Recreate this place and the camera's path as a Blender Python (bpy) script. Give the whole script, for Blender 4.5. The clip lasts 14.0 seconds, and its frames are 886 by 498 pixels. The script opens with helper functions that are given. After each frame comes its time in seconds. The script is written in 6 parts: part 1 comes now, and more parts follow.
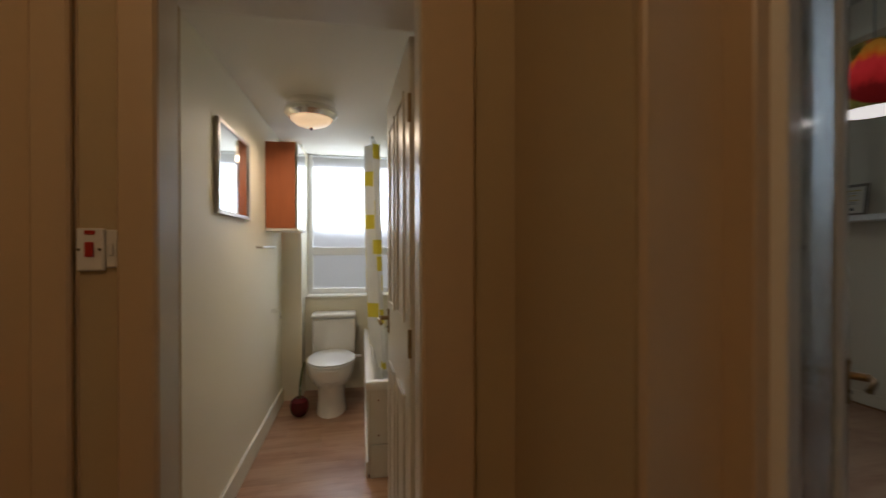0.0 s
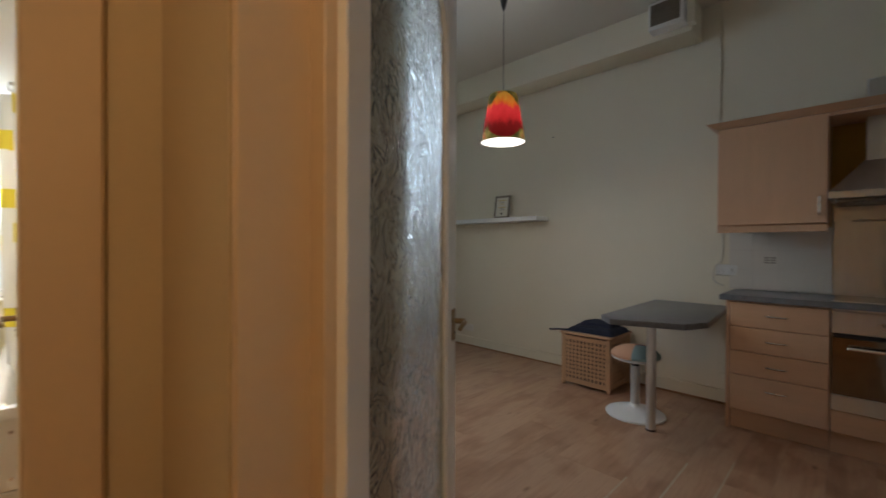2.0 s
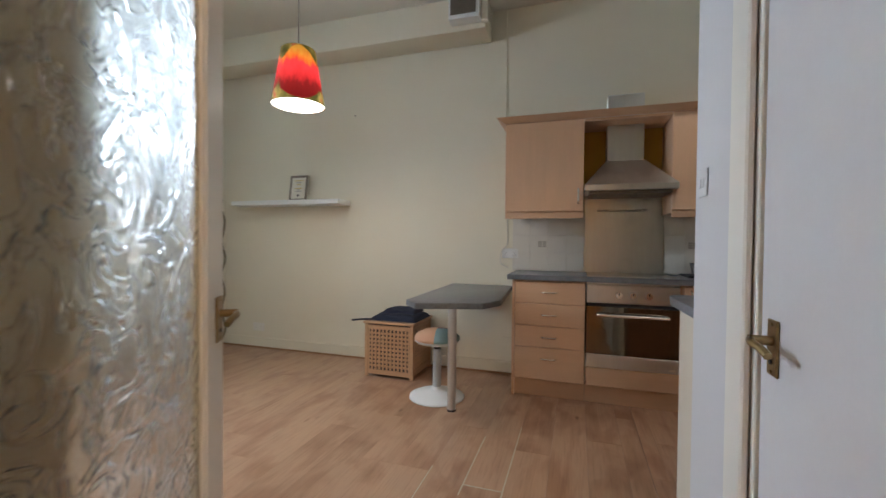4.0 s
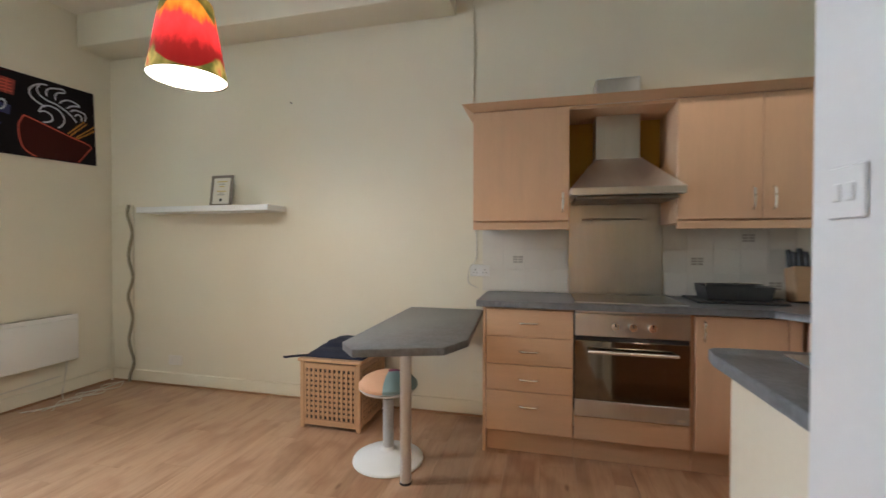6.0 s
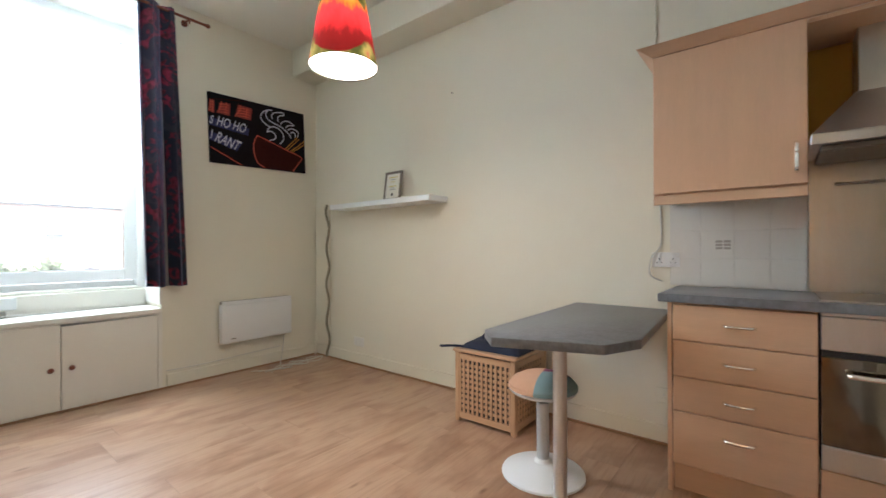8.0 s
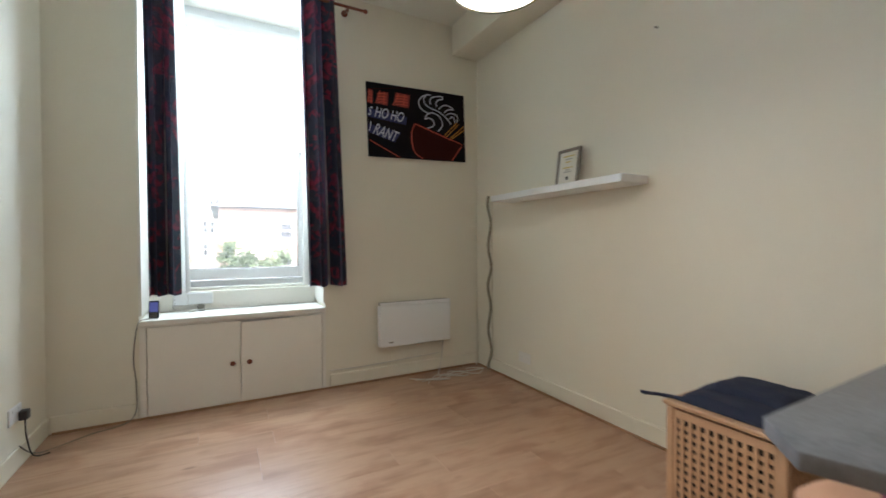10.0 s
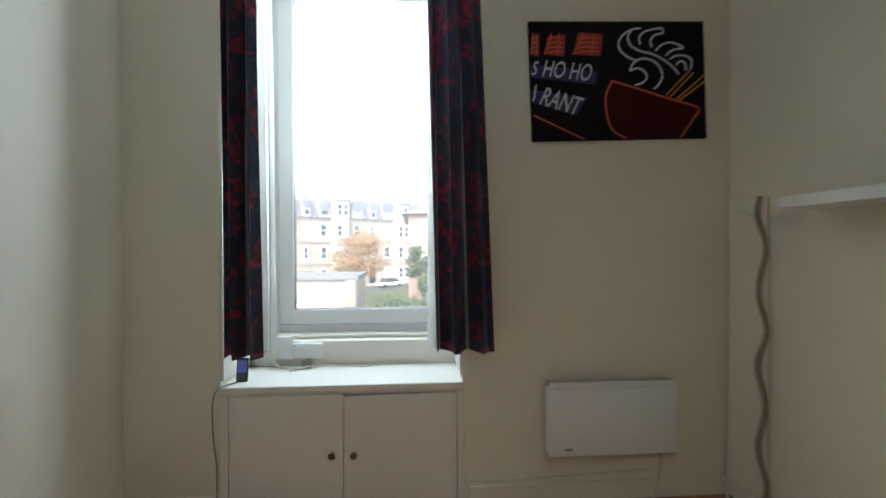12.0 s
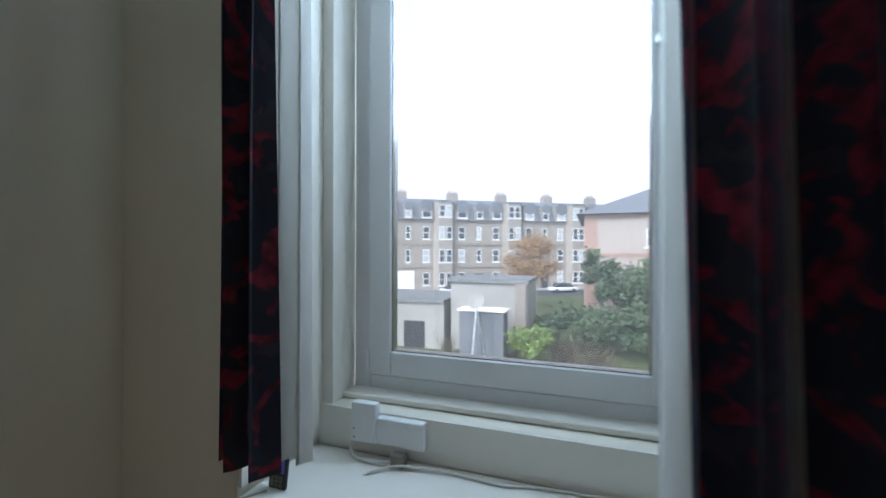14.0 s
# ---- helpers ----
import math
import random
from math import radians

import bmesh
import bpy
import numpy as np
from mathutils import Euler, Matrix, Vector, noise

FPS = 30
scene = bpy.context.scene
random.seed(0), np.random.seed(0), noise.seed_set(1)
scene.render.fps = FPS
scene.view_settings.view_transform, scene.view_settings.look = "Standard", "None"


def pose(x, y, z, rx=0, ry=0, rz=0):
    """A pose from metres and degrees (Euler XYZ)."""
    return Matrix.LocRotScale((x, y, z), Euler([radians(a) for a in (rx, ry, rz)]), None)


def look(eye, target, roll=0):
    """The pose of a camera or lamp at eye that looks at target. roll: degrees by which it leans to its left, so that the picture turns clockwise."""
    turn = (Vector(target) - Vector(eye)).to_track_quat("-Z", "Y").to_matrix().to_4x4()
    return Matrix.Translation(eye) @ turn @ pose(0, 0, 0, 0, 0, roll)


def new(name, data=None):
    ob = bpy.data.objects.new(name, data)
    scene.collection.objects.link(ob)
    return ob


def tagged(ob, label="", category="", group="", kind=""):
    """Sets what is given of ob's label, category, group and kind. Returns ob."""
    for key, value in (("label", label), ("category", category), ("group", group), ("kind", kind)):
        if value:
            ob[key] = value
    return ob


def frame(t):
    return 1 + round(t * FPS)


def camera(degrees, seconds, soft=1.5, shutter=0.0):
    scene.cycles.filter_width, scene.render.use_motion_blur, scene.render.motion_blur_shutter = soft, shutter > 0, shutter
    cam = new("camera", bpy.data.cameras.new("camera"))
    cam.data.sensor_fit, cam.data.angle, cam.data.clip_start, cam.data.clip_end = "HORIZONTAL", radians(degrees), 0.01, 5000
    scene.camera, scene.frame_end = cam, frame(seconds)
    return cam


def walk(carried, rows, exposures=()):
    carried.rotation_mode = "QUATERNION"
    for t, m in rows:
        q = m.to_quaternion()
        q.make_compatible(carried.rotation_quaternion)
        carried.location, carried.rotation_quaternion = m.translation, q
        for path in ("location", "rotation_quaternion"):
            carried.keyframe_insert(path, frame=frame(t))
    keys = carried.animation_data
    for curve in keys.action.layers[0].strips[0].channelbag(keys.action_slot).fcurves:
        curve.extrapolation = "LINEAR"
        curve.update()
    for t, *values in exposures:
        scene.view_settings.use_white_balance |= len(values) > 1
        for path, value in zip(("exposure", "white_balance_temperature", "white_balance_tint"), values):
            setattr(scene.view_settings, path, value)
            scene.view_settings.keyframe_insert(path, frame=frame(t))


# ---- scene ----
cam = camera(93.93, 14.0, soft=1.5, shutter=0.5)
# seconds, x, y, z in metres; yaw, pitch, roll in degrees
ROWS = [
    (0, 0.068, 0.091, 1.306, -11.12, -0.20, 0.08),
    (0.5, 0.088, 0.000, 1.298, -19.20, -0.29, 0.07),
    (1, 0.130, -0.057, 1.277, -28.43, -0.25, -0.00),
    (1.5, 0.169, -0.081, 1.273, -36.97, -0.57, -0.12),
    (2, 0.219, -0.086, 1.246, -44.97, -0.45, -0.26),
    (2.5, 0.253, -0.070, 1.215, -52.46, -0.46, -0.40),
    (3, 0.312, -0.021, 1.186, -59.97, -0.54, -0.45),
    (3.5, 0.372, 0.075, 1.155, -67.75, -0.65, -0.43),
    (3.7, 0.410, 0.082, 1.155, -69.72, -0.82, -0.49),
    (5.8, 1.101, 0.187, 1.270, -77.85, -0.98, -0.18),
    (6, 1.148, 0.192, 1.266, -76.24, -0.87, -0.10),
    (6.5, 1.270, 0.203, 1.235, -69.71, -0.58, 0.07),
    (7, 1.364, 0.187, 1.200, -62.79, -0.35, 0.25),
    (7.5, 1.426, 0.171, 1.166, -56.67, -0.14, 0.30),
    (8, 1.465, 0.160, 1.131, -51.33, 0.02, 0.22),
    (8.5, 1.471, 0.194, 1.088, -47.22, 0.22, 0.13),
    (8.7, 1.510, 0.223, 1.082, -45.28, 0.05, 0.21),
    (11, 2.217, 1.259, 1.286, -15.24, -0.78, 0.17),
    (11.5, 2.325, 1.589, 1.334, -9.90, -0.58, 0.23),
    (12, 2.424, 1.922, 1.364, -3.80, -0.38, 0.20),
    (12.5, 2.458, 2.246, 1.379, 1.19, -0.31, 0.19),
    (13, 2.454, 2.578, 1.399, 6.37, -0.42, 0.18),
    (13.5, 2.448, 2.903, 1.388, 13.25, -0.16, 0.06),
    (14, 2.369, 3.180, 1.352, 19.75, 0.06, -0.12),
]
EXPOSURES = [(0.0, -0.05, 6000, 15), (1.0, 0.34, 6050, 15), (2.0, 1.30, 5980, 15), (2.6, 1.80, 5950, 15), (3.7, 2.3, 5980, 15),
             (6.0, 2.73, 6350, 15), (8.5, 2.90, 5950, 15), (11.0, 2.12, 6080, 13), (12.5, 1.62, 5950, 12), (13.3, 1.10, 5750, 12), (14.0, 0.78, 5450, 12)]
walk(cam, [(t, pose(x, y, z, 90 + pitch, roll, yaw)) for t, x, y, z, yaw, pitch, roll in ROWS], EXPOSURES)

# ---- world and sun: a bright overcast day ----
world = bpy.data.worlds.new("world")
scene.world = world
world.use_nodes = True
wn = world.node_tree
sky = wn.nodes.new("ShaderNodeTexSky")
sky.sky_type = "NISHITA"
sky.sun_disc = False
sky.sun_elevation, sky.sun_rotation = radians(38), radians(200)
sky.air_density, sky.dust_density, sky.ozone_density = 1.0, 4.0, 0.6
pale = wn.nodes.new("ShaderNodeHueSaturation")
pale.inputs["Saturation"].default_value = 0.12
pale.inputs["Value"].default_value = 1.5
wn.links.new(sky.outputs["Color"], pale.inputs["Color"])
wn.links.new(pale.outputs["Color"], wn.nodes["Background"].inputs["Color"])
wn.nodes["Background"].inputs["Strength"].default_value = 0.135

sun = new("sun", bpy.data.lights.new("sun", "SUN"))
sun.data.energy, sun.data.angle, sun.data.color = 0.75, radians(60), (1.0, 0.97, 0.92)
sun.matrix_world = look((0, -10, 20), (3, 4, 0))

# daylight through the two windows: a lamp in the upper part of each opening
day = new("window_daylight", bpy.data.lights.new("window_daylight", "AREA"))
day.data.shape, day.data.size, day.data.size_y = "RECTANGLE", 0.86, 1.08
day.data.energy, day.data.color, day.data.spread = 9.8, (0.72, 0.89, 1.0), radians(158)
day.matrix_world = look((2.103, 4.80, 2.39), (2.103, 0.0, 0.9))
day2 = new("bathroom_daylight", bpy.data.lights.new("bathroom_daylight", "AREA"))
day2.data.shape, day2.data.size, day2.data.size_y = "RECTANGLE", 0.74, 0.62
day2.data.energy, day2.data.color = 6.5, (0.88, 0.95, 1.0)
day2.matrix_world = look((-0.02, 4.42, 1.80), (-0.02, 0.0, 0.2))

PENDANT_WATTS = 1.2
BATH_WATTS = 4.2
HALL_WATTS = 7.0
KITCHEN_WATTS = 4.1

# ---- materials ----
def material(name, base, rough=0.6, metal=0.0, var=0.06, scale=6.0, fine=60.0, bump=0.05, stretch=(1, 1, 1),
             spec=0.5, island=0.0, coat=0.0, dark=None):
    """A painted, wooden, stone or metal surface with variation at two scales."""
    m = bpy.data.materials.new(name)
    m.use_nodes = True
    nt = m.node_tree
    b = nt.nodes["Principled BSDF"]
    b.inputs["Roughness"].default_value = rough
    b.inputs["Metallic"].default_value = metal
    b.inputs["Specular IOR Level"].default_value = spec
    b.inputs["Coat Weight"].default_value = coat
    tc = nt.nodes.new("ShaderNodeTexCoord")
    mp = nt.nodes.new("ShaderNodeMapping")
    mp.inputs["Scale"].default_value = stretch
    nt.links.new(tc.outputs["Object"], mp.inputs["Vector"])
    big = nt.nodes.new("ShaderNodeTexNoise")
    big.inputs["Scale"].default_value = scale
    big.inputs["Detail"].default_value = 4.0
    small = nt.nodes.new("ShaderNodeTexNoise")
    small.inputs["Scale"].default_value = fine
    small.inputs["Detail"].default_value = 3.0
    for n in (big, small):
        nt.links.new(mp.outputs["Vector"], n.inputs["Vector"])
    mix = nt.nodes.new("ShaderNodeMix")
    mix.data_type = "RGBA"
    low = dark if dark else tuple(max(0.0, c * (1 - 3 * var)) for c in base)
    high = tuple(min(1.0, c * (1 + 2 * var)) for c in base)
    mix.inputs[6].default_value, mix.inputs[7].default_value = (*low, 1), (*high, 1)
    add = nt.nodes.new("ShaderNodeMath")
    add.operation = "MULTIPLY_ADD"
    add.inputs[1].default_value = 0.4
    nt.links.new(small.outputs["Fac"], add.inputs[0])
    half = nt.nodes.new("ShaderNodeMath")
    half.operation = "MULTIPLY"
    half.inputs[1].default_value = 0.6
    nt.links.new(big.outputs["Fac"], half.inputs[0])
    nt.links.new(half.outputs[0], add.inputs[2])
    nt.links.new(add.outputs[0], mix.inputs[0])
    out = mix.outputs[2]
    if island:
        info = nt.nodes.new("ShaderNodeObjectInfo")
        geo = nt.nodes.new("ShaderNodeNewGeometry")
        sm = nt.nodes.new("ShaderNodeMath")
        sm.operation = "ADD"
        nt.links.new(info.outputs["Random"], sm.inputs[0])
        nt.links.new(geo.outputs["Random Per Island"], sm.inputs[1])
        fr = nt.nodes.new("ShaderNodeMath")
        fr.operation = "FRACT"
        nt.links.new(sm.outputs[0], fr.inputs[0])
        rng = nt.nodes.new("ShaderNodeMapRange")
        rng.inputs["To Min"].default_value, rng.inputs["To Max"].default_value = 1 - island, 1 + island
        nt.links.new(fr.outputs[0], rng.inputs["Value"])
        hsv = nt.nodes.new("ShaderNodeHueSaturation")
        nt.links.new(rng.outputs[0], hsv.inputs["Value"])
        nt.links.new(out, hsv.inputs["Color"])
        out = hsv.outputs["Color"]
    nt.links.new(out, b.inputs["Base Color"])
    rr = nt.nodes.new("ShaderNodeMapRange")
    rr.inputs["To Min"].default_value, rr.inputs["To Max"].default_value = max(0.02, rough - 0.08), min(1, rough + 0.08)
    nt.links.new(big.outputs["Fac"], rr.inputs["Value"])
    nt.links.new(rr.outputs[0], b.inputs["Roughness"])
    if bump:
        bp = nt.nodes.new("ShaderNodeBump")
        bp.inputs["Strength"].default_value = bump
        bp.inputs["Distance"].default_value = 0.01
        nt.links.new(small.outputs["Fac"], bp.inputs["Height"])
        nt.links.new(bp.outputs["Normal"], b.inputs["Normal"])
    return m


def glass(name, rough=0.0, tint=(1, 1, 1), relief=0.0, scale=40.0):
    m = bpy.data.materials.new(name)
    m.use_nodes = True
    nt = m.node_tree
    b = nt.nodes["Principled BSDF"]
    b.inputs["Base Color"].default_value = (*tint, 1)
    b.inputs["Transmission Weight"].default_value = 1.0
    b.inputs["Roughness"].default_value = rough
    b.inputs["IOR"].default_value = 1.45
    if relief:
        tc = nt.nodes.new("ShaderNodeTexCoord")
        no = nt.nodes.new("ShaderNodeTexNoise")
        no.inputs["Scale"].default_value = scale
        no.inputs["Detail"].default_value = 1.0
        no.inputs["Distortion"].default_value = 2.5
        bp = nt.nodes.new("ShaderNodeBump")
        bp.inputs["Strength"].default_value = relief
        bp.inputs["Distance"].default_value = 0.008
        nt.links.new(tc.outputs["Object"], no.inputs["Vector"])
        off = nt.nodes.new("ShaderNodeMath")
        off.operation = "SUBTRACT"
        off.inputs[1].default_value = 0.5
        rid = nt.nodes.new("ShaderNodeMath")
        rid.operation = "ABSOLUTE"
        rng = nt.nodes.new("ShaderNodeMapRange")
        rng.inputs["From Max"].default_value = 0.07
        nt.links.new(no.outputs["Fac"], off.inputs[0])
        nt.links.new(off.outputs[0], rid.inputs[0])
        nt.links.new(rid.outputs[0], rng.inputs["Value"])
        nt.links.new(rng.outputs[0], bp.inputs["Height"])
        nt.links.new(bp.outputs["Normal"], b.inputs["Normal"])
    return m


def glow(name, colour, strength):
    m = bpy.data.materials.new(name)
    m.use_nodes = True
    b = m.node_tree.nodes["Principled BSDF"]
    b.inputs["Base Color"].default_value = (*colour, 1)
    b.inputs["Emission Color"].default_value = (*colour, 1)
    b.inputs["Emission Strength"].default_value = strength
    b.inputs["Roughness"].default_value = 0.4
    return m


CREAM = material("cream_wall_paint", (0.795, 0.755, 0.625), 0.72, var=0.025, scale=1.1, fine=120, bump=0.04)
BATHCREAM = material("pale_cream_bathroom_paint", (0.80, 0.755, 0.60), 0.6, var=0.012, scale=2, fine=120, bump=0.03)
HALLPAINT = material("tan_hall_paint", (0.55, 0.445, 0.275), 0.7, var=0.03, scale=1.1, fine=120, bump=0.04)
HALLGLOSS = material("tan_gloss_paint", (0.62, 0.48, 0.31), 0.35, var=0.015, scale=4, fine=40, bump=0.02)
CEIL = material("white_ceiling_paint", (0.76, 0.73, 0.64), 0.85, var=0.02, scale=1.2, fine=90, bump=0.03)
GLOSS = material("white_gloss_paint", (0.80, 0.77, 0.69), 0.32, var=0.008, scale=4, fine=40, bump=0.02)
COOLWHITE = material("cool_white_paint", (0.66, 0.65, 0.655), 0.5, var=0.02, scale=1.5, fine=90, bump=0.03)
UPVC = material("white_plastic", (0.80, 0.81, 0.80), 0.35, var=0.01, scale=4, fine=60, bump=0.01)
WINDOWPVC = material("grey_white_window_plastic", (0.80, 0.812, 0.815), 0.35, var=0.01, scale=4, fine=60, bump=0.01)
PLAIN = material("white_board", (0.80, 0.78, 0.72), 0.5, var=0.015, scale=5, fine=70, bump=0.02)
FLOORM = material("oak_laminate", (0.49, 0.297, 0.183), 0.30, var=0.06, scale=1.6, fine=13, bump=0.02,
                  stretch=(0.9, 4.5, 4.5), island=0.07, spec=0.5, coat=0.22)


def plank_grain(m):
    """Oak print: flowing dark grain along each board, paler patches and a few knots, different on every board."""
    nt = m.node_tree
    b = nt.nodes["Principled BSDF"]
    b.inputs["Coat Roughness"].default_value = 0.22
    was = b.inputs["Base Color"].links[0].from_socket
    tc = nt.nodes.new("ShaderNodeTexCoord")
    info = nt.nodes.new("ShaderNodeObjectInfo")
    far = nt.nodes.new("ShaderNodeVectorMath")
    far.operation = "MULTIPLY_ADD"
    far.inputs[1].default_value = (37.0, 53.0, 11.0)
    nt.links.new(info.outputs["Random"], far.inputs[0])
    nt.links.new(tc.outputs["Object"], far.inputs[2])

    def field(kind, stretch, scale, detail=3.0, twist=0.0):
        mp = nt.nodes.new("ShaderNodeMapping")
        mp.inputs["Scale"].default_value = stretch
        nt.links.new(far.outputs[0], mp.inputs["Vector"])
        n = nt.nodes.new(kind)
        n.inputs["Scale"].default_value = scale
        if kind == "ShaderNodeTexNoise":
            n.inputs["Detail"].default_value, n.inputs["Distortion"].default_value = detail, twist
        nt.links.new(mp.outputs["Vector"], n.inputs["Vector"])
        return n

    def darken(colour, fac, lo, hi, tint):
        rng = nt.nodes.new("ShaderNodeMapRange")
        rng.inputs["From Min"].default_value, rng.inputs["From Max"].default_value = lo, hi
        nt.links.new(fac, rng.inputs["Value"])
        mul = nt.nodes.new("ShaderNodeMix")
        mul.data_type, mul.blend_type = "RGBA", "MULTIPLY"
        mul.inputs[7].default_value = (*tint, 1)
        nt.links.new(rng.outputs[0], mul.inputs[0])
        nt.links.new(colour, mul.inputs[6])
        return mul.outputs[2]

    flow = field("ShaderNodeTexNoise", (1.1, 9.0, 9.0), 1.5, 4.0, 0.6)
    fine = field("ShaderNodeTexNoise", (3.0, 60.0, 60.0), 1.6, 3.0)
    blot = field("ShaderNodeTexNoise", (1.8, 3.4, 3.4), 1.5, 3.0, 0.5)
    knot = field("ShaderNodeTexVoronoi", (2.0, 5.2, 5.2), 1.0)
    out = darken(was, flow.outputs["Fac"], 0.50, 0.74, (0.78, 0.71, 0.66))
    out = darken(out, fine.outputs["Fac"], 0.50, 0.80, (0.80, 0.75, 0.72))
    out = darken(out, blot.outputs["Fac"], 0.48, 0.66, (0.76, 0.66, 0.61))
    out = darken(out, knot.outputs["Distance"], 0.085, 0.03, (0.50, 0.40, 0.34))
    nt.links.new(out, b.inputs["Base Color"])


plank_grain(FLOORM)
FLOORGAP = material("dark_joint", (0.10, 0.06, 0.035), 0.8)
TRIMOAK = material("oak_edging", (0.36, 0.20, 0.10), 0.5, var=0.1, stretch=(1, 1, 6))
BEECH = material("beech_veneer", (0.70, 0.445, 0.285), 0.42, var=0.05, scale=3, fine=30, bump=0.02, stretch=(8, 8, 0.7))
BEECHH = material("beech_veneer_level", (0.66, 0.425, 0.27), 0.42, var=0.06, scale=3, fine=30, bump=0.02, stretch=(8, 0.7, 8))
PINE = material("oiled_slat_wood", (0.58, 0.355, 0.20), 0.45, var=0.08, scale=4, fine=40, stretch=(5, 1, 5))
WORKTOP = material("slate_grey_laminate", (0.185, 0.192, 0.208), 0.36, var=0.27, scale=15, fine=55, bump=0.02)
STEEL = material("brushed_steel", (0.70, 0.715, 0.715), 0.32, 1.0, var=0.06, scale=4, fine=60, stretch=(1, 5, 0.6), bump=0.0)
CHROME = material("polished_metal", (0.86, 0.85, 0.82), 0.22, 1.0, var=0.02)
BRASS = material("aged_brass", (0.36, 0.25, 0.12), 0.32, 1.0, var=0.08, scale=20)
BLACKGLASS = material("black_glass", (0.012, 0.011, 0.010), 0.06, var=0.1, bump=0, spec=0.6)
OVENGLASS = material("tinted_oven_glass", (0.21, 0.175, 0.13), 0.05, 1.0, var=0.03, bump=0)
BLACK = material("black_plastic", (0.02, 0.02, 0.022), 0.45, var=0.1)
TILE = material("white_glazed_tile", (0.75, 0.72, 0.66), 0.22, var=0.02, scale=5, fine=60, bump=0.01, island=0.03)
GROUT = material("pale_grout", (0.74, 0.71, 0.65), 0.9)
TILEGREY = material("grey_printed_motif", (0.40, 0.365, 0.32), 0.4)
OCHRE = material("ochre_wall_paint", (0.50, 0.30, 0.03), 0.7, var=0.04)
NAVY = material("navy_cotton", (0.018, 0.024, 0.05), 0.9, var=0.15, fine=250, bump=0.2)
SEATORANGE = material("orange_felt", (0.64, 0.36, 0.22), 0.95, fine=200, bump=0.15)
SEATBLUE = material("blue_green_felt", (0.25, 0.37, 0.38), 0.95, fine=200, bump=0.15)
SEATRED = material("plum_felt", (0.24, 0.05, 0.10), 0.95, fine=200, bump=0.15)
LINING = material("cream_curtain_lining", (0.80, 0.79, 0.75), 0.9, fine=200, bump=0.1)
thin = LINING.node_tree.nodes.new("ShaderNodeBsdfTranslucent")
thin.inputs["Color"].default_value = (0.78, 0.77, 0.73, 1)
cloth_mix = LINING.node_tree.nodes.new("ShaderNodeMixShader")
cloth_mix.inputs[0].default_value = 0.6
LINING.node_tree.links.new(LINING.node_tree.nodes["Principled BSDF"].outputs[0], cloth_mix.inputs[1])
LINING.node_tree.links.new(thin.outputs[0], cloth_mix.inputs[2])
LINING.node_tree.links.new(cloth_mix.outputs[0], LINING.node_tree.nodes["Material Output"].inputs["Surface"])
PORCELAIN = material("white_porcelain", (0.82, 0.81, 0.77), 0.12, var=0.008, bump=0, coat=0.4)
ACRYLIC = material("white_acrylic", (0.82, 0.81, 0.78), 0.2, var=0.01, bump=0)
CHERRYWOOD = material("orange_veneer", (0.44, 0.13, 0.045), 0.4, var=0.08, stretch=(6, 6, 1))
CHERRY = material("dark_red_plastic", (0.10, 0.008, 0.010), 0.2, bump=0)
STEM = material("green_plastic", (0.12, 0.14, 0.04), 0.4)
RED = material("red_plastic", (0.50, 0.03, 0.02), 0.35, bump=0)
MIRROR = material("mirror_silver", (0.90, 0.91, 0.90), 0.015, 1.0, var=0.005, bump=0)
SILVER = material("light_silver_frame", (0.55, 0.53, 0.50), 0.35, 0.7, var=0.05)
LAMINATE = material("cream_laminate", (0.66, 0.58, 0.46), 0.5, var=0.03)
PEWTER = material("dark_silver_frame", (0.22, 0.19, 0.155), 0.4, 0.6, var=0.05)
VENT = material("warm_grey_vent", (0.40, 0.38, 0.335), 0.5)
PAPER = material("printed_paper", (0.76, 0.73, 0.64), 0.8, var=0.02)
INK = material("grey_ink", (0.40, 0.38, 0.34), 0.8)
GOLDINK = material("yellow_ink", (0.60, 0.45, 0.08), 0.8)
CANVAS = material("black_printed_canvas", (0.011, 0.009, 0.012), 0.65, var=0.2, fine=200, bump=0.05, spec=0.12)
SIGNRED = material("deep_red_print", (0.27, 0.030, 0.020), 0.6, var=0.2, scale=40)
NEONRED = material("red_print", (0.62, 0.085, 0.045), 0.6)
NEONDARK = material("dark_red_print", (0.045, 0.008, 0.007), 0.7, spec=0.12)
NEONWHITE = material("pale_blue_print", (0.55, 0.58, 0.66), 0.6)
NEONBLUE = material("dark_blue_print", (0.015, 0.022, 0.10), 0.6)
NEONGOLD = material("amber_print", (0.62, 0.27, 0.03), 0.6)
ROD = material("dark_cherry_wood", (0.19, 0.045, 0.018), 0.4)
CABLE = material("white_cable", (0.66, 0.64, 0.58), 0.5, bump=0)
CABLEGREY = material("grey_cable", (0.24, 0.22, 0.18), 0.6, bump=0)
FIBRE = material("knotted_cord", (0.30, 0.27, 0.19), 0.85, fine=120, bump=0.3)
CLEAR = glass("clear_glass")
# a little white translucency in the pane imitates haze over the view
haze = CLEAR.node_tree.nodes.new("ShaderNodeBsdfTranslucent")
haze.inputs["Color"].default_value = (0.9, 0.92, 0.95, 1)
haze_mix = CLEAR.node_tree.nodes.new("ShaderNodeMixShader")
haze_mix.inputs[0].default_value = 0.065
CLEAR.node_tree.links.new(CLEAR.node_tree.nodes["Principled BSDF"].outputs[0], haze_mix.inputs[1])
CLEAR.node_tree.links.new(haze.outputs[0], haze_mix.inputs[2])
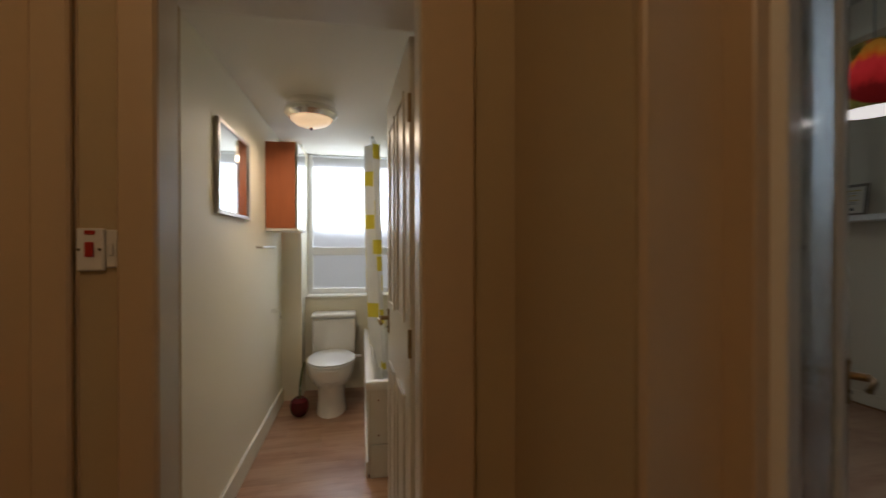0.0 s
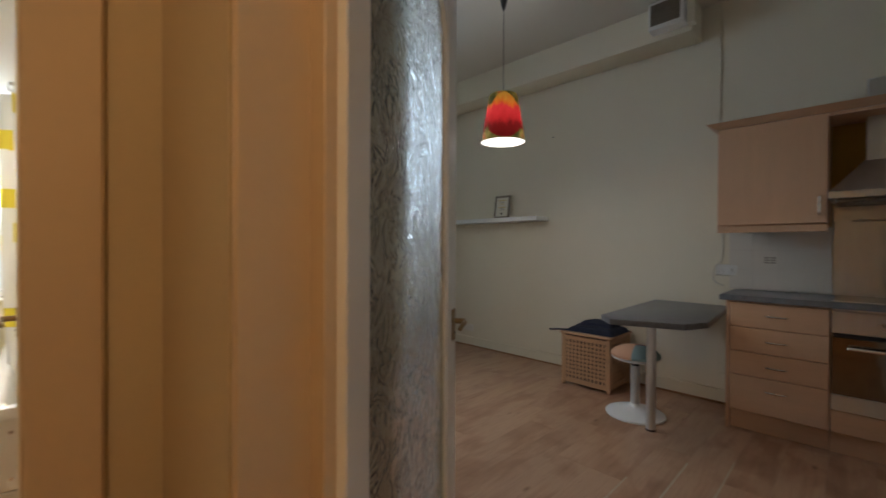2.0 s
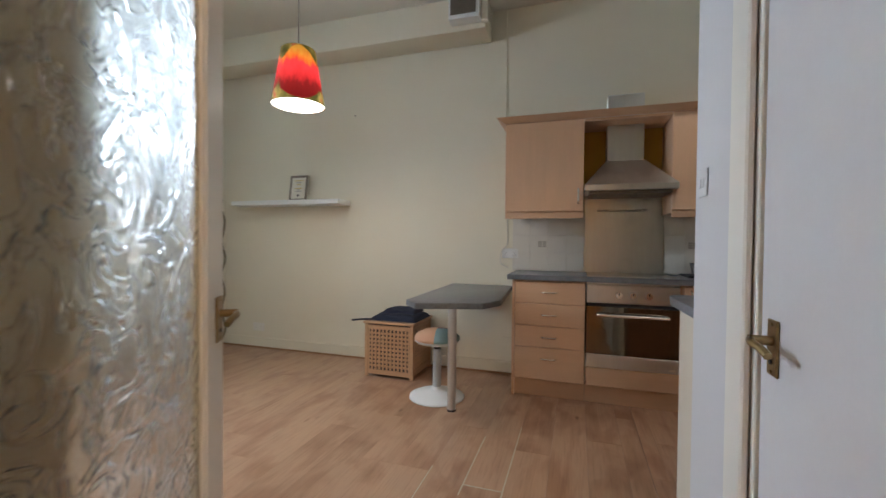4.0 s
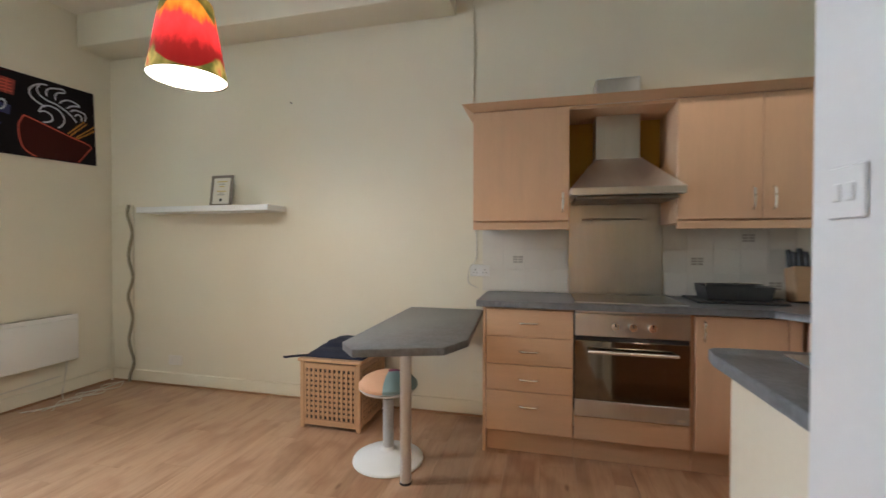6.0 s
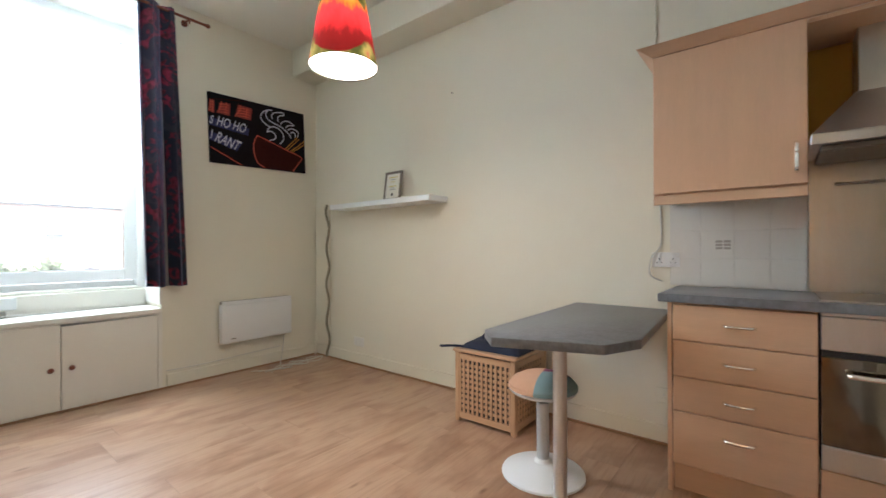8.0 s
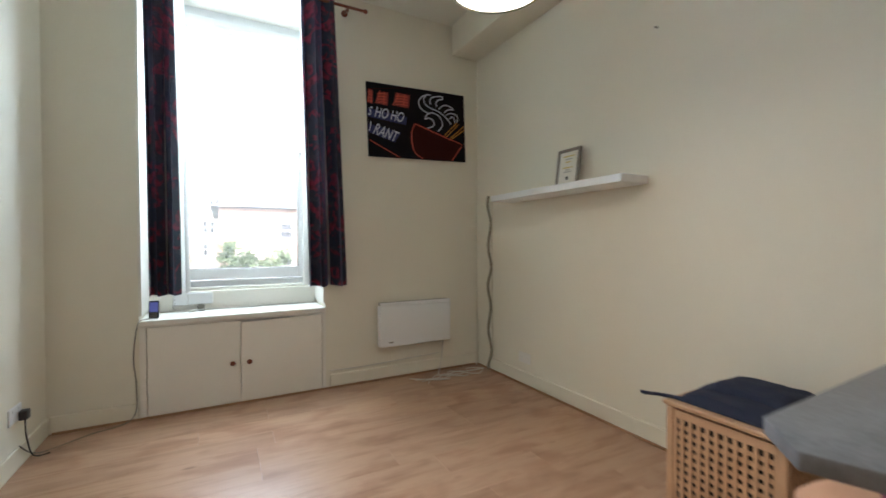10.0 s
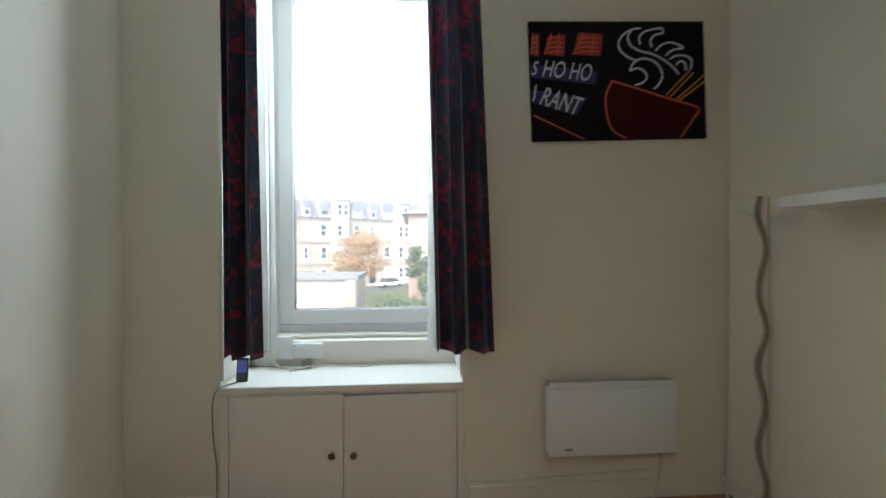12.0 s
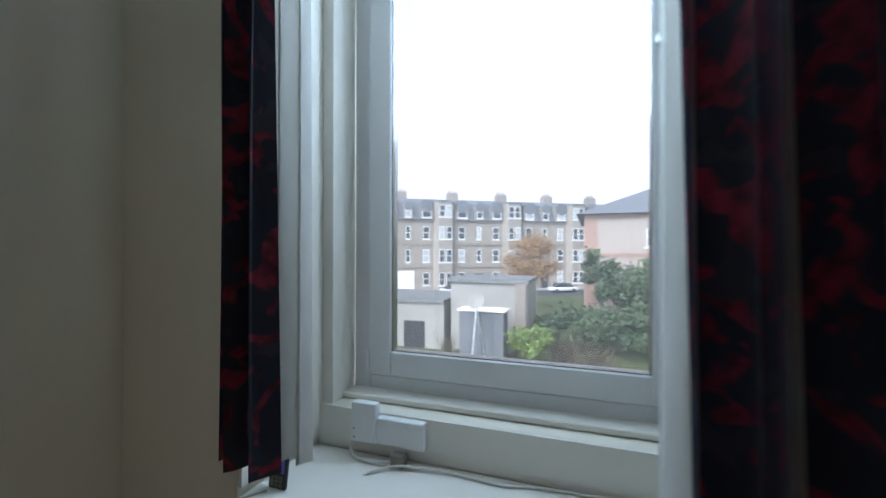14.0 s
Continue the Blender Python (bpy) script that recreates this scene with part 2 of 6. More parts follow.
CLEAR.node_tree.links.new(haze_mix.outputs[0], CLEAR.node_tree.nodes["Material Output"].inputs["Surface"])
FROST = glass("frosted_glass", 0.55, (0.97, 0.98, 0.98))
PATTERNED = glass("patterned_glass", 0.21, (0.89, 0.91, 0.87), 0.27, 9)
STONE = material("blond_sandstone", (0.33, 0.29, 0.235), 0.9, var=0.22, scale=0.9, fine=6, bump=0.3)
STONE2 = material("grey_sandstone", (0.27, 0.23, 0.19), 0.9, var=0.12, scale=0.5, fine=6, bump=0.3)
SLATE = material("roof_slate", (0.15, 0.155, 0.165), 0.7, var=0.15, scale=1, fine=10)
BRICK = material("orange_brick", (0.34, 0.22, 0.17), 0.9, var=0.08, scale=0.4, fine=14)
BUFF = material("buff_brick", (0.38, 0.325, 0.275), 0.9, var=0.06, scale=0.4, fine=14)
RENDERGREY = material("grey_render", (0.33, 0.315, 0.275), 0.9, var=0.2, scale=0.9, fine=8)
FELTROOF = material("roof_felt", (0.17, 0.17, 0.165), 0.9, var=0.1)
SASHWHITE = material("white_sash", (0.72, 0.72, 0.70), 0.5)
DARKPANE = material("dark_window_pane", (0.05, 0.055, 0.06), 0.08, bump=0)
PALEPANE = material("blind_behind_pane", (0.46, 0.47, 0.47), 0.2, bump=0)
ASPHALT = material("asphalt", (0.06, 0.06, 0.06), 0.9, var=0.1, scale=0.3, fine=8)
GRASS = material("rough_grass", (0.09, 0.11, 0.035), 0.95, var=0.2, scale=0.4, fine=5, bump=0.5)
BARK = material("bark", (0.10, 0.075, 0.05), 0.9)
AUTUMN = material("autumn_leaves", (0.30, 0.175, 0.07), 0.8, var=0.2, island=0.35)
LEAF = material("dark_green_leaves", (0.072, 0.105, 0.042), 0.7, var=0.2, island=0.35)
LIME = material("lime_leaves", (0.17, 0.24, 0.045), 0.7, var=0.2, island=0.3)
CARGREY = material("grey_car_paint", (0.15, 0.16, 0.18), 0.25, 0.3)
CARWHITE = material("white_car_paint", (0.7, 0.7, 0.7), 0.25)
TYRE = material("tyre_rubber", (0.02, 0.02, 0.02), 0.9)


def curtain_cloth(name, ground, figure):
    """Dark damask: curled figures in red on a near-black ground."""
    m = material(name, ground, 0.42, var=0.1, fine=300, bump=0.1)
    nt = m.node_tree
    b = nt.nodes["Principled BSDF"]
    b.inputs["Sheen Weight"].default_value = 0.5
    b.inputs["Sheen Tint"].default_value = (0.6, 0.65, 1.0, 1)
    was = b.inputs["Base Color"].links[0].from_socket
    tc = nt.nodes.new("ShaderNodeTexCoord")
    no = nt.nodes.new("ShaderNodeTexNoise")
    no.inputs["Scale"].default_value, no.inputs["Detail"].default_value = 7.5, 1.5
    no.inputs["Distortion"].default_value = 1.8
    ramp = nt.nodes.new("ShaderNodeValToRGB")
    ramp.color_ramp.elements[0].position, ramp.color_ramp.elements[1].position = 0.505, 0.56
    mix = nt.nodes.new("ShaderNodeMix")
    mix.data_type = "RGBA"
    tone = nt.nodes.new("ShaderNodeTexNoise")
    tone.inputs["Scale"].default_value, tone.inputs["Detail"].default_value = 26.0, 2.0
    reds = nt.nodes.new("ShaderNodeValToRGB")
    reds.color_ramp.elements[0].position, reds.color_ramp.elements[1].position = 0.36, 0.64
    reds.color_ramp.elements[0].color = (*(0.32 * c for c in figure), 1)
    reds.color_ramp.elements[1].color = (*(1.25 * c for c in figure), 1)
    nt.links.new(tc.outputs["Object"], tone.inputs["Vector"])
    nt.links.new(tone.outputs["Fac"], reds.inputs["Fac"])
    nt.links.new(reds.outputs["Color"], mix.inputs[7])
    nt.links.new(tc.outputs["Object"], no.inputs["Vector"])
    nt.links.new(no.outputs["Fac"], ramp.inputs["Fac"])
    nt.links.new(ramp.outputs["Color"], mix.inputs[0])
    nt.links.new(was, mix.inputs[6])
    grey = nt.nodes.new("ShaderNodeTexNoise")
    grey.inputs["Scale"].default_value, grey.inputs["Detail"].default_value, grey.inputs["Distortion"].default_value = 9.0, 0.5, 1.2
    shift = nt.nodes.new("ShaderNodeMapping")
    shift.inputs["Location"].default_value = (3.1, 1.7, 5.3)
    nt.links.new(tc.outputs["Object"], shift.inputs["Vector"])
    nt.links.new(shift.outputs["Vector"], grey.inputs["Vector"])
    leaf = nt.nodes.new("ShaderNodeValToRGB")
    leaf.color_ramp.elements[0].position, leaf.color_ramp.elements[1].position = 0.63, 0.66
    nt.links.new(grey.outputs["Fac"], leaf.inputs["Fac"])
    last = nt.nodes.new("ShaderNodeMix")
    last.data_type = "RGBA"
    last.inputs[7].default_value = (0.05, 0.05, 0.068, 1)
    nt.links.new(leaf.outputs["Color"], last.inputs[0])
    nt.links.new(mix.outputs[2], last.inputs[6])
    nt.links.new(last.outputs[2], b.inputs["Base Color"])
    return m


DAMASK = curtain_cloth("red_and_black_damask", (0.024, 0.029, 0.052), (0.30, 0.030, 0.060))


def shade_print(name):
    """Lampshade print: large red flowers with golden hearts on an olive ground, thin enough to let the lamp shine through."""
    m = material(name, (0.30, 0.26, 0.06), 0.7, var=0.1)
    nt = m.node_tree
    b = nt.nodes["Principled BSDF"]
    tc = nt.nodes.new("ShaderNodeTexCoord")
    sep = nt.nodes.new("ShaderNodeSeparateXYZ")
    nt.links.new(tc.outputs["Object"], sep.inputs[0])

    def calc(op, *vals):
        n = nt.nodes.new("ShaderNodeMath")
        n.operation = op
        for k, v in enumerate(vals):
            if isinstance(v, (int, float)):
                n.inputs[k].default_value = v
            else:
                nt.links.new(v, n.inputs[k])
        return n.outputs[0]

    def noise(scale, detail, squash):
        mp = nt.nodes.new("ShaderNodeMapping")
        mp.inputs["Scale"].default_value = (1, 1, squash)
        nt.links.new(tc.outputs["Object"], mp.inputs["Vector"])
        no = nt.nodes.new("ShaderNodeTexNoise")
        no.inputs["Scale"].default_value, no.inputs["Detail"].default_value = scale, detail
        nt.links.new(mp.outputs["Vector"], no.inputs["Vector"])
        return calc("SUBTRACT", no.outputs["Fac"], 0.5)

    def ramp(fac, *stops):
        r = nt.nodes.new("ShaderNodeValToRGB")
        e = r.color_ramp.elements
        e[0].position, e[0].color = stops[0][0], (*stops[0][1], 1)
        e[1].position, e[1].color = stops[-1][0], (*stops[-1][1], 1)
        for p, c in stops[1:-1]:
            e.new(p).color = (*c, 1)
        nt.links.new(fac, r.inputs["Fac"])
        return r.outputs["Color"]

    # height up the shade from 0 to 1, and place round it
    h = calc("DIVIDE", calc("SUBTRACT", sep.outputs["Z"], 0.0), 0.36)
    ang = calc("ARCTAN2", sep.outputs["Y"], sep.outputs["X"])
    rnd_ = calc("COSINE", calc("MULTIPLY", calc("SUBTRACT", ang, radians(222)), 3.0))
    fine_, petal = noise(34, 3, 0.35), noise(11, 2, 0.8)
    hh = calc("ADD", calc("ADD", h, calc("MULTIPLY", fine_, 0.36)), calc("MULTIPLY", petal, 0.20))
    flower = ramp(hh, (0.0, (0.09, 0.005, 0.005)), (0.30, (0.11, 0.007, 0.007)), (0.42, (0.27, 0.014, 0.016)), (0.66, (0.40, 0.026, 0.032)),
                  (0.74, (0.46, 0.11, 0.012)), (0.90, (0.46, 0.24, 0.03)))
    ground = ramp(calc("ADD", calc("MULTIPLY", petal, 1.6), 0.5), (0.30, (0.04, 0.05, 0.012)), (0.5, (0.12, 0.11, 0.03)), (0.62, (0.20, 0.17, 0.05)), (0.75, (0.25, 0.07, 0.04)))
    # the flower's rim: narrower towards its foot and its top
    rim = calc("ADD", calc("ADD", rnd_, calc("MULTIPLY", petal, 1.0)), calc("SUBTRACT", 1.2, calc("MULTIPLY", calc("POWER", calc("ABSOLUTE", calc("MULTIPLY", calc("SUBTRACT", h, 0.49), 2.0)), 4.0), 2.6)))
    mask = nt.nodes.new("ShaderNodeMapRange")
    mask.inputs["From Min"].default_value, mask.inputs["From Max"].default_value = 0.0, 0.16
    nt.links.new(rim, mask.inputs["Value"])
    mix = nt.nodes.new("ShaderNodeMix")
    mix.data_type = "RGBA"
    nt.links.new(mask.outputs[0], mix.inputs[0])
    nt.links.new(ground, mix.inputs[6])
    nt.links.new(flower, mix.inputs[7])
    colour = mix.outputs[2]
    nt.links.new(colour, b.inputs["Base Color"])
    tr = nt.nodes.new("ShaderNodeBsdfTranslucent")
    nt.links.new(colour, tr.inputs["Color"])
    mx = nt.nodes.new("ShaderNodeMixShader")
    mx.inputs[0].default_value = 0.7
    nt.links.new(b.outputs[0], mx.inputs[1])
    nt.links.new(tr.outputs[0], mx.inputs[2])
    nt.links.new(mx.outputs[0], nt.nodes["Material Output"].inputs["Surface"])
    return m


def shower_cloth(name):
    """White see-through shower curtain with loose yellow flower squares."""
    m = material(name, (0.8, 0.8, 0.78), 0.4, var=0.02)
    nt = m.node_tree
    b = nt.nodes["Principled BSDF"]
    tc = nt.nodes.new("ShaderNodeTexCoord")
    vo = nt.nodes.new("ShaderNodeTexVoronoi")
    vo.distance = "CHEBYCHEV"
    vo.inputs["Scale"].default_value = 5.2
    ramp = nt.nodes.new("ShaderNodeValToRGB")
    e = ramp.color_ramp.elements
    e[0].position, e[0].color = 0.27, (0.72, 0.60, 0.05, 1)
    e[1].position, e[1].color = 0.30, (0.82, 0.82, 0.80, 1)
    nt.links.new(tc.outputs["Object"], vo.inputs["Vector"])
    nt.links.new(vo.outputs["Distance"], ramp.inputs["Fac"])
    nt.links.new(ramp.outputs["Color"], b.inputs["Base Color"])
    tr = nt.nodes.new("ShaderNodeBsdfTranslucent")
    nt.links.new(ramp.outputs["Color"], tr.inputs["Color"])
    mx = nt.nodes.new("ShaderNodeMixShader")
    mx.inputs[0].default_value = 0.55
    nt.links.new(b.outputs[0], mx.inputs[1])
    nt.links.new(tr.outputs[0], mx.inputs[2])
    nt.links.new(mx.outputs[0], nt.nodes["Material Output"].inputs["Surface"])
    return m


SHADEPRINT = shade_print("flower_printed_shade")
SHOWERCLOTH = shower_cloth("yellow_flower_shower_cloth")
SHADEIN = glow("white_shade_lining", (1.0, 0.93, 0.82), 0.75)
BOWL = glow("amber_glass_bowl", (1.0, 0.70, 0.40), 0.62)

# ---- mesh helpers ----
ORG = {}


def box(bm, x0, x1, y0, y1, z0, z1, bevel=0.0, seg=1, m=None):
    t = Matrix.Translation(((x0 + x1) / 2, (y0 + y1) / 2, (z0 + z1) / 2)) @ Matrix.Diagonal((abs(x1 - x0), abs(y1 - y0), abs(z1 - z0), 1))
    r = bmesh.ops.create_cube(bm, size=1, matrix=m @ t if m else t)
    if bevel:
        edges = {e for v in r["verts"] for e in v.link_edges}
        bmesh.ops.bevel(bm, geom=list(edges), offset=bevel, segments=seg, affect="EDGES", profile=0.5)
    return bm


def bx(*a, bevel=0.0, seg=1):
    return box(bmesh.new(), *a, bevel=bevel, seg=seg)


def cyl(bm, p, q, r0, r1=None, n=20, caps=True):
    """A round bar from p to q."""
    p, q = Vector(p), Vector(q)
    d = q - p
    m = Matrix.Translation((p + q) / 2) @ d.to_track_quat("Z", "Y").to_matrix().to_4x4()
    bmesh.ops.create_cone(bm, cap_ends=caps, segments=n, radius1=r0, radius2=r0 if r1 is None else r1, depth=d.length, matrix=m)
    return bm


def lathe(bm, c, prof, n=32, sx=1.0, sy=1.0):
    """A turned body: prof is (radius, height) from bottom to top about the upright axis through c."""
    rings = []
    for r, h in prof:
        if r < 1e-5:
            rings.append([bm.verts.new((c[0], c[1], c[2] + h))])
        else:
            rings.append([bm.verts.new((c[0] + sx * r * math.cos(2 * math.pi * i / n), c[1] + sy * r * math.sin(2 * math.pi * i / n), c[2] + h)) for i in range(n)])
    for a, b in zip(rings, rings[1:]):
        for i in range(n):
            j = (i + 1) % n
            if len(a) == 1:
                bm.faces.new((a[0], b[j], b[i]))
            elif len(b) == 1:
                bm.faces.new((a[i], a[j], b[0]))
            else:
                bm.faces.new((a[i], a[j], b[j], b[i]))
    return bm


def prism(bm, pts, z0, z1, bevel=0.0):
    """A flat slab with the plan pts."""
    lo = [bm.verts.new((x, y, z0)) for x, y in pts]
    hi = [bm.verts.new((x, y, z1)) for x, y in pts]
    n = len(pts)
    faces = [bm.faces.new(lo[::-1]), bm.faces.new(hi)]
    for i in range(n):
        faces.append(bm.faces.new((lo[i], lo[(i + 1) % n], hi[(i + 1) % n], hi[i])))
    if bevel:
        bmesh.ops.bevel(bm, geom=list({e for f in faces for e in f.edges}), offset=bevel, segments=2, affect="EDGES", profile=0.5)
    return bm


def tube(bm, pts, r, n=8):
    """A cable or bent bar through pts."""
    pts = [Vector(p) for p in pts]
    rings = []
    for i, p in enumerate(pts):
        d = (pts[min(i + 1, len(pts) - 1)] - pts[max(i - 1, 0)]).normalized()
        a = d.cross(Vector((0, 0, 1)))
        a = a.normalized() if a.length > 0.05 else d.cross(Vector((1, 0, 0))).normalized()
        b = d.cross(a).normalized()
        rings.append([bm.verts.new(p + r * (math.cos(2 * math.pi * k / n) * a + math.sin(2 * math.pi * k / n) * b)) for k in range(n)])
    for s, t in zip(rings, rings[1:]):
        for k in range(n):
            bm.faces.new((s[k], s[(k + 1) % n], t[(k + 1) % n], t[k]))
    bm.faces.new(rings[0][::-1])
    bm.faces.new(rings[-1])
    return bm


def bend(points, steps=8):
    """A smooth line through a few points."""
    p = [Vector(points[0])] + [Vector(q) for q in points] + [Vector(points[-1])]
    out = []
    for i in range(1, len(p) - 2):
        for k in range(steps):
            t = k / steps
            a, b, c, d = p[i - 1], p[i], p[i + 1], p[i + 2]
            out.append(0.5 * (2 * b + (c - a) * t + (2 * a - 5 * b + 4 * c - d) * t * t + (3 * b - a - 3 * c + d) * t ** 3))
    out.append(p[-2])
    return out


def to_mesh(name, bm, mat, smooth=None):
    bmesh.ops.recalc_face_normals(bm, faces=bm.faces)
    me = bpy.data.meshes.new(name)
    bm.to_mesh(me)
    bm.free()
    me.materials.append(mat)
    if smooth is None:
        smooth = len(me.polygons) > 40
    if smooth:
        me.shade_smooth()
        me.set_sharp_from_angle(angle=radians(35))
    return me


def thing(name, base, label, category, group="", turn=None):
    """A thing with parts: an Empty at its base. With turn its parts are built about the origin and turned into place."""
    e = new(name)
    e.empty_display_size = 0.1
    e.matrix_world = turn if turn is not None else Matrix.Translation(base)
    ORG[e.name] = Vector((0, 0, 0)) if turn is not None else Vector(base)
    return tagged(e, label, category, group)


def part(name, bm, mat, parent, label="", smooth=None):
    off = ORG[parent.name]
    bm.transform(Matrix.Translation(-off))
    ob = new(name, to_mesh(name, bm, mat, smooth))
    ob.parent = parent
    ORG[ob.name] = off
    return tagged(ob, label)


def single(name, bm, mat, label, category="", kind="", group="", smooth=None):
    """A thing that is one mesh, with its origin at its base."""
    xs = [v.co for v in bm.verts]
    base = Vector(((min(v.x for v in xs) + max(v.x for v in xs)) / 2, (min(v.y for v in xs) + max(v.y for v in xs)) / 2, min(v.z for v in xs)))
    bm.transform(Matrix.Translation(-base))
    ob = new(name, to_mesh(name, bm, mat, smooth))
    ob.location = base
    ORG[ob.name] = base
    return tagged(ob, label, category, group, kind)


def boxes(*rows, bevel=0.0):
    bm = bmesh.new()
    for r in rows:
        box(bm, *r, bevel=bevel)
    return bm

# ---- plan, in metres ----
EAST, NORTH, WEST, SOUTH, TOP = 4.136, 4.072, 0.97, -1.75, 3.2
SWALL = -0.28          # wall with the white door, from the hall to the kitchen
SILL = 0.658
BATHTOP = 2.2

# ---- large structure ----
ST = "structure"
floor = single("floor", bx(-1.7, 4.5, -2.1, 4.3, -0.2, -0.012), FLOORGAP, "dark underlay beneath oak laminate boards", "floor", ST)
ceiling = single("ceiling", boxes((0.55, 4.5, -2.1, 4.75, TOP, TOP + 0.2), (-1.7, 0.55, -2.1, 1.2, 2.6, 2.8)), CEIL, "plain off-white painted plaster ceiling", "ceiling", ST)
single("ceiling_bathroom", bx(-0.9, 0.848, 1.41, 4.6, BATHTOP, BATHTOP + 0.12), CEIL, "low white painted bathroom ceiling", "ceiling", ST)
wall_east = single("wall_east", bx(EAST, EAST + 0.3, -2.1, 4.75, -0.1, TOP), CREAM, "cream painted plaster wall with small dents", "wall", ST)
wall_north = single("wall_north", boxes(
    (0.85, 1.44, NORTH, 4.72, -0.1, TOP), (2.67, EAST, NORTH, 4.72, -0.1, TOP),
    (1.44, 2.67, NORTH, 4.72, 3.1, TOP), (1.44, 2.67, 4.44, 4.72, -0.1, 0.80)), CREAM, "cream painted outer wall with a deep window recess", "wall", ST)
wall_west = single("wall_west", bx(0.85, WEST, 0.95, NORTH, -0.1, TOP), CREAM, "cream painted partition wall beside the bathroom", "wall", ST)
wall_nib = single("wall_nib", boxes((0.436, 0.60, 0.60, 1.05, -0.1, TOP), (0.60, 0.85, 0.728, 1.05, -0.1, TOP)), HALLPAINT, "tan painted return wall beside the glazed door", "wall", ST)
wall_south = single("wall_south", boxes((1.60, 2.036, SWALL - 0.10, SWALL, -0.1, TOP), (0.60, 1.60, SWALL - 0.10, SWALL, 2.02, TOP), (0.46, 0.75, SWALL - 0.10, SWALL, -0.1, 2.02), (0.75, 1.60, SWALL - 0.10, SWALL - 0.06, -0.1, 2.02)),
                    COOLWHITE, "cool white painted wall beside the kitchen doorway", "wall", ST)
single("wall_kitchen_west", bx(1.936, 2.036, SOUTH, SWALL - 0.10, -0.1, TOP), CREAM, "cream painted wall behind the sink run", "wall", ST)
single("wall_kitchen_south", bx(1.936, EAST, SOUTH - 0.1, SOUTH, -0.1, TOP), CREAM, "cream painted kitchen end wall", "wall", ST)
single("wall_over_door", boxes((0.46, 0.60, SWALL, 0.60, 2.20, TOP)), CREAM, "cream painted wall above the kitchen doorway", "wall", ST)
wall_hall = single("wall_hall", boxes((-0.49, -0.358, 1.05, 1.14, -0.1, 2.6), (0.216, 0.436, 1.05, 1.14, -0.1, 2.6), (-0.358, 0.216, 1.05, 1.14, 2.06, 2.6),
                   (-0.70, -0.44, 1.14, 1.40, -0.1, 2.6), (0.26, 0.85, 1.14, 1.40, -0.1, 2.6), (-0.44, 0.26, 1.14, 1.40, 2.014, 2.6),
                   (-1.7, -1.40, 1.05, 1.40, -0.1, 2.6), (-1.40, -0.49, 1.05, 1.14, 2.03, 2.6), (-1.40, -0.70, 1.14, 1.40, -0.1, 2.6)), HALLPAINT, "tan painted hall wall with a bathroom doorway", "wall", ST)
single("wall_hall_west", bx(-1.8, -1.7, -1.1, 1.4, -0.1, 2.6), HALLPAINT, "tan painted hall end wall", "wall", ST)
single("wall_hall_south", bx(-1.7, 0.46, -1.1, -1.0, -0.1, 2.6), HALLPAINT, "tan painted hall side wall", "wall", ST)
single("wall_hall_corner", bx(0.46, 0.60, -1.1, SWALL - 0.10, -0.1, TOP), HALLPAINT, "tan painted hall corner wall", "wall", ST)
single("wall_bathroom_west", bx(-0.72, -0.60, 1.40, 4.72, -0.1, BATHTOP), BATHCREAM, "pale cream painted bathroom wall", "wall", ST)
single("wall_bathroom_east", bx(0.83, 0.848, 1.40, 4.05, -0.1, BATHTOP), BATHCREAM, "pale cream painted wall beside the bath", "wall", ST)
single("wall_bathroom_north", boxes((-0.60, -0.44, 4.05, 4.4, -0.1, BATHTOP), (0.40, 0.848, 4.05, 4.4, -0.1, BATHTOP), (-0.44, 0.40, 4.05, 4.4, -0.1, 0.845)), BATHCREAM, "pale cream bathroom wall under the window", "wall", ST)
single("pipe_boxing", bx(-0.60, -0.44, 3.81, 4.048, 0.0, BATHTOP - 0.002), BATHCREAM, "pale cream boxed-in pipes in the bathroom corner", "trim", ST)
single("soffit", bx(3.85, EAST - 0.002, 0.83, NORTH - 0.002, 2.925, TOP + 0.05, bevel=0.012, seg=2), CREAM, "cream boxed soffit along the wall top", "trim", ST)

single("corner_boxing", bx(4.114, EAST - 0.002, 3.815, NORTH - 0.018, 0.112, 1.605, bevel=0.006), CREAM, "cream boxed-in pipe in the room corner", "trim", ST)

# skirting boards, edging strips and shadow lines along the floor
def skirting(name, x0, x1, y0, y1, h=0.11):
    s = single(name, bx(x0, x1, y0, y1, 0.0, h, bevel=0.004), CREAM, "low cream painted skirting board", "baseboard", ST)
    return s


skirting("baseboard_east", EAST - 0.016, EAST - 0.001, 0.60, NORTH - 0.02)
skirting("baseboard_north", 2.70, EAST - 0.02, NORTH - 0.016, NORTH - 0.001)
skirting("baseboard_north_west", WEST + 0.018, 1.43, NORTH - 0.016, NORTH - 0.001)
skirting("baseboard_west", WEST + 0.001, WEST + 0.016, 1.10, NORTH - 0.02)
skirting("baseboard_bathroom", -0.599, -0.582, 1.42, 3.80, 0.12)
single("floor_edging", bx(EAST - 0.030, EAST - 0.017, 0.56, NORTH - 0.032, 0.0, 0.014, bevel=0.003), TRIMOAK, "oak scotia strip along the skirting", "trim", ST)
single("floor_edging_north", bx(WEST + 0.03, EAST - 0.032, NORTH - 0.030, NORTH - 0.017, 0.0, 0.014, bevel=0.003), TRIMOAK, "oak scotia strip along the skirting", "trim", ST)


